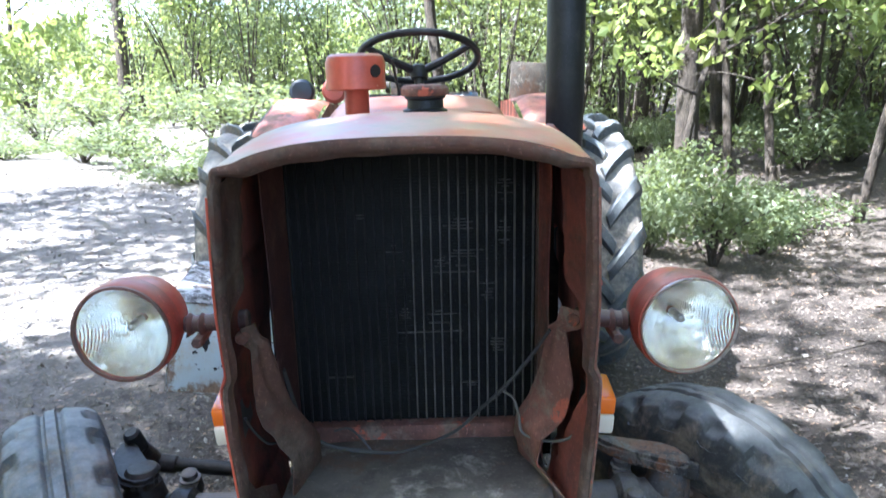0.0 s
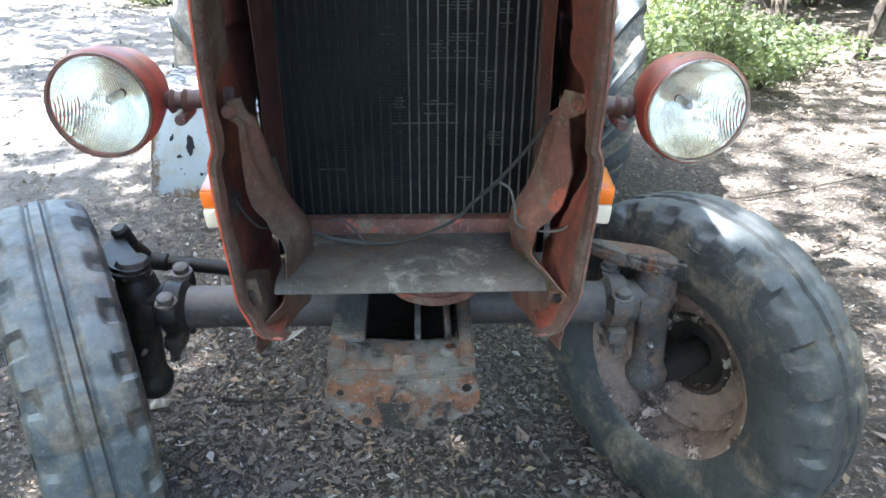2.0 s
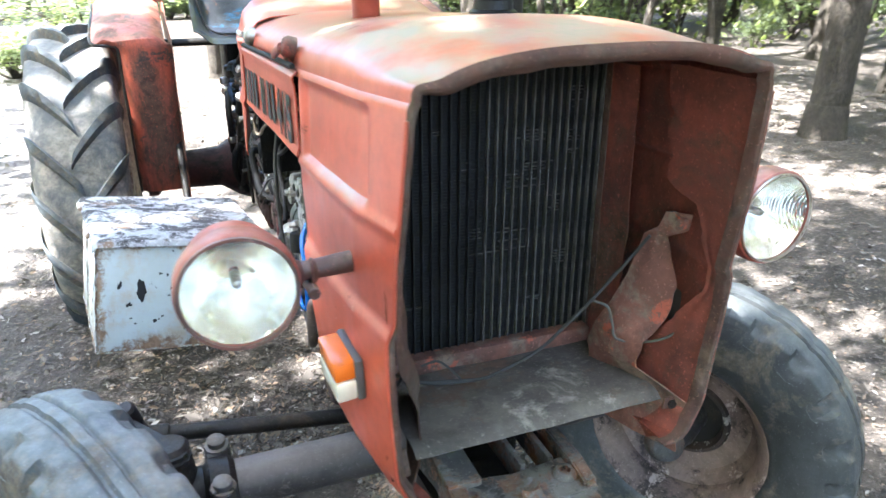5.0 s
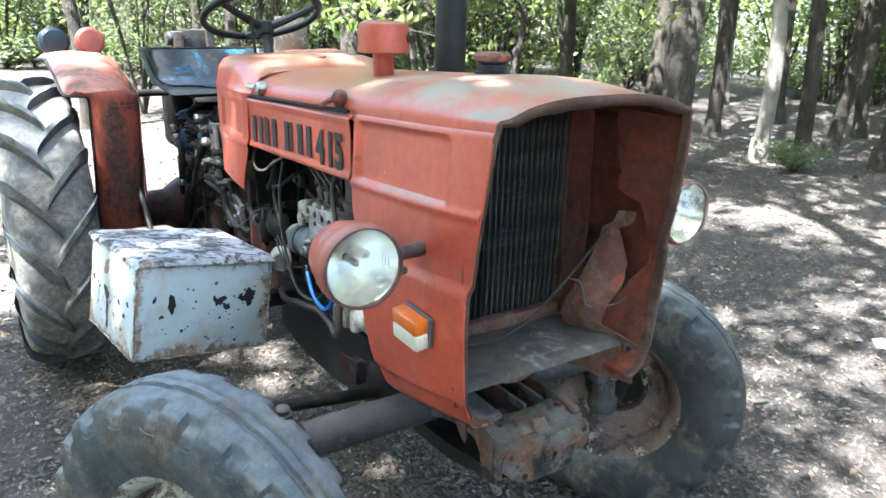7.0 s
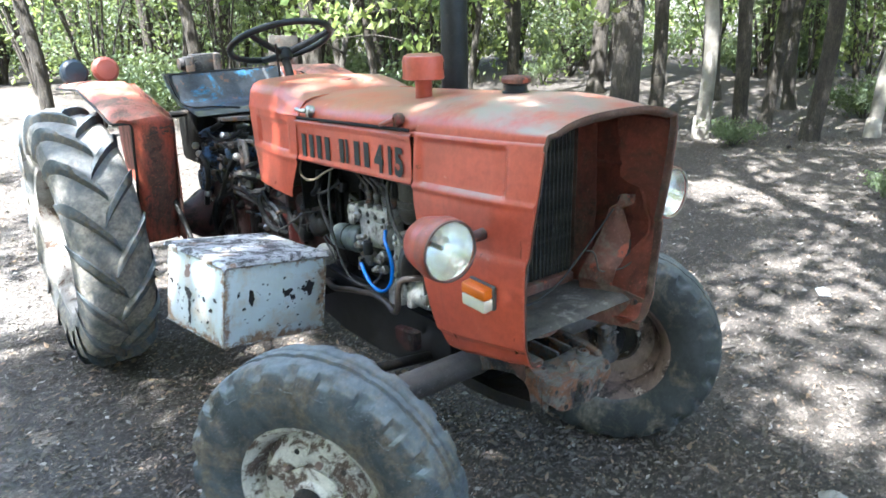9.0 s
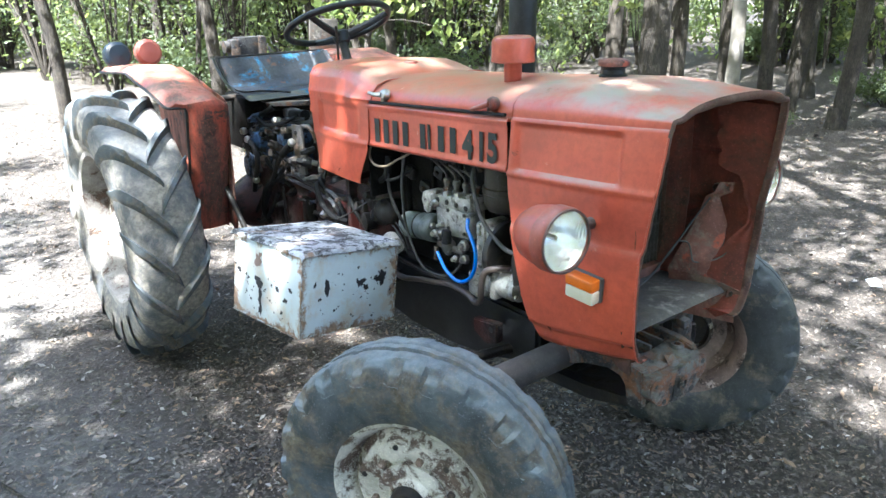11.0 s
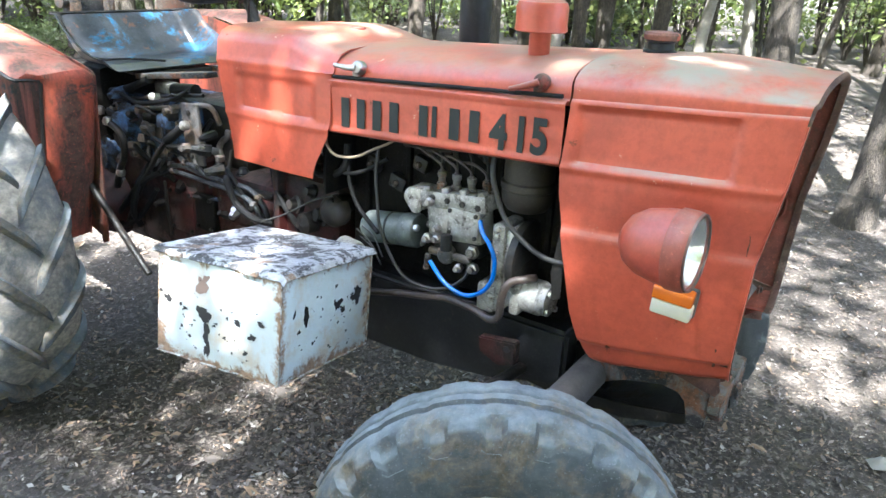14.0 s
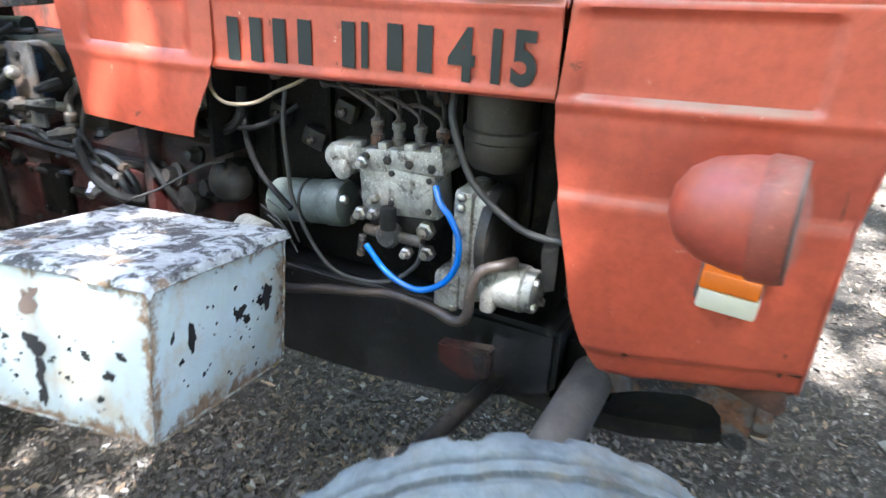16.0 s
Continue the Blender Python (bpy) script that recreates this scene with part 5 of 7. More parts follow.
# a keel in the middle of the face, with its bored boss
bm = bm_new()
add_grid(bm, lambda u, v: Vector(((u - 0.5) * (0.026 + 0.034 * v), 0.003 - 0.010 * math.sin(3.14 * u) ** 0.7 + 0.050 * (1 - v) ** 2, 0.634 - 0.100 * v)), 12, 14, -0.006)
part("keel", bm, CAST_RUST, nose, "raised rusty keel with a bored boss")
part("boss", add_lathe(bm_new(), (0, -0.004, 0.572), (0, -1, 0), [(0.023, 0), (0.022, 0.006), (0.016, 0.009), (0.008, 0.009), (0.008, 0.002)], 20, True), CAST_RUST, nose)
bm = bm_new()
add_sheet(bm, [(0.044, 0.508), (0.10, 0.478), (0.245, 0.436), (0.40, 0.428), (0.55, 0.440), (0.55, 0.486), (0.40, 0.470), (0.26, 0.474), (0.12, 0.506), (0.075, 0.522)], 0.20, Matrix.Translation((-0.10, 0, 0)) @ ALONG, 0.005)
part("skid_beam", bm, IRON_OILY, nose, "black lower beam running back under the engine")
part("pivot_block", add_box(bm_new(), (0, 0.345, 0.565), (0.21, 0.11, 0.13), bevel=0.015), IRON_BLACK, nose)
for x in (0.022, 0.078):
    part("casting_rib", add_box(bm_new(), (x, 0.205, 0.600), (0.012, 0.17, 0.05), bevel=0.004), CAST_RUST, nose)
nose.location.x = -0.012
part("belt_pulley", add_lathe(bm_new(), (0.045, 0.285, 0.668), (0, -0.10, 1), [(0.05, -0.03), (0.088, -0.020), (0.097, -0.016), (0.090, -0.004), (0.098, 0.008), (0.092, 0.014), (0.0, 0.014)], 44), RUST_RED, tractor, "brown crank pulley below the tray")

AY0, AZ0 = 0.335, 0.560                        # the axle beam's line
part("axle_beam", add_rod(bm_new(), (-0.47, AY0, AZ0), (-0.11, AY0, AZ0), 0.044, 0.044, 28), AXLE_IRON, tractor, "dark worn round front axle beam")
beam = part("axle_beam", add_rod(bm_new(), (0.11, AY0, AZ0), (0.42, AY0, AZ0), 0.044, 0.044, 28), AXLE_IRON, tractor, "dark worn round front axle beam")
for side in (-1, 1):
    grime = IRON_OILY if side < 0 else IRON_GREY
    x = -0.488 if side < 0 else 0.425
    kx = -0.568 if side < 0 else 0.512
    bm = bm_new()
    add_rod(bm, (x - side * 0.026, AY0, AZ0), (x + side * 0.030, AY0, AZ0), 0.056, 0.056, 24, 0.2)
    # two forged lugs, before and behind the beam
    add_box(bm, (x, AY0 - 0.058, AZ0 + 0.026), (0.046, 0.050, 0.044), Matrix.Rotation(radians(-14), 3, "X"), 0.012)
    add_box(bm, (x, AY0 + 0.050, AZ0 + 0.032), (0.046, 0.048, 0.044), Matrix.Rotation(radians(12), 3, "X"), 0.012)
    add_box(bm, (x, AY0 - 0.040, AZ0 - 0.052), (0.044, 0.060, 0.036), bevel=0.014)
    clamp = part("axle_clamp", bm, grime, tractor, "bolted clamp on the axle end")
    for dy, dz in ((-0.060, 0.048), (0.052, 0.056)):
        bm = add_lathe(bm_new(), (x, AY0 + dy, AZ0 + dz - 0.004), (0, -0.15, 1), [(0.022, 0), (0.022, 0.005), (0.016, 0.006), (0.0165, 0.018), (0.012, 0.022), (0, 0.023)], 12)
        part("clamp_bolt", bm, IRON_GREY, clamp)
        part("clamp_nut", add_lathe(bm_new(), (x, AY0 + dy, AZ0 - dz - 0.012), (0, 0, -1), [(0.013, 0), (0.013, 0.014), (0.008, 0.018), (0.007, 0.030), (0, 0.031)], 6), grime, clamp)
    # king pin: a waisted housing with a flanged foot and a stub towards the wheel
    foot = Vector((kx + side * 0.016, AY0 + 0.020, 0.362))
    head = Vector((kx, AY0 + 0.012, 0.636))
    way = head - foot
    bm = add_rod(bm_new(), (x, AY0, AZ0), (kx, AY0 + 0.012, AZ0 - 0.005), 0.044, 0.046, 20)
    add_lathe(bm, foot, way, [(0.022, -0.030), (0.040, -0.026), (0.046, -0.012), (0.047, 0.006), (0.040, 0.018), (0.035, 0.030), (0.034, 0.170), (0.043, 0.192), (0.046, 0.235), (0.040, 0.258), (0.034, 0.274), (0, 0.274)], 24)
    add_box(bm, (kx - side * 0.020, AY0 - 0.028, AZ0 - 0.006), (0.046, 0.030, 0.060), bevel=0.012)
    king = part("king_pin_housing", bm, grime, beam, "greasy king pin housing")
    part("grease_nipple", add_rod(bm_new(), (kx - side * 0.004, AY0 - 0.028, 0.470), (kx - side * 0.006, AY0 - 0.046, 0.474), 0.006, 0.004, 8), STEEL, king)
    out = Vector((side * 0.86, 0.5, 0)) if side > 0 else Vector((-0.875, -0.485, 0))
    part("stub_axle", add_rod(bm_new(), foot + Vector((0, 0, 0.008)), foot + Vector((0, 0, 0.004)) + out * 0.10, 0.024, 0.022, 18), grime, king)
    bm = bm_new()
    if side < 0:
        add_sheet(bm, [(-0.530, 0.320), (-0.532, 0.352), (-0.552, 0.372), (-0.582, 0.385), (-0.607, 0.420), (-0.620, 0.465), (-0.632, 0.478), (-0.652, 0.476), (-0.664, 0.460), (-0.657, 0.400), (-0.635, 0.350), (-0.605, 0.315), (-0.568, 0.296), (-0.543, 0.302)], 0.026, Matrix.Translation((0, 0, 0.634)), 0.008)
        add_rod(bm, (kx, AY0 + 0.012, 0.655), (kx, AY0 + 0.012, 0.668), 0.036, 0.032, 20, 0.3)
    else:
        # a split forged arm over the pin, with its pinch bolt
        add_sheet(bm, [(0.545, 0.300), (0.556, 0.328), (0.540, 0.372), (0.505, 0.388), (0.440, 0.410), (0.385, 0.440), (0.370, 0.425), (0.385, 0.395), (0.440, 0.352), (0.480, 0.318), (0.520, 0.296)], 0.030, Matrix.Translation((0, 0, 0.634)), 0.009)
        add_box(bm, (0.545, 0.316, 0.640), (0.040, 0.014, 0.040), Matrix.Rotation(radians(-28), 3, "Z"), 0.006)
        add_rod(bm, (0.560, 0.330, 0.648), (0.582, 0.355, 0.650), 0.014, 0.012, 10, 0.4)
    part("steering_arm", bm, IRON_OILY if side < 0 else CAST_RUST, beam, "forged steering arm")
bm = bm_new()
add_rod(bm, (-0.622, 0.545, 0.562), (-0.10, 0.520, 0.506), 0.017, 0.017, 14)
add_rod(bm, (-0.650, 0.545, 0.565), (-0.570, 0.541, 0.557), 0.021, 0.021, 14, 0.2)
add_rod(bm, (-0.638, 0.470, 0.682), (-0.630, 0.486, 0.632), 0.019, 0.021, 14, 0.3)
add_rod(bm, (-0.630, 0.486, 0.637), (-0.630, 0.543, 0.570), 0.018, 0.024, 14, 0.3)
part("tie_rod", bm, IRON_OILY, tractor, "dark steering tie rod with a ball joint")
bm = bm_new()
add_rod(bm, (0.40, 0.42, 0.645), (0.19, 0.50, 0.635), 0.015, 0.015, 12)
part("tie_rod", bm, IRON_OILY, tractor)


# --- wheels, built about their own axle (local x points outward)
def tyre_mesh(section, radial, seg, notch=None):
    bm = bm_new()
    cols = []
    for i in range(seg):
        a = 6.2832 * i / seg
        col = []
        for w, r in section:
            rr = r + (notch(w, a, r) if notch else 0.0)
            col.append(bm.verts.new((w, rr * math.cos(a), rr * math.sin(a))))
        cols.append(col)
    n = len(section)
    for i in range(seg):
        p, q = cols[i], cols[(i + 1) % seg]
        for k in range(n - 1):
            bm.faces.new((p[k], p[k + 1], q[k + 1], q[k]))
    return bm


def fine_section(rows, count):
    return [(w, r) for w, r in (spread([(k / (len(rows) - 1), *row) for k, row in enumerate(rows)], i / count) for i in range(count + 1))]


FRONT = fine_section([(-0.062, 0.205), (-0.080, 0.225), (-0.094, 0.262), (-0.101, 0.300), (-0.099, 0.335), (-0.094, 0.360), (-0.086, 0.378), (-0.070, 0.388), (-0.052, 0.3925), (-0.036, 0.395),
                      (-0.018, 0.3965), (0.0, 0.397), (0.018, 0.3965), (0.036, 0.395), (0.052, 0.3925), (0.070, 0.388), (0.086, 0.378), (0.094, 0.360), (0.099, 0.335), (0.101, 0.300), (0.094, 0.262), (0.080, 0.225), (0.062, 0.205)], 88)


def rib_tread(w, a, r):
    """Two grooves round the tyre and shoulder blocks with worn gaps."""
    d = 0.0
    if r < 0.335:
        return 0.0015 * noise.noise((w * 25, math.cos(a) * 9, math.sin(a) * 9))
    for g in (-0.017, 0.017):
        d -= 0.009 * math.exp(-((w - g) / 0.0055) ** 4)
    out = abs(w)
    wave = math.sin(a * 23 + (1.4 if w > 0 else 0.0) + 0.5 * noise.noise((math.cos(a) * 7, math.sin(a) * 7, 2.0 if w > 0 else 5.0)))
    gap = ease(0.10, 0.55, wave) * ease(0.056, 0.070, out) * (1 - ease(0.100, 0.103, out))
    d -= 0.019 * gap * ease(0.335, 0.352, r)
    d -= 0.003 * ease(0.7, 0.9, math.sin(a * 23 + 9 * out)) * (1 - ease(0.055, 0.06, out))
    return d + 0.0012 * noise.noise((w * 25, math.cos(a) * 9, math.sin(a) * 9))


def front_wheel(place, turn, lean, paint_out, rubber):
    wheel_rim = [(-0.072, 0.214), (-0.074, 0.222), (-0.066, 0.224), (-0.060, 0.208), (-0.040, 0.200), (-0.020, 0.186), (0.020, 0.186), (0.045, 0.200), (0.062, 0.208), (0.068, 0.224), (0.076, 0.222), (0.074, 0.212),
                 (0.064, 0.203), (0.046, 0.194), (0.020, 0.180), (-0.020, 0.180), (-0.040, 0.192), (-0.062, 0.202)]
    bm = bm_new()
    ring = tyre_mesh([*wheel_rim, wheel_rim[0]], 0, 56)
    wheel = part("front_wheel", ring, paint_out, tractor, "steel front wheel with chipped paint and a dusty ribbed tyre")
    wheel.matrix_local = pose(*place, lean, 0, turn) @ Matrix.Diagonal((0.97, 1.0, 1.0, 1))
    disc = tyre_mesh([(0.050, 0.092), (0.052, 0.105), (0.056, 0.130), (0.052, 0.155), (0.026, 0.176), (0.012, 0.184), (0.006, 0.183), (0.018, 0.172), (0.044, 0.153), (0.048, 0.130), (0.044, 0.105), (0.040, 0.092), (0.050, 0.092)], 0, 56)
    part("wheel_disc", disc, paint_out, wheel, "dished wheel disc with peeling paint")
    part("hub", add_lathe(bm_new(), (-0.09, 0, 0), (1, 0, 0), [(0.030, 0), (0.034, 0.03), (0.040, 0.05), (0.042, 0.158), (0.048, 0.160), (0.046, 0.185), (0.040, 0.196), (0, 0.198)], 28), IRON_OILY, wheel, "dark greasy hub")
    part("hub_flange", add_lathe(bm_new(), (0.053, 0, 0), (1, 0, 0), [(0.043, 0), (0.096, 0), (0.096, 0.009), (0.062, 0.015), (0.050, 0.030), (0.0485, 0.030), (0.0485, 0.014), (0.043, 0.012)], 36, True), paint_out if paint_out is RIM_PAINT else IRON_OILY, wheel)
    part("disc_lip", tyre_mesh([(0.058, 0.078), (0.030, 0.090), (0.032, 0.099), (0.041, 0.104), (0.046, 0.094), (0.058, 0.078)], 0, 56), RIM_FLAKED, wheel, "flaking pale ring round the hub opening")
    for k in range(6):
        a = 6.2832 * (k + 0.3) / 6
        part("wheel_nut", add_lathe(bm_new(), (0.052, 0.112 * math.cos(a), 0.112 * math.sin(a)), (1, 0, 0), [(0.011, 0), (0.011, 0.012), (0.008, 0.015), (0, 0.015)], 6), RIM_RUST, wheel)
    for k in range(6):
        a = 6.2832 * (k + 0.8) / 6
        part("disc_hole", add_lathe(bm_new(), (0.0530, 0.140 * math.cos(a), 0.140 * math.sin(a)), (1, 0, 0), [(0.0075, 0), (0.0078, 0.004), (0, 0.0042)], 10), IRON_OILY, wheel)
    part("tyre", tyre_mesh(FRONT, 0, 240, rib_tread), rubber, wheel, "dusty black ribbed front tyre")
    return wheel


front_wheel((-0.702, 0.286, 0.398), 180 + 29, 0, RIM_PAINT, RUBBER)
front_wheel((0.628, 0.405, 0.356), 33, 0, RIM_RUST, RUBBER_DARK)

# --- rear wheels: carcass with slanting lugs
CARCASS = fine_section([(-0.13, 0.362), (-0.150, 0.385), (-0.166, 0.43), (-0.172, 0.48), (-0.168, 0.53), (-0.156, 0.570), (-0.132, 0.592), (-0.09, 0.603), (0.0, 0.607), (0.09, 0.603), (0.132, 0.592), (0.156, 0.570),
                        (0.168, 0.53), (0.172, 0.48), (0.166, 0.43), (0.150, 0.385), (0.13, 0.362)], 44)


def carcass_at(w):
    rows = [(-0.172, 0.49), (-0.168, 0.53), (-0.156, 0.570), (-0.132, 0.592), (-0.09, 0.603), (0.0, 0.607), (0.09, 0.603), (0.132, 0.592), (0.156, 0.570), (0.168, 0.53), (0.172, 0.49)]
    return spread(rows, w)[0]


def lug_mesh(side, way):
    """One slanting tread bar, from the crown over the shoulder."""
    bm = bm_new()
    rings = []
    for i in range(15):
        t = i / 14
        w = side * (-0.012 + 0.182 * min(1.0, t * 1.13))
        down = max(0.0, t - 0.885) / 0.115
        r = carcass_at(min(0.168, abs(w))) - 0.085 * down
        high = 0.036 * (1 - 0.72 * down) * (0.75 + 0.25 * ease(0, 0.12, t))
        a = 0.37 * way * t ** 0.9
        wide = 0.046 + 0.016 * t
        ring = []
        for off, h in ((-1.3, -0.006), (-0.92, high * 0.84), (-0.70, high), (0.70, high), (0.92, high * 0.84), (1.3, -0.006)):
            aa = a + off * wide / 2 / r * 1.15
            ww = w + side * (0.30 * off * wide / 2) + side * 0.012 * down * (h / 0.04)
            worn = 0.004 * noise.noise((w * 30 + off, t * 9, side * 7.0)) if h > 0 else 0.0
            ring.append(bm.verts.new((ww, (r + h + worn) * math.cos(aa), (r + h + worn) * math.sin(aa))))
        rings.append(ring)
    for p, q in zip(rings, rings[1:]):
        for j in range(5):
            bm.faces.new((p[j], p[j + 1], q[j + 1], q[j]))
    bm.faces.new(rings[0]), bm.faces.new(rings[-1])
    return bm


def rear_wheel(place, turn):
    rim = [(-0.140, 0.362), (-0.145, 0.383), (-0.135, 0.386), (-0.125, 0.366), (-0.06, 0.352), (0.06, 0.352), (0.125, 0.366), (0.135, 0.386), (0.146, 0.383), (0.140, 0.360), (0.125, 0.354), (0.06, 0.342), (-0.06, 0.342), (-0.125, 0.354)]
    wheel = part("rear_wheel", tyre_mesh([*rim, rim[0]], 0, 72), RIM_WORN, tractor, "large rear wheel with a rusty cream rim and lugged tyre")
    wheel.matrix_local = pose(*place, 0, 0, turn) @ Matrix.Diagonal((0.90, 0.945, 0.945, 1))
    disc = tyre_mesh([(-0.03, 0.07), (-0.03, 0.15), (0.0, 0.20), (0.03, 0.255), (0.028, 0.285), (0.000, 0.315), (-0.01, 0.325), (-0.02, 0.318), (0.012, 0.285), (0.015, 0.258), (-0.012, 0.205), (-0.042, 0.155), (-0.042, 0.07), (-0.03, 0.07)], 0, 64)
    part("wheel_disc", disc, RIM_PAINT, wheel, "dished cream wheel centre with rust")
    part("hub", add_lathe(bm_new(), (-0.12, 0, 0), (1, 0, 0), [(0.06, 0), (0.075, 0.05), (0.075, 0.10), (0.055, 0.115), (0.05, 0.13), (0, 0.135)], 28), IRON_OILY, wheel)
    for k in range(8):
        a = 6.2832 * k / 8
        part("wheel_nut", add_lathe(bm_new(), (-0.028, 0.120 * math.cos(a), 0.120 * math.sin(a)), (1, 0, 0), [(0.014, 0), (0.014, 0.014), (0.01, 0.018), (0, 0.018)], 6), RIM_RUST, wheel)
    for k in range(6):
        a = 6.2832 * k / 6
        bm = bm_new()
        rot = Matrix.Rotation(a, 3, "X")
        add_box(bm, rot @ Vector((-0.005, 0.333, 0)), (0.05, 0.03, 0.07), rot, 0.008)
        part("rim_lug", bm, RIM_PAINT, wheel)
    part("tyre", tyre_mesh(CARCASS, 0, 144, lambda w, a, r: 0.0015 * noise.noise((w * 14, math.cos(a) * 6, math.sin(a) * 6))), RUBBER_OLD, wheel, "big sun-bleached dusty rear tyre")
    for side in (-1, 1):
        me = None
        for k in range(17):
            lug = part("tread_lug", lug_mesh(side, 1 if turn else -1), RUBBER, wheel, "worn grey-blue tread lug") if me is None else new("tread_lug", me)
            me, lug.parent = lug.data, wheel
            lug.rotation_euler = (6.2832 * (k + (0.5 if side > 0 else 0.0)) / 17, 0, 0)
    return wheel


rear_wheel((-0.785, 2.40, 0.602), 180)
rear_wheel((0.765, 2.40, 0.602), 0)

# --- fenders over the rear wheels
FENDER_RUST = surface("sun_faded_red_paint_running_with_rust", (0.40, 0.075, 0.036), (0.27, 0.055, 0.032), 4.0, 0.5, fine=60, depth=0.001, stain=(0.12, 0.06, 0.042), stain_at=(0.46, 0.58), stain_scale=9,
                      dust=(0.36, 0.27, 0.20), dust_amount=0.4, streak=0.18, chips=(0.035, 0.028, 0.025), chips_at=(0.60, 0.64), chips_scale=6)
ARC = [(0.0, 2.125, 0.60), (0.10, 2.075, 0.75), (0.25, 2.018, 0.94), (0.42, 1.980, 1.12), (0.465, 1.970, 1.165), (0.485, 1.976, 1.182), (0.51, 1.998, 1.193), (0.56, 2.06, 1.210), (0.66, 2.22, 1.245), (0.80, 2.48, 1.292), (1.0, 2.93, 1.262)]


def fender_point(side):
    def point(u, v):
        y, z = spread(ARC, u)
        top = ease(0.455, 0.515, u)
        x_in, x_out = 0.430 + 0.02 * top, 0.605 + 0.085 * top
        x = x_in + (x_out - x_in) * v
        roll = 0.020 * (math.exp(-(v / 0.08) ** 2) + math.exp(-((1 - v) / 0.08) ** 2))
        wave = 0.006 * noise.noise((u * 6, v * 2, side * 4))
        n = Vector((0, -1, 0)).lerp(Vector((0, 0, 1)), top).normalized()
        return Vector((side * (x + 0.4 * wave), y, z)) - n * (roll - 0.010 * math.sin(3.14 * v)) + n * wave
    return point


for side in (-1, 1):
    fender = part("fender", add_grid(bm_new(), fender_point(side), 60, 16, 0.003 * side), FENDER_RUST, tractor, "worn red rear mudguard")
    bm = bm_new()

    def web(u, v, side=side):
        y, z = spread(ARC, u)
        low = spread([(0.0, 0.56), (0.5, 0.60), (1.0, 0.80)], u)[0]
        return Vector((side * (0.432 + 0.004 * noise.noise((u * 7, v * 5, side))), y + 0.02 + (2.4 - y) * 0.10 * v, z - 0.015 + (low - z) * v * ease(0.05, 0.3, u)))
    add_grid(bm, web, 40, 10, 0.003 * side)
    part("fender_web", bm, FENDER_RUST, fender, "inner web plate of the mudguard")
    bm = bm_new()
    add_tube(bm, [fender_point(side)(u / 30, 1.0) for u in range(31)], 0.006, 6, 2)
    part("fender_edge", bm, IRON_OILY, fender, "dark rolled edge")
    # two round lamps on its top
    for dx, dy, mat, words in ((0.618, 2.87, NAVY, "dark blue round work lamp"), (0.450, 2.92, LENS_RED, "faded red round lamp shell")):
        x = side * dx
        if side > 0:
            continue
        lamp = part("fender_lamp", add_lathe(bm_new(), (x, dy + 0.06, 1.315), (0.10 if mat is NAVY else 0, -1, 0.1), [(0, 0), (0.035, 0.004), (0.058, 0.025), (0.066, 0.055), (0.064, 0.085), (0.05, 0.10), (0.0, 0.105)], 28), mat, fender, words)
        bm = add_rod(bm_new(), (x, dy + 0.02, 1.315), (x, dy + 0.02, 1.235), 0.012, 0.012, 10)
        part("lamp_stalk", bm, IRON_OILY, lamp)
# grey plate standing on the far mudguard
plate = part("mudguard_plate", add_box(bm_new(), (0.572, 2.93, 1.345), (0.19, 0.012, 0.20), Matrix.Rotation(radians(4), 3, "Y"), 0.004), SHEET_DUSTY, tractor, "weathered grey plate standing on the mudguard")
part("plate_bracket", add_box(bm_new(), (0.572, 2.942, 1.20), (0.03, 0.02, 0.14), bevel=0.004), RUST_RED, plate)

# --- tool box hung beside the gearbox
O = Vector((-0.720, 0.895, 0.580))
AX = Vector((0.383, 0.048, -0.063)).normalized()
AZ = Vector((0.165, 0.050, 0.985))
AZ = (AZ - AX * AZ.dot(AX)).normalized()
AY = AZ.cross(AX).normalized()
box_turn = Matrix((AX, AY, AZ)).transposed()


def in_box(u, v, w):
    return O + AX * u + AY * v + AZ * w


W, D, H = 0.392, 0.400, 0.274
toolbox = part("tool_box", add_box(bm_new(), (W / 2, D / 2, H / 2), (W, D, H), bevel=0.006), ENAMEL, tractor, "chipped white sheet-metal tool box with rust")
box_place = Matrix.Translation(O) @ box_turn.to_4x4()
toolbox.matrix_local, back = box_place, box_place.inverted()
lid = bm_new()


def lid_point(u, v):
    p = in_box(-0.010 + (W + 0.016) * u, -0.012 + (D + 0.022) * v, H + 0.006 + 0.004 * noise.noise((u * 4, v * 4, 2)) - 0.012 * (ease(0.03, 0.0, v) + ease(0.03, 0.0, u)))
    return p


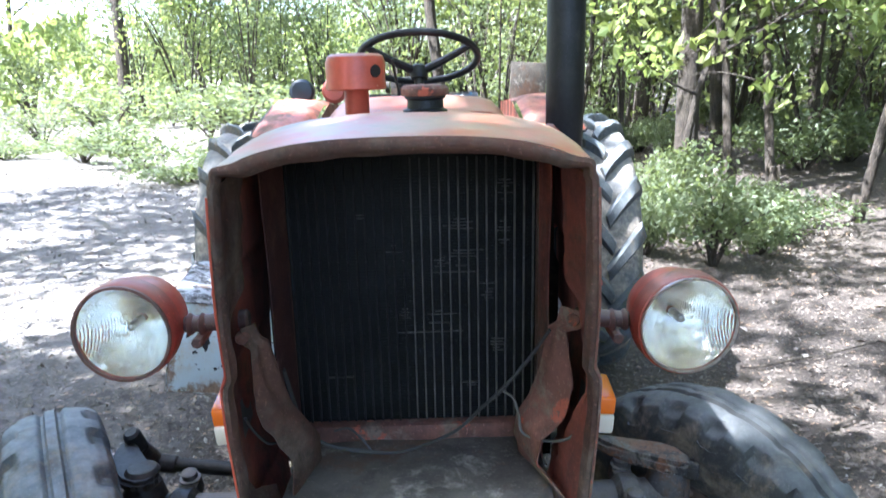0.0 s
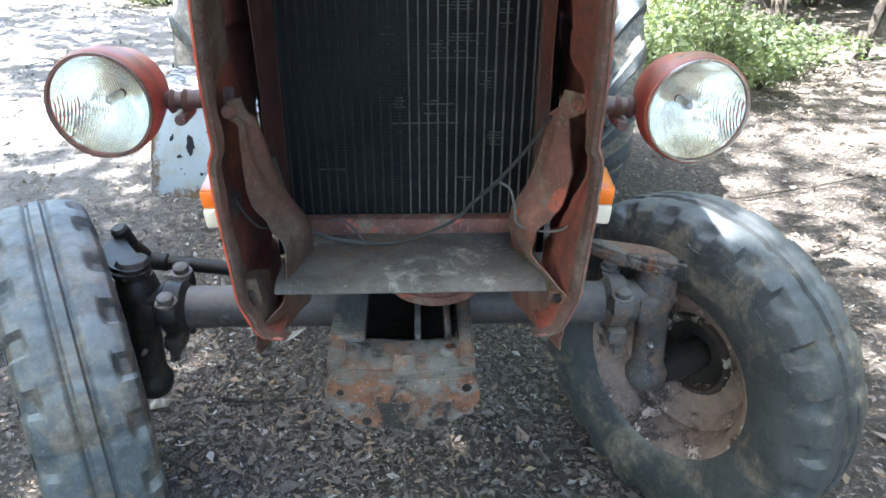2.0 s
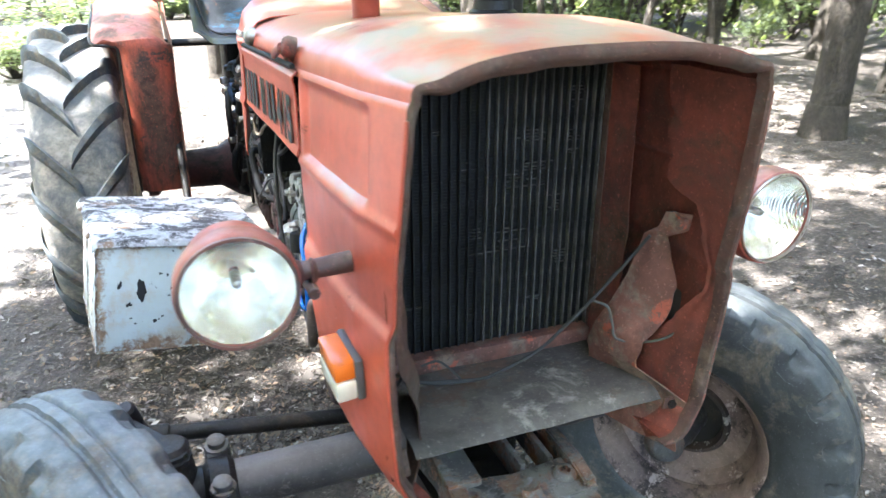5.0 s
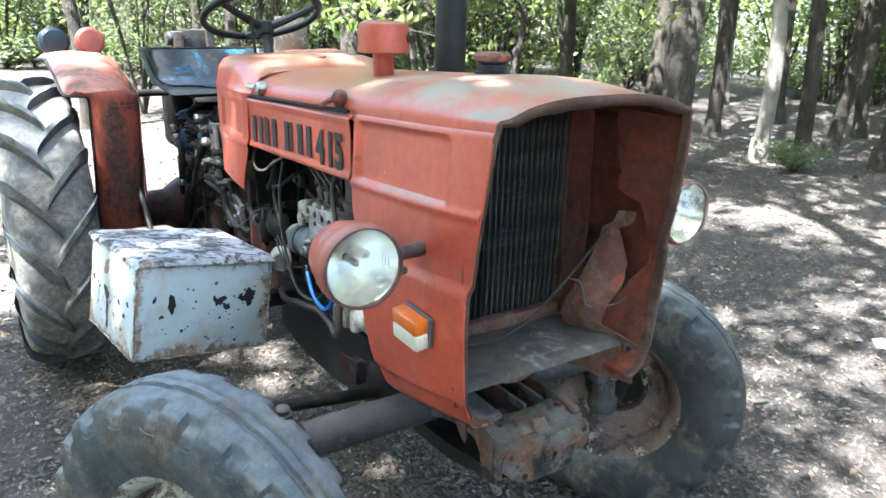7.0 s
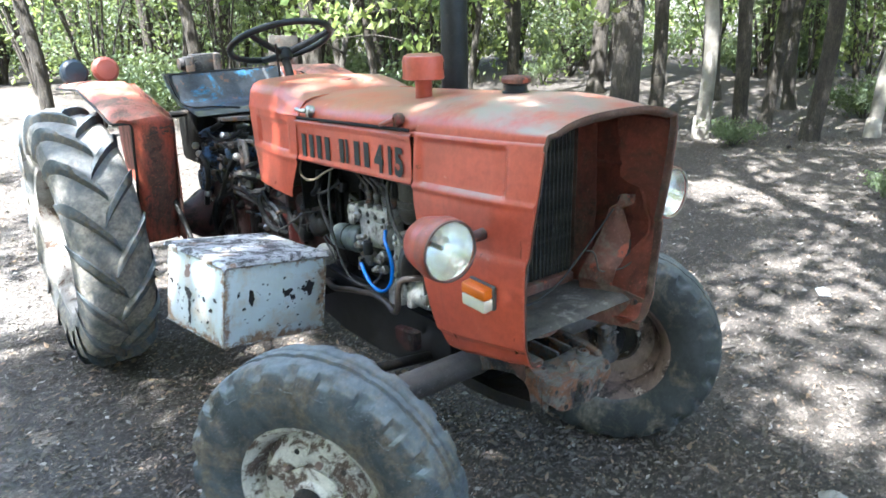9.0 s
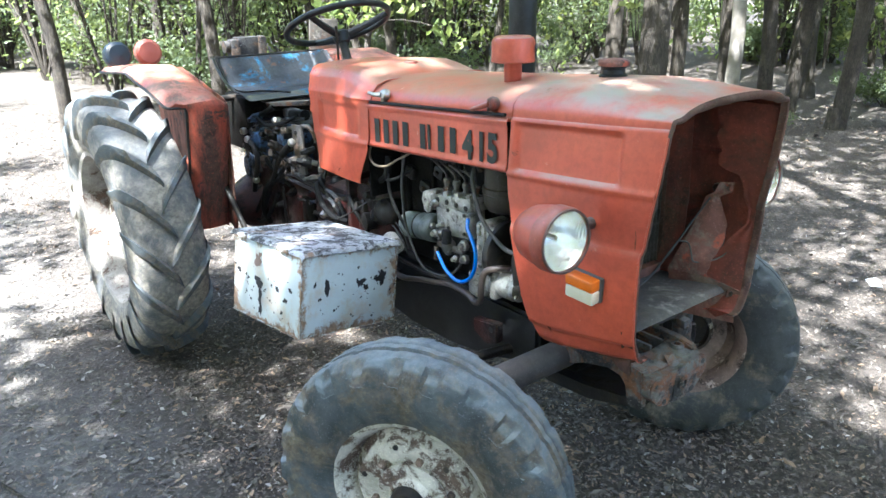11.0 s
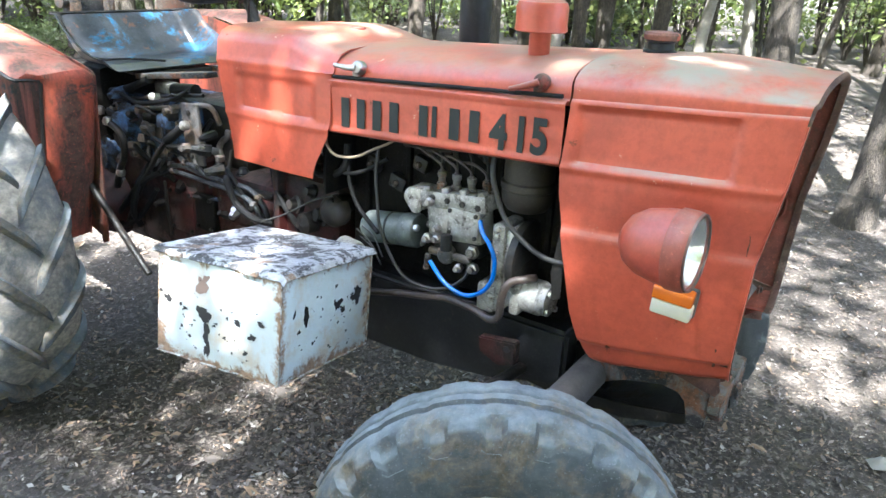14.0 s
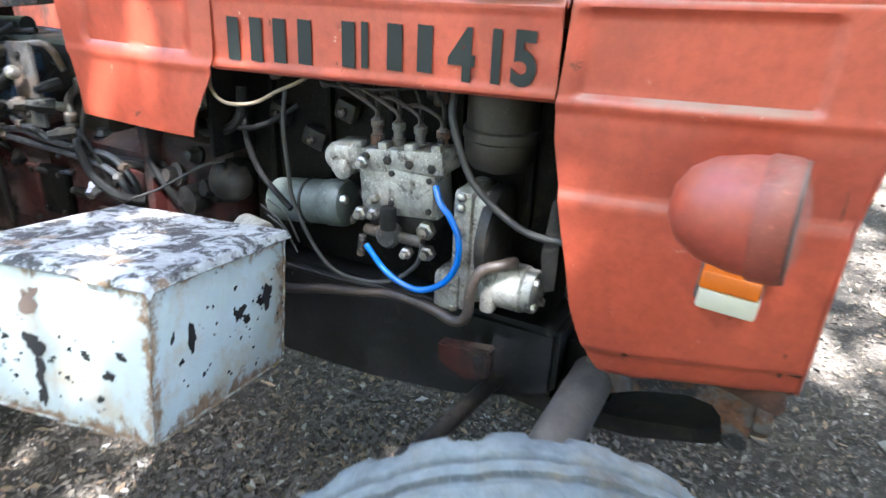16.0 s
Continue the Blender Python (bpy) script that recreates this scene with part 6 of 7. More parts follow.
add_grid(lid, lid_point, 40, 40, -0.004)
lid_ob = part("box_lid", lid, LID, toolbox, "flat lid with flaking dark paint")
lid_ob.matrix_local = back
for v in (0.09, 0.33):
    part("lid_hinge", add_box(bm_new(), in_box(-0.012, v, H - 0.002), (0.010, 0.055, 0.014), box_turn, 0.004), BOX_RUST, lid_ob)
for (a, b) in (((0, 0, 0.004), (0, 0, H - 0.004)), ((0, 0, 0.0), (W, 0, 0.0)), ((0, 0, 0.0), (0, D, 0.0)), ((0.0, 0.0, H - 0.012), (W, 0, H - 0.012)), ((W, 0, 0.01), (W, 0, H - 0.01))):
    bm = bm_new()
    pa, pb = in_box(*a), in_box(*b)
    add_tube(bm, [pa + (pb - pa) * t / 12 + Vector((0.0012 * math.sin(t * 2.1), 0, 0.0012 * math.cos(t * 3.3))) for t in range(13)], 0.0022, 8, 2)
    part("rusty_edge", bm, BOX_RUST, toolbox, "worn edge with brown rust").matrix_local = back
CHIP = plain("bare_black_patches", (0.018, 0.017, 0.02), 0.6)
BROWN_PATCH = plain("brown_rust_patches", (0.27, 0.185, 0.15), 0.8)


def chips(spots, face, mat):
    """Thin flakes laid on a side of the box: rows of (across, up, size)."""
    rr = random.Random(len(spots) + 3)
    for a, b, s, tall in spots:
        bm = bm_new()
        pts = []
        for k in range(26):
            q = 6.2832 * k / 26
            rad = s * max(0.2, 0.78 + 0.75 * noise.noise((1.4 * math.cos(q), 1.4 * math.sin(q), 40 * a + 9 * b)) + rr.uniform(-0.16, 0.16))
            du, dw = rad * math.cos(q), rad * tall * math.sin(q)
            pts.append((a + du, b + dw))
        vs = [bm.verts.new(in_box(u, -0.0015, w) if face == "front" else in_box(-0.0015, u, w)) for u, w in pts]
        bm.faces.new(vs)
        part("paint_chip", bm, mat, toolbox, smooth=False).matrix_local = back


chips([(0.10, 0.155, 0.017, 1.6), (0.235, 0.155, 0.020, 1.0), (0.255, 0.14, 0.015, 0.8), (0.325, 0.160, 0.022, 1.1), (0.30, 0.165, 0.012, 0.9), (0.07, 0.12, 0.008, 1.0), (0.13, 0.075, 0.008, 0.6), (0.28, 0.07, 0.006, 0.6), (0.20, 0.05, 0.006, 0.5), (0.05, 0.17, 0.007, 1.8)], "front", CHIP)
chips([(0.235, 0.130, 0.030, 0.9), (0.230, 0.085, 0.015, 2.2), (0.225, 0.040, 0.012, 2.0), (0.36, 0.150, 0.016, 1.0), (0.385, 0.165, 0.010, 0.7), (0.13, 0.135, 0.018, 0.5), (0.055, 0.145, 0.015, 0.6), (0.08, 0.105, 0.014, 0.8), (0.10, 0.06, 0.010, 0.8), (0.30, 0.135, 0.010, 0.5)], "side", CHIP)
chips([(0.24, 0.215, 0.025, 1.2)], "side", BROWN_PATCH)
rr = random.Random(8)
chips([(rr.gauss(0.23, 0.06), rr.gauss(0.09, 0.05), rr.uniform(0.002, 0.005), rr.uniform(0.4, 1.6)) for _ in range(22)], "side", CHIP)
chips([(rr.gauss(0.27, 0.07), rr.gauss(0.14, 0.03), rr.uniform(0.002, 0.005), rr.uniform(0.4, 1.6)) for _ in range(22)], "front", CHIP)
chips([(rr.uniform(0.03, 0.37), rr.uniform(0.02, 0.20), rr.uniform(0.002, 0.007), rr.uniform(0.4, 1.2)) for _ in range(14)], "side", CHIP)
chips([(rr.uniform(0.03, 0.37), rr.uniform(0.02, 0.22), rr.uniform(0.002, 0.006), rr.uniform(0.4, 1.3)) for _ in range(14)], "front", CHIP)
part("box_bracket", add_box(bm_new(), (-0.27, 1.15, 0.58), (0.22, 0.05, 0.05), bevel=0.006), IRON_OILY, toolbox).matrix_local = back

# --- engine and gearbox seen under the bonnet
# the block's near-black stands for the shade under the bonnet
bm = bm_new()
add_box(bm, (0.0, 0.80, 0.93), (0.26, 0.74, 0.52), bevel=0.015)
engine = part("engine_block", bm, IRON_BLACK, tractor, "oily engine block in a deep-shade black")
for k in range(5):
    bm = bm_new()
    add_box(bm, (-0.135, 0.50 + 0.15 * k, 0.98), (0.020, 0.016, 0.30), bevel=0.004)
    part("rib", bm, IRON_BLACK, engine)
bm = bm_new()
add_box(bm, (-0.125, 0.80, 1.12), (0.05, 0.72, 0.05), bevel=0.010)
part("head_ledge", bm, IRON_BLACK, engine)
part("sump", add_sheet(bm_new(), [(0.40, 0.515), (0.46, 0.485), (0.61, 0.449), (0.83, 0.420), (1.06, 0.415), (1.25, 0.43), (1.25, 0.66), (0.40, 0.66)], 0.34, Matrix(((0, 0, 1, -0.17), (1, 0, 0, 0), (0, 1, 0, 0), (0, 0, 0, 1))), 0.012), BLACK_PAINT, tractor, "smooth black engine sump")
bm = bm_new()
add_box(bm, (0.0, 1.32, 0.70), (0.34, 0.26, 0.40), bevel=0.04)
add_box(bm, (0.0, 1.62, 0.66), (0.30, 0.46, 0.34), bevel=0.05)
add_box(bm, (0.0, 1.44, 0.70), (0.40, 0.03, 0.44), bevel=0.012)
add_box(bm, (-0.155, 1.62, 0.68), (0.02, 0.30, 0.20), bevel=0.008)
gearbox = part("gearbox", bm, IRON_MAROON, tractor, "maroon gearbox casing under oil and dust")
bm = bm_new()
add_box(bm, (0.0, 2.16, 0.66), (0.36, 0.66, 0.40), bevel=0.05)
for side in (-1, 1):
    add_lathe(bm, (side * 0.17, 2.40, 0.602), (side, 0, 0), [(0.15, 0), (0.13, 0.05), (0.085, 0.12), (0.075, 0.36), (0.10, 0.38), (0.10, 0.42)], 28)
part("rear_axle", bm, IRON_MAROON, tractor, "dark maroon rear axle housing with trumpets")
bm = bm_new()
add_box(bm, (-0.02, 2.12, 0.93), (0.30, 0.42, 0.22), bevel=0.03)
add_box(bm, (-0.15, 2.05, 0.93), (0.06, 0.12, 0.16), bevel=0.02)
add_lathe(bm, (-0.16, 2.22, 0.94), (-1, -0.1, 0), [(0.075, 0), (0.075, 0.03), (0.05, 0.04), (0.045, 0.07), (0, 0.075)], 20)
add_box(bm, (-0.19, 1.98, 0.98), (0.05, 0.07, 0.05), bevel=0.012)
lift = part("hydraulic_lift", bm, BLUE_IRON, tractor, "blue-grey hydraulic lift housing under grime")
for y, z, rr in ((1.96, 1.02, 0.020), (2.02, 0.86, 0.028), (2.12, 1.00, 0.024), (2.18, 0.83, 0.022), (2.28, 0.98, 0.026)):
    part("lift_plug", add_lathe(bm_new(), (-0.165, y, z), (-1, 0, 0), [(rr, 0), (rr, 0.03), (rr * 0.6, 0.034), (rr * 0.55, 0.05), (0, 0.052)], 10), IRON_GREY, lift)
# steel lines along the gearbox
LINE_STEEL = surface("dark_oily_steel_line", (0.10, 0.105, 0.115), (0.045, 0.047, 0.052), 18, 0.3, metal=0.6, fine=90, depth=0.0005, stain=(0.02, 0.018, 0.016), stain_at=(0.5, 0.62), stain_scale=14)
for pts, mat in (([(-0.19, 1.99, 0.845), (-0.20, 1.967, 0.826), (-0.20, 1.889, 0.834), (-0.20, 1.807, 0.824), (-0.20, 1.696, 0.820), (-0.20, 1.574, 0.821), (-0.20, 1.518, 0.796), (-0.195, 1.491, 0.759), (-0.18, 1.495, 0.715)], LINE_STEEL),
                 ([(-0.18, 1.99, 0.80), (-0.20, 1.96, 0.806), (-0.20, 1.826, 0.802), (-0.20, 1.698, 0.798), (-0.20, 1.592, 0.788), (-0.20, 1.542, 0.767), (-0.19, 1.522, 0.731), (-0.17, 1.52, 0.70)], LINE_STEEL),
                 ([(-0.19, 1.93, 0.86), (-0.205, 1.88, 0.850), (-0.205, 1.82, 0.846), (-0.20, 1.79, 0.826)], LINE_STEEL)):
    line = part("hydraulic_line", add_tube(bm_new(), pts, 0.0085, 8, 8), mat, gearbox, "bent steel hydraulic line")
    for p in (pts[1], pts[-3]):
        part("line_nut", add_lathe(bm_new(), Vector(p) + Vector((0, 0.010, 0)), (0, -1, 0.1), [(0.011, 0), (0.013, 0.003), (0.013, 0.016), (0.010, 0.020)], 6), IRON_GREY, line)
for y, z, k in ((1.825, 0.792, 1.0), (1.703, 0.797, 0.85)):
    rings = [(0.042, 0), (0.042, 0.010), (0.035, 0.013), (0.038, 0.019), (0.031, 0.023), (0.034, 0.029), (0.027, 0.033), (0.029, 0.038), (0.020, 0.044), (0.016, 0.056), (0, 0.057)]
    part("rubber_boot", add_lathe(bm_new(), (-0.10, y, z), (0, 0, 1), [(a * k, b * k) for a, b in rings], 22), RUBBER_HOSE if k == 1 else BLACK_PAINT, gearbox, "ribbed black lever boot" if k == 1 else "black capped breather on the gearbox")
part("boot_flange", add_box(bm_new(), (-0.10, 1.64, 0.786), (0.13, 0.30, 0.020), Matrix.Rotation(radians(-4), 3, "X"), 0.005), IRON_OILY, gearbox, "flat oily top plate")
lever = part("gear_lever", add_tube(bm_new(), [(-0.10, 1.824, 0.84), (-0.10, 1.819, 0.867), (-0.10, 1.821, 0.897), (-0.10, 1.80, 0.925), (-0.10, 1.777, 0.940), (-0.10, 1.768, 0.965)], 0.011, 10, 6), STEEL, tractor, "bent bright gear lever")
part("lever_collar", add_lathe(bm_new(), (-0.10, 1.822, 0.846), (0, 0, 1), [(0.016, 0), (0.018, 0.004), (0.018, 0.020), (0.013, 0.026)], 14), IRON_GREY, lever)
lever = part("hand_lever", add_tube(bm_new(), [(-0.22, 2.245, 0.552), (-0.22, 2.185, 0.640), (-0.225, 2.110, 0.735), (-0.225, 2.020, 0.848), (-0.225, 1.940, 0.925), (-0.23, 1.845, 0.985)], 0.010, 8, 6), IRON_OILY, tractor, "black hand lever with a rubber grip")
part("grip", add_rod(bm_new(), (-0.2255, 1.945, 0.920), (-0.23, 1.838, 0.990), 0.0165, 0.0145, 12, 0.4), RUBBER_HOSE, lever, "black rubber grip")
part("lever_knob", add_lathe(bm_new(), (-0.23, 1.842, 0.985), (0, -0.8, 0.6), [(0.0, 0), (0.015, 0.004), (0.019, 0.014), (0.015, 0.024), (0, 0.028)], 14), STEEL, lever, "bright worn knob")
part("step_post", add_box(bm_new(), (-0.19, 1.842, 0.955), (0.014, 0.088, 0.215), Matrix.Rotation(radians(-4), 3, "X"), 0.004), IRON_GREY, tractor, "flat grey upright bar")
for z in (0.88, 0.90, 1.03):
    part("post_bolt", add_lathe(bm_new(), (-0.197, 1.848, z), (-1, 0, 0), [(0.010, 0), (0.010, 0.007), (0.005, 0.010), (0, 0.010)], 6), IRON_OILY, tractor)
for x in (-0.16, 0.15):
    part("seat_frame", add_box(bm_new(), (x, 1.955, 1.140), (0.05, 0.40, 0.020), Matrix.Rotation(radians(-7), 3, "X"), 0.004), CAST_RUST, tractor, "rust-brown flat-bar frame under the seat")
for pts, rr, mat, name, words in (([(-0.18, 2.369, 0.973), (-0.18, 2.22, 0.99), (-0.18, 2.079, 1.009), (-0.18, 1.93, 1.036), (-0.18, 1.787, 1.062), (-0.175, 1.745, 1.048), (-0.16, 1.735, 1.00)], 0.009, IRON_GREY, "control_rod", "dull steel control rod"),
                            ([(-0.17, 2.40, 0.995), (-0.17, 2.10, 1.045), (-0.17, 2.018, 1.061), (-0.17, 1.90, 1.078), (-0.17, 1.799, 1.091)], 0.007, IRON_OILY, "control_rod", "oily control rod"),
                            ([(-0.18, 2.40, 1.02), (-0.18, 2.336, 1.036), (-0.18, 2.215, 1.063), (-0.18, 2.079, 1.112)], 0.014, RUBBER_HOSE, "return_hose", "black return hose"),
                            ([(-0.12, 2.02, 1.077), (-0.12, 1.90, 1.088)], 0.024, BLACK_PAINT, "lift_cylinder", "black cylinder below the seat")):
    part(name, add_tube(bm_new(), pts, rr, 10, 7), mat, tractor, words)
part("cylinder_head", add_box(bm_new(), (-0.07, 2.13, 1.065), (0.06, 0.080, 0.045), bevel=0.010), ALUMINIUM, tractor, "pale metal block below the seat")
brace = part("brace_rod", add_rod(bm_new(), (-0.45, 2.115, 0.828), (-0.45, 1.79, 0.530), 0.012, 0.012, 10), IRON_OILY, tractor, "dark worn diagonal brace rod")
part("brace_end", add_rod(bm_new(), (-0.45, 2.135, 0.842), (-0.45, 2.090, 0.805), 0.017, 0.015, 10), IRON_OILY, brace)
# hoses round the gearbox
for pts, rr, mat in (([(-0.20, 1.66, 0.84), (-0.23, 1.634, 0.846), (-0.235, 1.615, 0.814), (-0.23, 1.597, 0.77), (-0.23, 1.547, 0.744), (-0.22, 1.505, 0.729), (-0.19, 1.47, 0.72)], 0.0115, RUBBER_HOSE),
                     ([(-0.19, 2.00, 0.80), (-0.22, 2.035, 0.782), (-0.23, 2.126, 0.728), (-0.23, 2.217, 0.648), (-0.225, 2.300, 0.560), (-0.22, 2.26, 0.532), (-0.22, 2.149, 0.602), (-0.21, 2.054, 0.719)], 0.010, RUBBER_HOSE),
                     ([(-0.18, 2.12, 0.80), (-0.24, 2.13, 0.72), (-0.24, 2.17, 0.62), (-0.20, 2.20, 0.54)], 0.013, RUBBER_HOSE),
                     ([(-0.21, 2.002, 0.76), (-0.21, 2.0, 0.66), (-0.205, 1.995, 0.55)], 0.006, IRON_OILY),
                     ([(-0.15, 1.72, 0.83), (-0.20, 1.66, 0.86), (-0.20, 1.60, 0.80), (-0.18, 1.58, 0.72)], 0.008, RUBBER_HOSE),
                     ([(-0.19, 1.26, 0.95), (-0.22, 1.222, 0.942), (-0.22, 1.161, 0.954), (-0.22, 1.119, 0.989), (-0.21, 1.118, 1.05)], 0.011, RUBBER_HOSE),
                     ([(-0.20, 1.52, 0.71), (-0.24, 1.449, 0.746), (-0.245, 1.35, 0.792), (-0.235, 1.23, 0.863), (-0.21, 1.18, 0.88)], 0.0030, WIRE_GREY),
                     ([(-0.15, 1.50, 0.90), (-0.19, 1.44, 0.84), (-0.20, 1.38, 0.78), (-0.17, 1.34, 0.70)], 0.010, RUBBER_HOSE),
                     ([(-0.18, 1.86, 1.10), (-0.20, 1.95, 1.06), (-0.21, 2.10, 1.03), (-0.20, 2.25, 1.05)], 0.008, RUBBER_HOSE)):
    part("hose", add_tube(bm_new(), pts, rr, 9, 7), mat, tractor)
bm = bm_new()
add_box(bm, (-0.13, 1.27, 0.80), (0.08, 0.12, 0.12), bevel=0.02)
add_lathe(bm, (-0.16, 1.20, 0.82), (-1, 0, 0), [(0.05, 0), (0.05, 0.03), (0.035, 0.05), (0.02, 0.055), (0, 0.056)], 18)
add_lathe(bm, (-0.17, 1.30, 0.76), (-1, 0.2, 0), [(0.035, 0), (0.035, 0.04), (0, 0.05)], 14)
part("starter", bm, IRON_OILY, engine, "grimy starter housing")

# oily clutter under the seat and above the gearbox
r = random.Random(21)
bm = bm_new()
add_box(bm, (0.04, 1.86, 0.92), (0.26, 0.34, 0.26), bevel=0.03)
add_box(bm, (-0.05, 2.20, 1.00), (0.20, 0.50, 0.10), bevel=0.03)
part("valve_housing", bm, IRON_OILY, tractor, "oil-black control valve housing below the seat")
for k in range(22):
    a = Vector((r.uniform(-0.19, -0.10), r.uniform(1.70, 2.40), r.uniform(0.85, 1.06)))
    b = a + Vector((r.uniform(-0.05, 0.02), r.uniform(-0.25, 0.25), r.uniform(-0.14, 0.05)))
    mid = (a + b) / 2 + Vector((-0.03, 0, r.uniform(-0.05, 0.05)))
    part("hose", add_tube(bm_new(), [a, mid, b], r.choice((0.004, 0.005, 0.007, 0.010)), 7, 6), r.choice((RUBBER_HOSE, IRON_OILY, IRON_OILY, IRON_BLACK, WIRE_GREY)), tractor)
for k in range(34):
    low = k % 3 == 0
    p = Vector((-0.165 - 0.04 * r.random(), r.uniform(1.50, 2.35) if low else r.uniform(1.75, 2.40), r.uniform(0.62, 0.80) if low else r.uniform(0.80, 1.05)))
    rr = r.uniform(0.008, 0.024)
    fit_mesh = add_lathe(bm_new(), p, (-1, r.uniform(-0.8, 0.8), r.uniform(-0.6, 0.6)), [(rr, -0.03), (rr, 0.012), (rr * 0.75, 0.018), (rr * 0.6, 0.036), (0, 0.038)], r.choice((6, 6, 12)))
    part("fitting", fit_mesh, r.choice((IRON_OILY, IRON_OILY, IRON_GREY, STEEL, BLUE_IRON, IRON_BLACK)), tractor)
for k in range(14):
    p = Vector((-0.16 - 0.03 * r.random(), r.uniform(1.85, 2.40), r.uniform(0.84, 1.03)))
    part("valve_block", add_box(bm_new(), p, (r.uniform(0.02, 0.05), r.uniform(0.03, 0.10), r.uniform(0.012, 0.06)), Matrix.Rotation(r.uniform(-0.5, 0.5), 3, "X"), 0.004), r.choice((IRON_OILY, IRON_OILY, IRON_GREY, IRON_BLACK, BLUE_IRON)), tractor)
# bolted covers on the gearbox side
for y, z, sy, sz, mat in ((1.955, 0.650, 0.140, 0.170, IRON_MAROON), (1.825, 0.670, 0.105, 0.140, IRON_BLACK), (1.650, 0.720, 0.190, 0.085, IRON_MAROON), (1.61, 0.615, 0.12, 0.09, IRON_MAROON)):
    plate = part("casing_cover", add_box(bm_new(), (-0.172, y, z), (0.026, sy, sz), bevel=0.010), mat, gearbox, "oil-black bolted cover" if mat is IRON_BLACK else "dark red bolted cover")
    for a, b in ((-1, -1), (1, -1), (-1, 1), (1, 1)):
        part("cover_bolt", add_lathe(bm_new(), (-0.185, y + a * (sy / 2 - 0.016), z + b * (sz / 2 - 0.016)), (-1, 0, 0), [(0.008, 0), (0.008, 0.007), (0, 0.008)], 6), IRON_OILY, plate)
part("valve_drum", add_lathe(bm_new(), (-0.15, 2.375, 0.79), (-1, 0.15, 0), [(0.085, 0), (0.088, 0.03), (0.080, 0.05), (0.055, 0.055), (0.050, 0.065), (0.0, 0.068)], 28), BLUE_IRON, lift, "round blue drum cover")
part("valve_drum", add_box(bm_new(), (-0.165, 2.13, 0.865), (0.04, 0.17, 0.105), Matrix.Rotation(radians(-5), 3, "X"), 0.016), BLUE_IRON, lift, "blue cast valve body")
part("maker_plate", add_box(bm_new(), (-0.187, 2.155, 0.891), (0.003, 0.042, 0.030), Matrix.Rotation(radians(-5), 3, "X"), 0), STEEL, lift, "small pale metal plate")
part("crank_arm", add_tube(bm_new(), [(-0.235, 2.272, 0.938), (-0.24, 2.218, 0.924), (-0.245, 2.178, 0.891), (-0.245, 2.181, 0.827), (-0.24, 2.233, 0.759), (-0.235, 2.267, 0.692)], 0.013, 10, 6), IRON_OILY, lift, "curved oily crank arm")
for y, z in ((2.312, 0.978), (2.271, 0.944), (2.225, 0.755)):
    part("lever_ball", add_lathe(bm_new(), (-0.24, y, z - 0.018), (0, 0, 1), [(0.0, 0), (0.014, 0.005), (0.018, 0.018), (0.014, 0.031), (0, 0.036)], 14), STEEL, lift, "bright worn ball end")
PIPE_GRIME = surface("brown_grime_on_iron", (0.055, 0.042, 0.036), (0.024, 0.019, 0.017), 14, 0.6, fine=70, depth=0.002)
# grimy clutch and starter parts before the gearbox
for y, z, rr in ((1.367, 0.80, 0.030), (1.30, 0.86, 0.022), (1.25, 0.79, 0.036), (1.19, 0.845, 0.026), (1.33, 0.74, 0.02), (1.42, 0.80, 0.024)):
    part("clutch_fitting", add_lathe(bm_new(), (-0.165, y, z), (-1, r.uniform(-0.4, 0.4), 0.2), [(rr, -0.04), (rr, 0.014), (rr * 0.7, 0.020), (rr * 0.55, 0.04), (0, 0.042)], 10), r.choice((IRON_OILY, IRON_BLACK, PIPE_GRIME)), engine)
# injector row on the block's upper side
for k in range(5):
    y = 0.56 + 0.13 * k
    part("injector", add_lathe(bm_new(), (-0.15, y, 1.085), (-0.5, 0, 1), [(0.016, -0.02), (0.016, 0.012), (0.011, 0.016), (0.010, 0.040), (0.006, 0.046), (0, 0.047)], 8), IRON_GREY, engine)
    part("leak_pipe", add_tube(bm_new(), [(-0.165, y, 1.12), (-0.19, y + 0.03, 1.125 - 0.02 * (k % 2)), (-0.185, y + 0.09, 1.10), (-0.165, y + 0.13, 1.12)], 0.0035, 6, 6), WIRE_TAN if k == 3 else IRON_OILY, engine)

# --- fuel side: filter, injection pump, timing cover, gear pump
canister = part("filter_canister", add_lathe(bm_new(), (-0.165, 1.075, 0.800), (-0.06, -1, 0.17), [(0.038, 0), (0.047, 0.012), (0.048, 0.03), (0.048, 0.145), (0.046, 0.15)], 32), GREY_PAINT, tractor, "grey-green filter canister")
part("canister_end", add_lathe(bm_new(), (-0.174, 0.927, 0.8252), (-0.06, -1, 0.17), [(0.049, 0), (0.050, 0.004), (0.050, 0.040), (0.046, 0.052), (0.036, 0.056), (0, 0.058)], 32), GREY_PAINT, canister, "dented grey end cap")
for a in (0.4, 2.6, 4.6):
    part("end_bolt", add_lathe(bm_new(), (-0.177 + 0.034 * math.cos(a), 0.874, 0.834 + 0.034 * math.sin(a)), (-0.06, -1, 0.17), [(0.010, 0), (0.010, 0.010), (0.006, 0.013), (0, 0.013)], 6), STEEL, canister)
part("canister_strap", add_lathe(bm_new(), (-0.171, 0.975, 0.817), (-0.06, -1, 0.17), [(0.0485, 0), (0.0505, 0), (0.0505, 0.006), (0.0485, 0.006)], 32, True), IRON_OILY, canister)
PUMP_TILT = Matrix.Rotation(radians(-6.4), 3, "X")
bm = bm_new()
add_box(bm, (-0.198, 0.730, 0.905), (0.070, 0.168, 0.100), PUMP_TILT, 0.006)
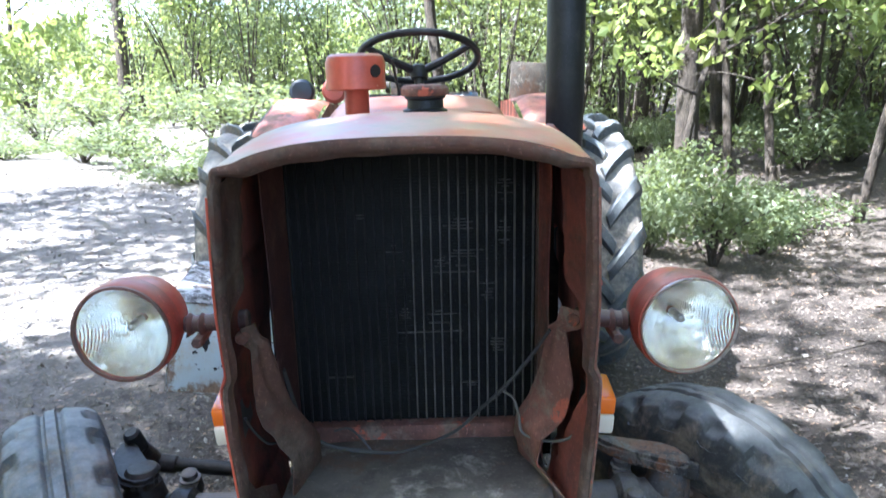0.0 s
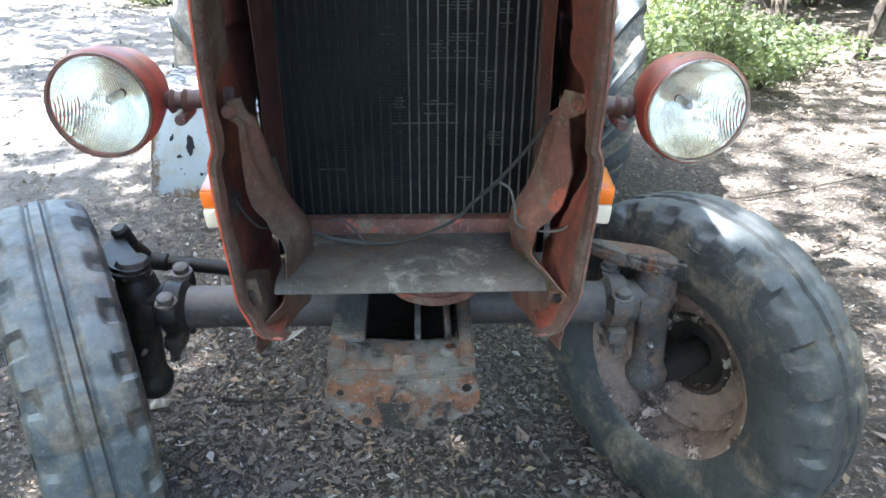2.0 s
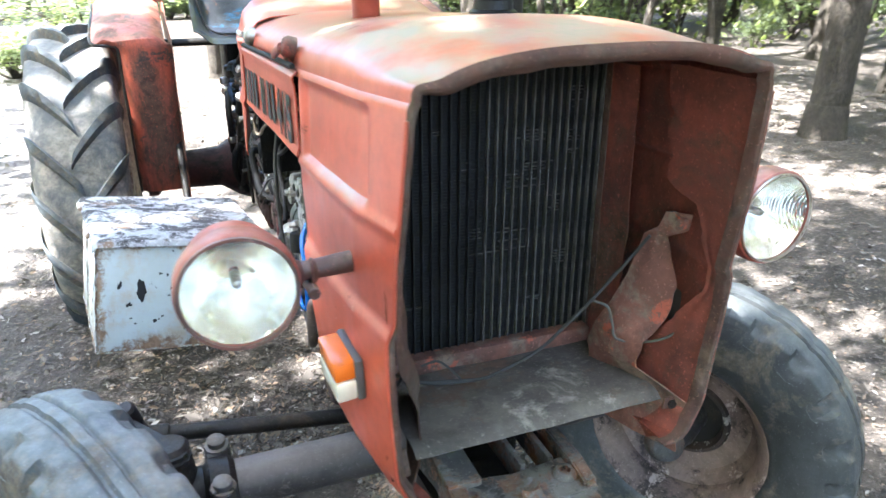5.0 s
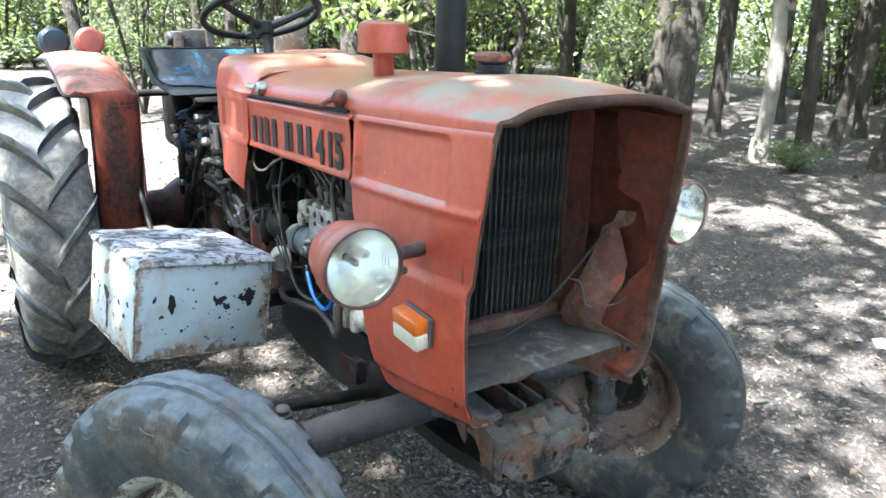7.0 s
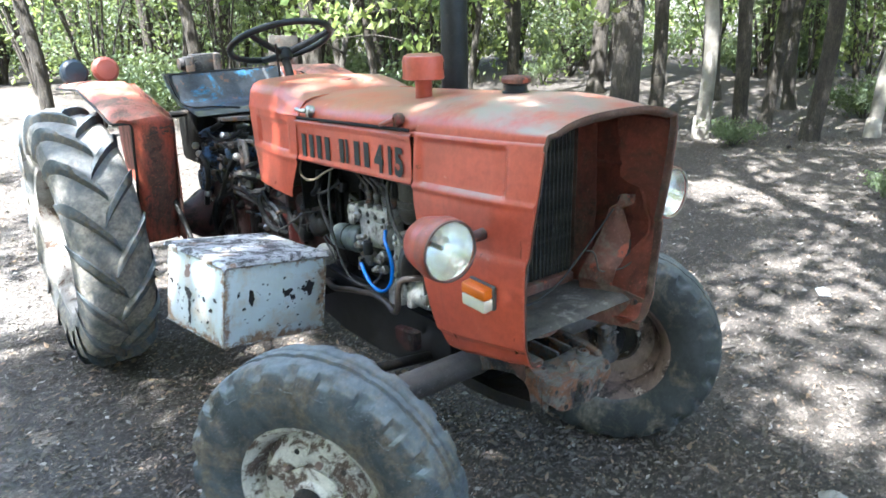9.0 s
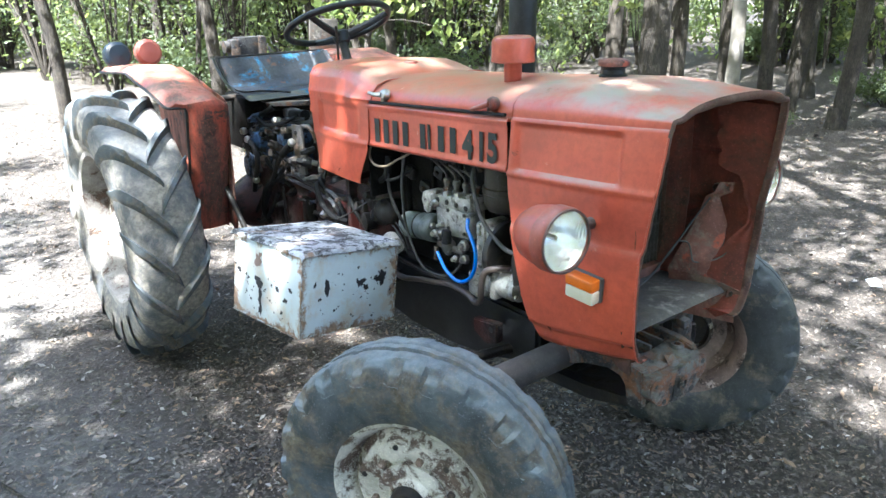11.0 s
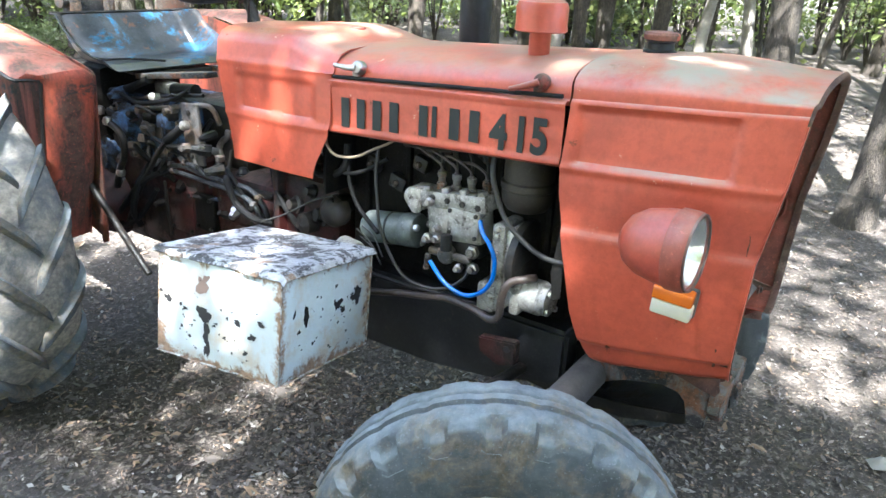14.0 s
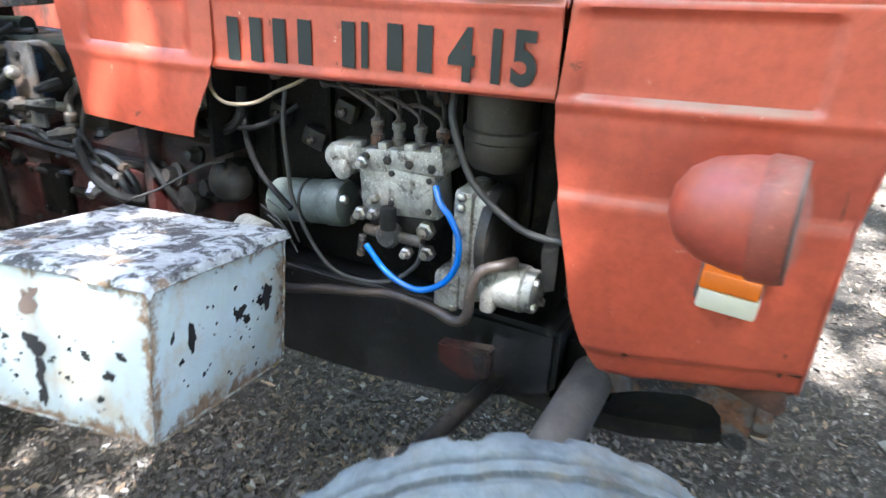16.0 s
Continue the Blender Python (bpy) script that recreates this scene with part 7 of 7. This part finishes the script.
add_box(bm, (-0.202, 0.735, 0.966), (0.074, 0.205, 0.044), PUMP_TILT, 0.004)
pump = part("injection_pump", bm, ALUMINIUM, tractor, "grimy aluminium fuel injection pump")
for k in range(4):
    y = 0.650 + 0.056 * k
    part("rail_lug", add_box(bm_new(), (-0.226, y, 0.992 - 0.113 * (y - 0.735)), (0.022, 0.020, 0.016), PUMP_TILT, 0.003), ALUMINIUM, pump)
part("pump_base", add_box(bm_new(), (-0.195, 0.725, 0.838), (0.060, 0.150, 0.055), PUMP_TILT, 0.010), IRON_OILY, pump, "oil-black lower pump housing")
bm = add_box(bm_new(), (-0.200, 0.856, 0.948), (0.074, 0.062, 0.062), PUMP_TILT, 0.012)
add_lathe(bm, (-0.205, 0.880, 0.944), (0, 1, -0.1), [(0.026, 0), (0.026, 0.014), (0.019, 0.022), (0, 0.024)], 18)
add_lathe(bm, (-0.235, 0.850, 0.930), (-1, 0, 0), [(0.020, 0), (0.020, 0.008), (0.012, 0.011), (0, 0.012)], 14)
part("governor", bm, ALUMINIUM, pump, "stubby governor housing")
for k in range(4):
    y = 0.655 + 0.047 * k
    part("delivery_valve", add_lathe(bm_new(), (-0.198, y, 0.980), (0, 0, 1), [(0.014, 0), (0.014, 0.018), (0.010, 0.020), (0.010, 0.034), (0.013, 0.036), (0.013, 0.048), (0.006, 0.052)], 10), CAST_RUST, pump)
    bm = add_tube(bm_new(), [(-0.198, y, 1.03), (-0.200, y, 1.07), (-0.185, y + 0.02, 1.105), (-0.14, y + 0.03 * k - 0.02, 1.12)], 0.0042, 8, 6)
    part("fuel_line", bm, IRON_OILY, pump)
    part("pump_screw", add_lathe(bm_new(), (-0.234, y, 0.966), (-1, 0, 0), [(0.009, 0), (0.009, 0.008), (0.005, 0.010), (0, 0.010)], 6), IRON_OILY, pump)
part("pump_plate", add_box(bm_new(), (-0.2435, 0.695, 0.915), (0.003, 0.095, 0.075), bevel=0.001), ALUMINIUM, pump, "flat inspection cover")
for y, z in ((0.655, 0.945), (0.655, 0.885), (0.735, 0.945), (0.735, 0.885)):
    part("pump_screw", add_lathe(bm_new(), (-0.244, y, z), (-1, 0, 0), [(0.006, 0), (0.006, 0.005), (0, 0.006)], 8), IRON_OILY, pump)
part("name_tag", add_box(bm_new(), (-0.2335, 0.742, 0.967), (0.002, 0.030, 0.018), bevel=0), STEEL, pump)
bm = bm_new()
add_lathe(bm, (-0.225, 0.745, 0.815), (-1, 0, 0), [(0.026, 0), (0.026, 0.020), (0.020, 0.026), (0, 0.028)], 18)
add_rod(bm, (-0.235, 0.745, 0.845), (-0.235, 0.745, 0.790), 0.012, 0.012, 12)
add_rod(bm, (-0.235, 0.670, 0.815), (-0.235, 0.800, 0.815), 0.011, 0.011, 12)
add_rod(bm, (-0.245, 0.800, 0.805), (-0.245, 0.805, 0.760), 0.008, 0.008, 10)
lift_pump = part("lift_pump", bm, IRON_GREY, pump, "small grey lift pump")
part("primer_knob", add_lathe(bm_new(), (-0.252, 0.738, 0.835), (0, 0, 1), [(0.016, 0), (0.016, 0.040), (0.013, 0.044), (0, 0.045)], 16), RUBBER_HOSE, pump, "black primer knob")
for y, z, rr in ((0.805, 0.85, 0.014), (0.66, 0.845, 0.018), (0.655, 0.80, 0.015), (0.775, 0.855, 0.012), (0.70, 0.79, 0.012), (0.775, 0.885, 0.010), (0.80, 0.955, 0.012)):
    part("union_nut", add_lathe(bm_new(), (-0.236, y, z), (-1, 0, 0), [(rr, 0), (rr, 0.014), (rr * 0.7, 0.017), (rr * 0.6, 0.026), (0, 0.027)], 6), STEEL, pump)
# timing cover
bm = bm_new()
add_box(bm, (-0.185, 0.590, 0.815), (0.11, 0.040, 0.245), bevel=0.012)
add_box(bm, (-0.185, 0.612, 0.730), (0.125, 0.055, 0.080), bevel=0.010)
add_box(bm, (-0.175, 0.560, 0.820), (0.115, 0.030, 0.215), bevel=0.012)
cover = part("timing_cover", bm, ALUMINIUM, tractor, "pale cast timing cover with flanges")
for z in (0.925, 0.905, 0.86, 0.80, 0.74, 0.70):
    part("cover_bolt", add_lathe(bm_new(), (-0.238, 0.590 + (0.008 if z < 0.78 else 0.0), z), (-1, 0, 0), [(0.009, 0), (0.009, 0.008), (0.006, 0.010), (0, 0.010)], 6), STEEL, cover)
part("drive_drum", add_lathe(bm_new(), (-0.165, 0.552, 0.840), (0, -1, 0), [(0.098, 0), (0.098, 0.020), (0.088, 0.026), (0.05, 0.030), (0, 0.031)], 36), IRON_OILY, cover, "round oil-black drive cover")
bm = bm_new()
add_lathe(bm, (-0.195, 0.545, 0.752), (0, -1, 0), [(0.046, 0), (0.046, 0.075), (0.042, 0.080), (0.042, 0.098), (0.030, 0.104), (0, 0.105)], 28)
add_box(bm, (-0.20, 0.530, 0.750), (0.085, 0.030, 0.095), bevel=0.010)
gear_pump = part("gear_pump", bm, ALUMINIUM, tractor, "small aluminium gear pump")
for a in (0.6, 2.2, 3.7, 5.3):
    part("pump_bolt", add_lathe(bm_new(), (-0.195 + 0.034 * math.cos(a), 0.445, 0.752 + 0.034 * math.sin(a)), (0, -1, 0), [(0.008, 0), (0.008, 0.008), (0, 0.009)], 6), STEEL, gear_pump)
part("air_bowl", add_lathe(bm_new(), (-0.170, 0.552, 0.966), (0, 0, 1), [(0.030, 0), (0.052, 0.008), (0.064, 0.026), (0.067, 0.055), (0.066, 0.060), (0.070, 0.064), (0.070, 0.080), (0.064, 0.084), (0.064, 0.26), (0.0, 0.26)], 32),
     surface("brown_grey_painted_bowl", (0.050, 0.041, 0.031), (0.028, 0.024, 0.019), 10, 0.5, fine=60, depth=0.001, shine=0.3, stain=(0.11, 0.095, 0.075), stain_at=(0.55, 0.66), stain_scale=16), tractor, "brown-grey oil-bath air cleaner bowl")
# hoses and cables in front of it
PIPE_BROWN = surface("brown_oily_pipe", (0.085, 0.062, 0.052), (0.045, 0.034, 0.030), 16, 0.45, fine=80, depth=0.0008, stain=(0.14, 0.11, 0.09), stain_at=(0.56, 0.66), stain_scale=20)
for k in range(4):
    y = 0.655 + 0.047 * k
    part("injector_pipe", add_tube(bm_new(), [(-0.200, y, 1.028), (-0.206, y + 0.004, 1.052), (-0.204, y + 0.045 + 0.012 * k, 1.068 + 0.006 * k), (-0.188, y + 0.10, 1.062 + 0.010 * k), (-0.17, y + 0.13 + 0.02 * k, 1.10), (-0.13, y + 0.15, 1.12)], 0.0040, 8, 7), PIPE_BROWN, tractor, "thin brown steel injector pipe")
    part("pipe_nut", add_lathe(bm_new(), (-0.199, y, 1.018), (0, 0, 1), [(0.009, 0), (0.0095, 0.003), (0.0095, 0.013), (0.006, 0.017)], 6), IRON_GREY, tractor)
for y, z, w in ((0.90, 1.02, 0.05), (0.98, 0.95, 0.06), (0.86, 1.075, 0.04), (1.07, 0.99, 0.05), (0.70, 1.09, 0.03)):
    boss = part("head_boss", add_box(bm_new(), (-0.145, y, z), (0.03, w, 0.045), Matrix.Rotation(0.3, 3, "X"), 0.010), IRON_OILY, engine)
    part("boss_bolt", add_lathe(bm_new(), (-0.16, y, z), (-1, 0, 0), [(0.010, 0), (0.010, 0.009), (0.005, 0.013), (0, 0.013)], 6), PIPE_BROWN, boss)
part("blue_hose", add_tube(bm_new(), [(-0.240, 0.645, 0.935), (-0.258, 0.625, 0.912), (-0.264, 0.600, 0.890), (-0.264, 0.582, 0.852), (-0.264, 0.585, 0.797), (-0.262, 0.617, 0.750), (-0.262, 0.669, 0.727), (-0.260, 0.734, 0.745), (-0.252, 0.788, 0.790)], 0.0064, 12, 8), BLUE_HOSE, tractor, "bright blue plastic fuel hose")
for pts, rr, mat, words in (
        ([(-0.235, 0.985, 1.07), (-0.25, 0.982, 0.994), (-0.255, 0.971, 0.915), (-0.255, 0.962, 0.850), (-0.255, 0.924, 0.774), (-0.255, 0.872, 0.719), (-0.255, 0.803, 0.708), (-0.255, 0.728, 0.727), (-0.25, 0.676, 0.772), (-0.245, 0.665, 0.819)], 0.0046, WIRE_GREY, "looping dark grey hose"),
        ([(-0.225, 0.622, 1.12), (-0.245, 0.616, 1.073), (-0.252, 0.596, 1.020), (-0.255, 0.563, 0.961), (-0.258, 0.504, 0.916), (-0.262, 0.447, 0.894), (-0.265, 0.385, 0.894)], 0.0066, WIRE_GREY, "grey flexible conduit"),
        ([(-0.25, 1.160, 1.10), (-0.272, 1.142, 1.057), (-0.275, 1.104, 1.031), (-0.275, 1.032, 1.040), (-0.272, 0.972, 1.071), (-0.262, 0.934, 1.090), (-0.24, 0.89, 1.12)], 0.0038, WIRE_TAN, "tan cable hanging from the side panel"),
        ([(-0.20, 1.12, 1.02), (-0.225, 1.10, 0.95), (-0.225, 1.07, 0.88), (-0.23, 1.02, 0.84), (-0.24, 0.98, 0.82)], 0.0065, RUBBER_HOSE, "black rubber hose"),
        ([(-0.19, 1.16, 0.98), (-0.22, 1.12, 0.965), (-0.22, 1.05, 0.985), (-0.20, 0.98, 1.03)], 0.006, RUBBER_HOSE, ""),
        ([(-0.12, 1.00, 1.10), (-0.19, 0.92, 1.08), (-0.20, 0.80, 1.085), (-0.18, 0.70, 1.10)], 0.004, IRON_OILY, ""),
        ([(-0.20, 1.15, 0.605), (-0.24, 1.007, 0.629), (-0.24, 0.900, 0.655), (-0.24, 0.812, 0.672), (-0.245, 0.730, 0.692), (-0.252, 0.640, 0.690), (-0.262, 0.585, 0.682), (-0.266, 0.556, 0.703), (-0.266, 0.552, 0.757), (-0.262, 0.535, 0.800), (-0.245, 0.50, 0.815), (-0.21, 0.49, 0.81)], 0.0105, PIPE_BROWN, "dark bent oil pipe"),
        ([(-0.20, 1.10, 0.665), (-0.215, 0.90, 0.672), (-0.22, 0.75, 0.685), (-0.22, 0.63, 0.690)], 0.006, IRON_OILY, "")):
    part("hose", add_tube(bm_new(), pts, rr, 10, 8), mat, tractor, words)
bm = bm_new()
for k, (y, z) in enumerate(((1.005, 0.795), (0.99, 0.775), (0.985, 0.81))):
    add_tube(bm, [(-0.245, y + 0.05, z + 0.02), (-0.252, y, z), (-0.25, y - 0.03, z - 0.035 - 0.01 * k)], 0.0022, 6, 5)
part("wire_end", bm, WIRE_GREY, tractor, "loose wire ends")
part("electric_can", add_lathe(bm_new(), (-0.195, 1.155, 0.722), (-0.3, -1, 0.05), [(0.030, 0), (0.034, 0.006), (0.034, 0.075), (0.030, 0.085), (0, 0.086)], 24), ALUMINIUM, tractor, "bright round metal can")
bm = add_sheet(bm_new(), [(0.515, 0.555), (0.565, 0.535), (0.625, 0.560), (0.630, 0.605), (0.515, 0.620)], 0.03, Matrix(((0, 0, 1, -0.235), (1, 0, 0, 0), (0, 1, 0, 0), (0, 0, 0, 1))), 0.004)
bracket = part("frame_bracket", bm, IRON_MAROON, tractor, "maroon bolted bracket on the sump side")
part("bracket_hole", add_lathe(bm_new(), (-0.2365, 0.540, 0.595), (-1, 0, 0), [(0.010, 0), (0.010, 0.001), (0, 0.001)], 12), BLACK_PAINT, bracket)
part("torn_flap", add_sheet(bm_new(), [(0.395, 0.80), (0.415, 0.79), (0.425, 0.86), (0.415, 0.96), (0.395, 0.98)], 0.002, Matrix(((0, 0, 1, -0.262), (1, 0, 0, 0), (0, 1, 0, 0), (0, 0, 0, 1)))), IRON_OILY, tractor, "torn sheet edge behind the cowl")

# --- driver's place: seat pan, steering wheel, rods
def seat_point(u, v):
    """A scooped pan: flat floor, flared sides and a low back."""
    k = abs(2 * u - 1)
    side = -1 if u < 0.5 else 1
    wall = ease(0.60, 1.0, k)
    x = 0.94 * side * (0.255 * min(k, 0.62) / 0.62 + 0.075 * max(0.0, k - 0.62) / 0.38) * (1 - 0.05 * v) - 0.035
    up = math.sqrt((0.150 * ease(0.40, 1.0, v)) ** 2 + ((0.030 + 0.115 * ease(0.0, 0.85, v)) * wall) ** 2)
    return Vector((x, 2.105 + 0.335 * (1 - (1 - v) ** 1.5) - 0.05 * wall * v, 1.163 + min(up, 0.150 + 0.006 * wall) - 0.018 * ease(0.10, 0.0, v) * (1 - wall)))


pedestal = part("seat_pedestal", add_box(bm_new(), (-0.04, 2.46, 1.00), (0.36, 0.28, 0.27), bevel=0.03), IRON_BLACK, tractor, "near-black pedestal behind the levers under the seat")
part("pedestal_plate", add_box(bm_new(), (-0.03, 2.27, 1.135), (0.30, 0.34, 0.022), Matrix.Rotation(radians(5), 3, "X"), 0.006), IRON_OILY, pedestal)
seat = part("seat", add_grid(bm_new(), seat_point, 36, 26, -0.003), SEAT_PAINT, tractor, "worn dark sheet-metal seat pan with flakes of blue")
bm = bm_new()
add_tube(bm, [seat_point(k / 24, 1.0) for k in range(25)], 0.006, 6, 2)
part("seat_rim", bm, IRON_OILY, seat)
bm = bm_new()
add_tube(bm, [seat_point(a, b) + Vector((0, -0.003, 0.006)) for a, b in ((0.06, 0.80), (0.13, 0.55), (0.22, 0.38), (0.34, 0.22), (0.46, 0.06))], 0.004, 6, 6)
part("seat_wire", bm, RUBBER_HOSE, seat)
wheel_c, wheel_n = Vector((0.008, 1.784, 1.470)), Vector((0.0, 0.40, 0.92)).normalized()
m = frame_of(wheel_n)
ringline = [wheel_c + m @ Vector((0.218 * math.cos(6.2832 * k / 48), 0.218 * math.sin(6.2832 * k / 48), 0)) for k in range(48)]
steering = part("steering_wheel", add_tube(bm_new(), ringline, 0.0135, 12, 1, False, True), BLACK_PAINT, tractor, "black three-spoke steering wheel")
hub = wheel_c - wheel_n * 0.055
for a in (math.pi / 2, math.pi * 7 / 6, math.pi * 11 / 6):
    best = max(range(48), key=lambda k: (ringline[k] - wheel_c).normalized().dot((m @ Vector((math.cos(a + math.pi), math.sin(a + math.pi), 0)))))
    tip = ringline[best]
    bm = bm_new()
    add_tube(bm, [hub, hub + (tip - hub) * 0.5 - wheel_n * 0.004, tip], 0.017, 8, 6, taper=0.012)
    part("spoke", bm, BLACK_PAINT, steering)
part("wheel_hub", add_lathe(bm_new(), hub - wheel_n * 0.025, wheel_n, [(0.03, 0), (0.036, 0.02), (0.036, 0.04), (0.025, 0.05), (0, 0.052)], 20), BLACK_PAINT, steering)
bm = add_rod(bm_new(), hub, hub - wheel_n * 0.42, 0.018, 0.020, 12)
part("steering_column", bm, IRON_OILY, tractor, "dark steering column")
part("throttle_lever", add_rod(bm_new(), (-0.06, 1.68, 1.32), (-0.085, 1.64, 1.47), 0.005, 0.005, 8), IRON_OILY, tractor, "thin throttle lever")
part("cross_bar", add_rod(bm_new(), (-0.45, 2.45, 1.12), (0.45, 2.45, 1.12), 0.016, 0.016, 12), IRON_OILY, tractor, "dark bar between the mudguards")
bm = bm_new()
add_box(bm, (-0.115, 2.62, 1.27), (0.05, 0.06, 0.22), bevel=0.008)
add_box(bm, (0.035, 2.62, 1.27), (0.035, 0.06, 0.24), bevel=0.008)
add_box(bm, (-0.04, 2.64, 1.335), (0.14, 0.04, 0.11), bevel=0.015)
add_lathe(bm, (-0.07, 2.62, 1.33), (0, -1, 0), [(0.022, 0), (0.022, 0.012), (0, 0.014)], 14)
add_lathe(bm, (-0.145, 2.62, 1.345), (-1, 0, 0), [(0.03, 0), (0.03, 0.02), (0, 0.022)], 14)
add_box(bm, (-0.04, 2.60, 1.12), (0.18, 0.08, 0.06), bevel=0.015)
part("hitch_bracket", bm, IRON_GREY, tractor, "grey hitch bracket behind the seat")
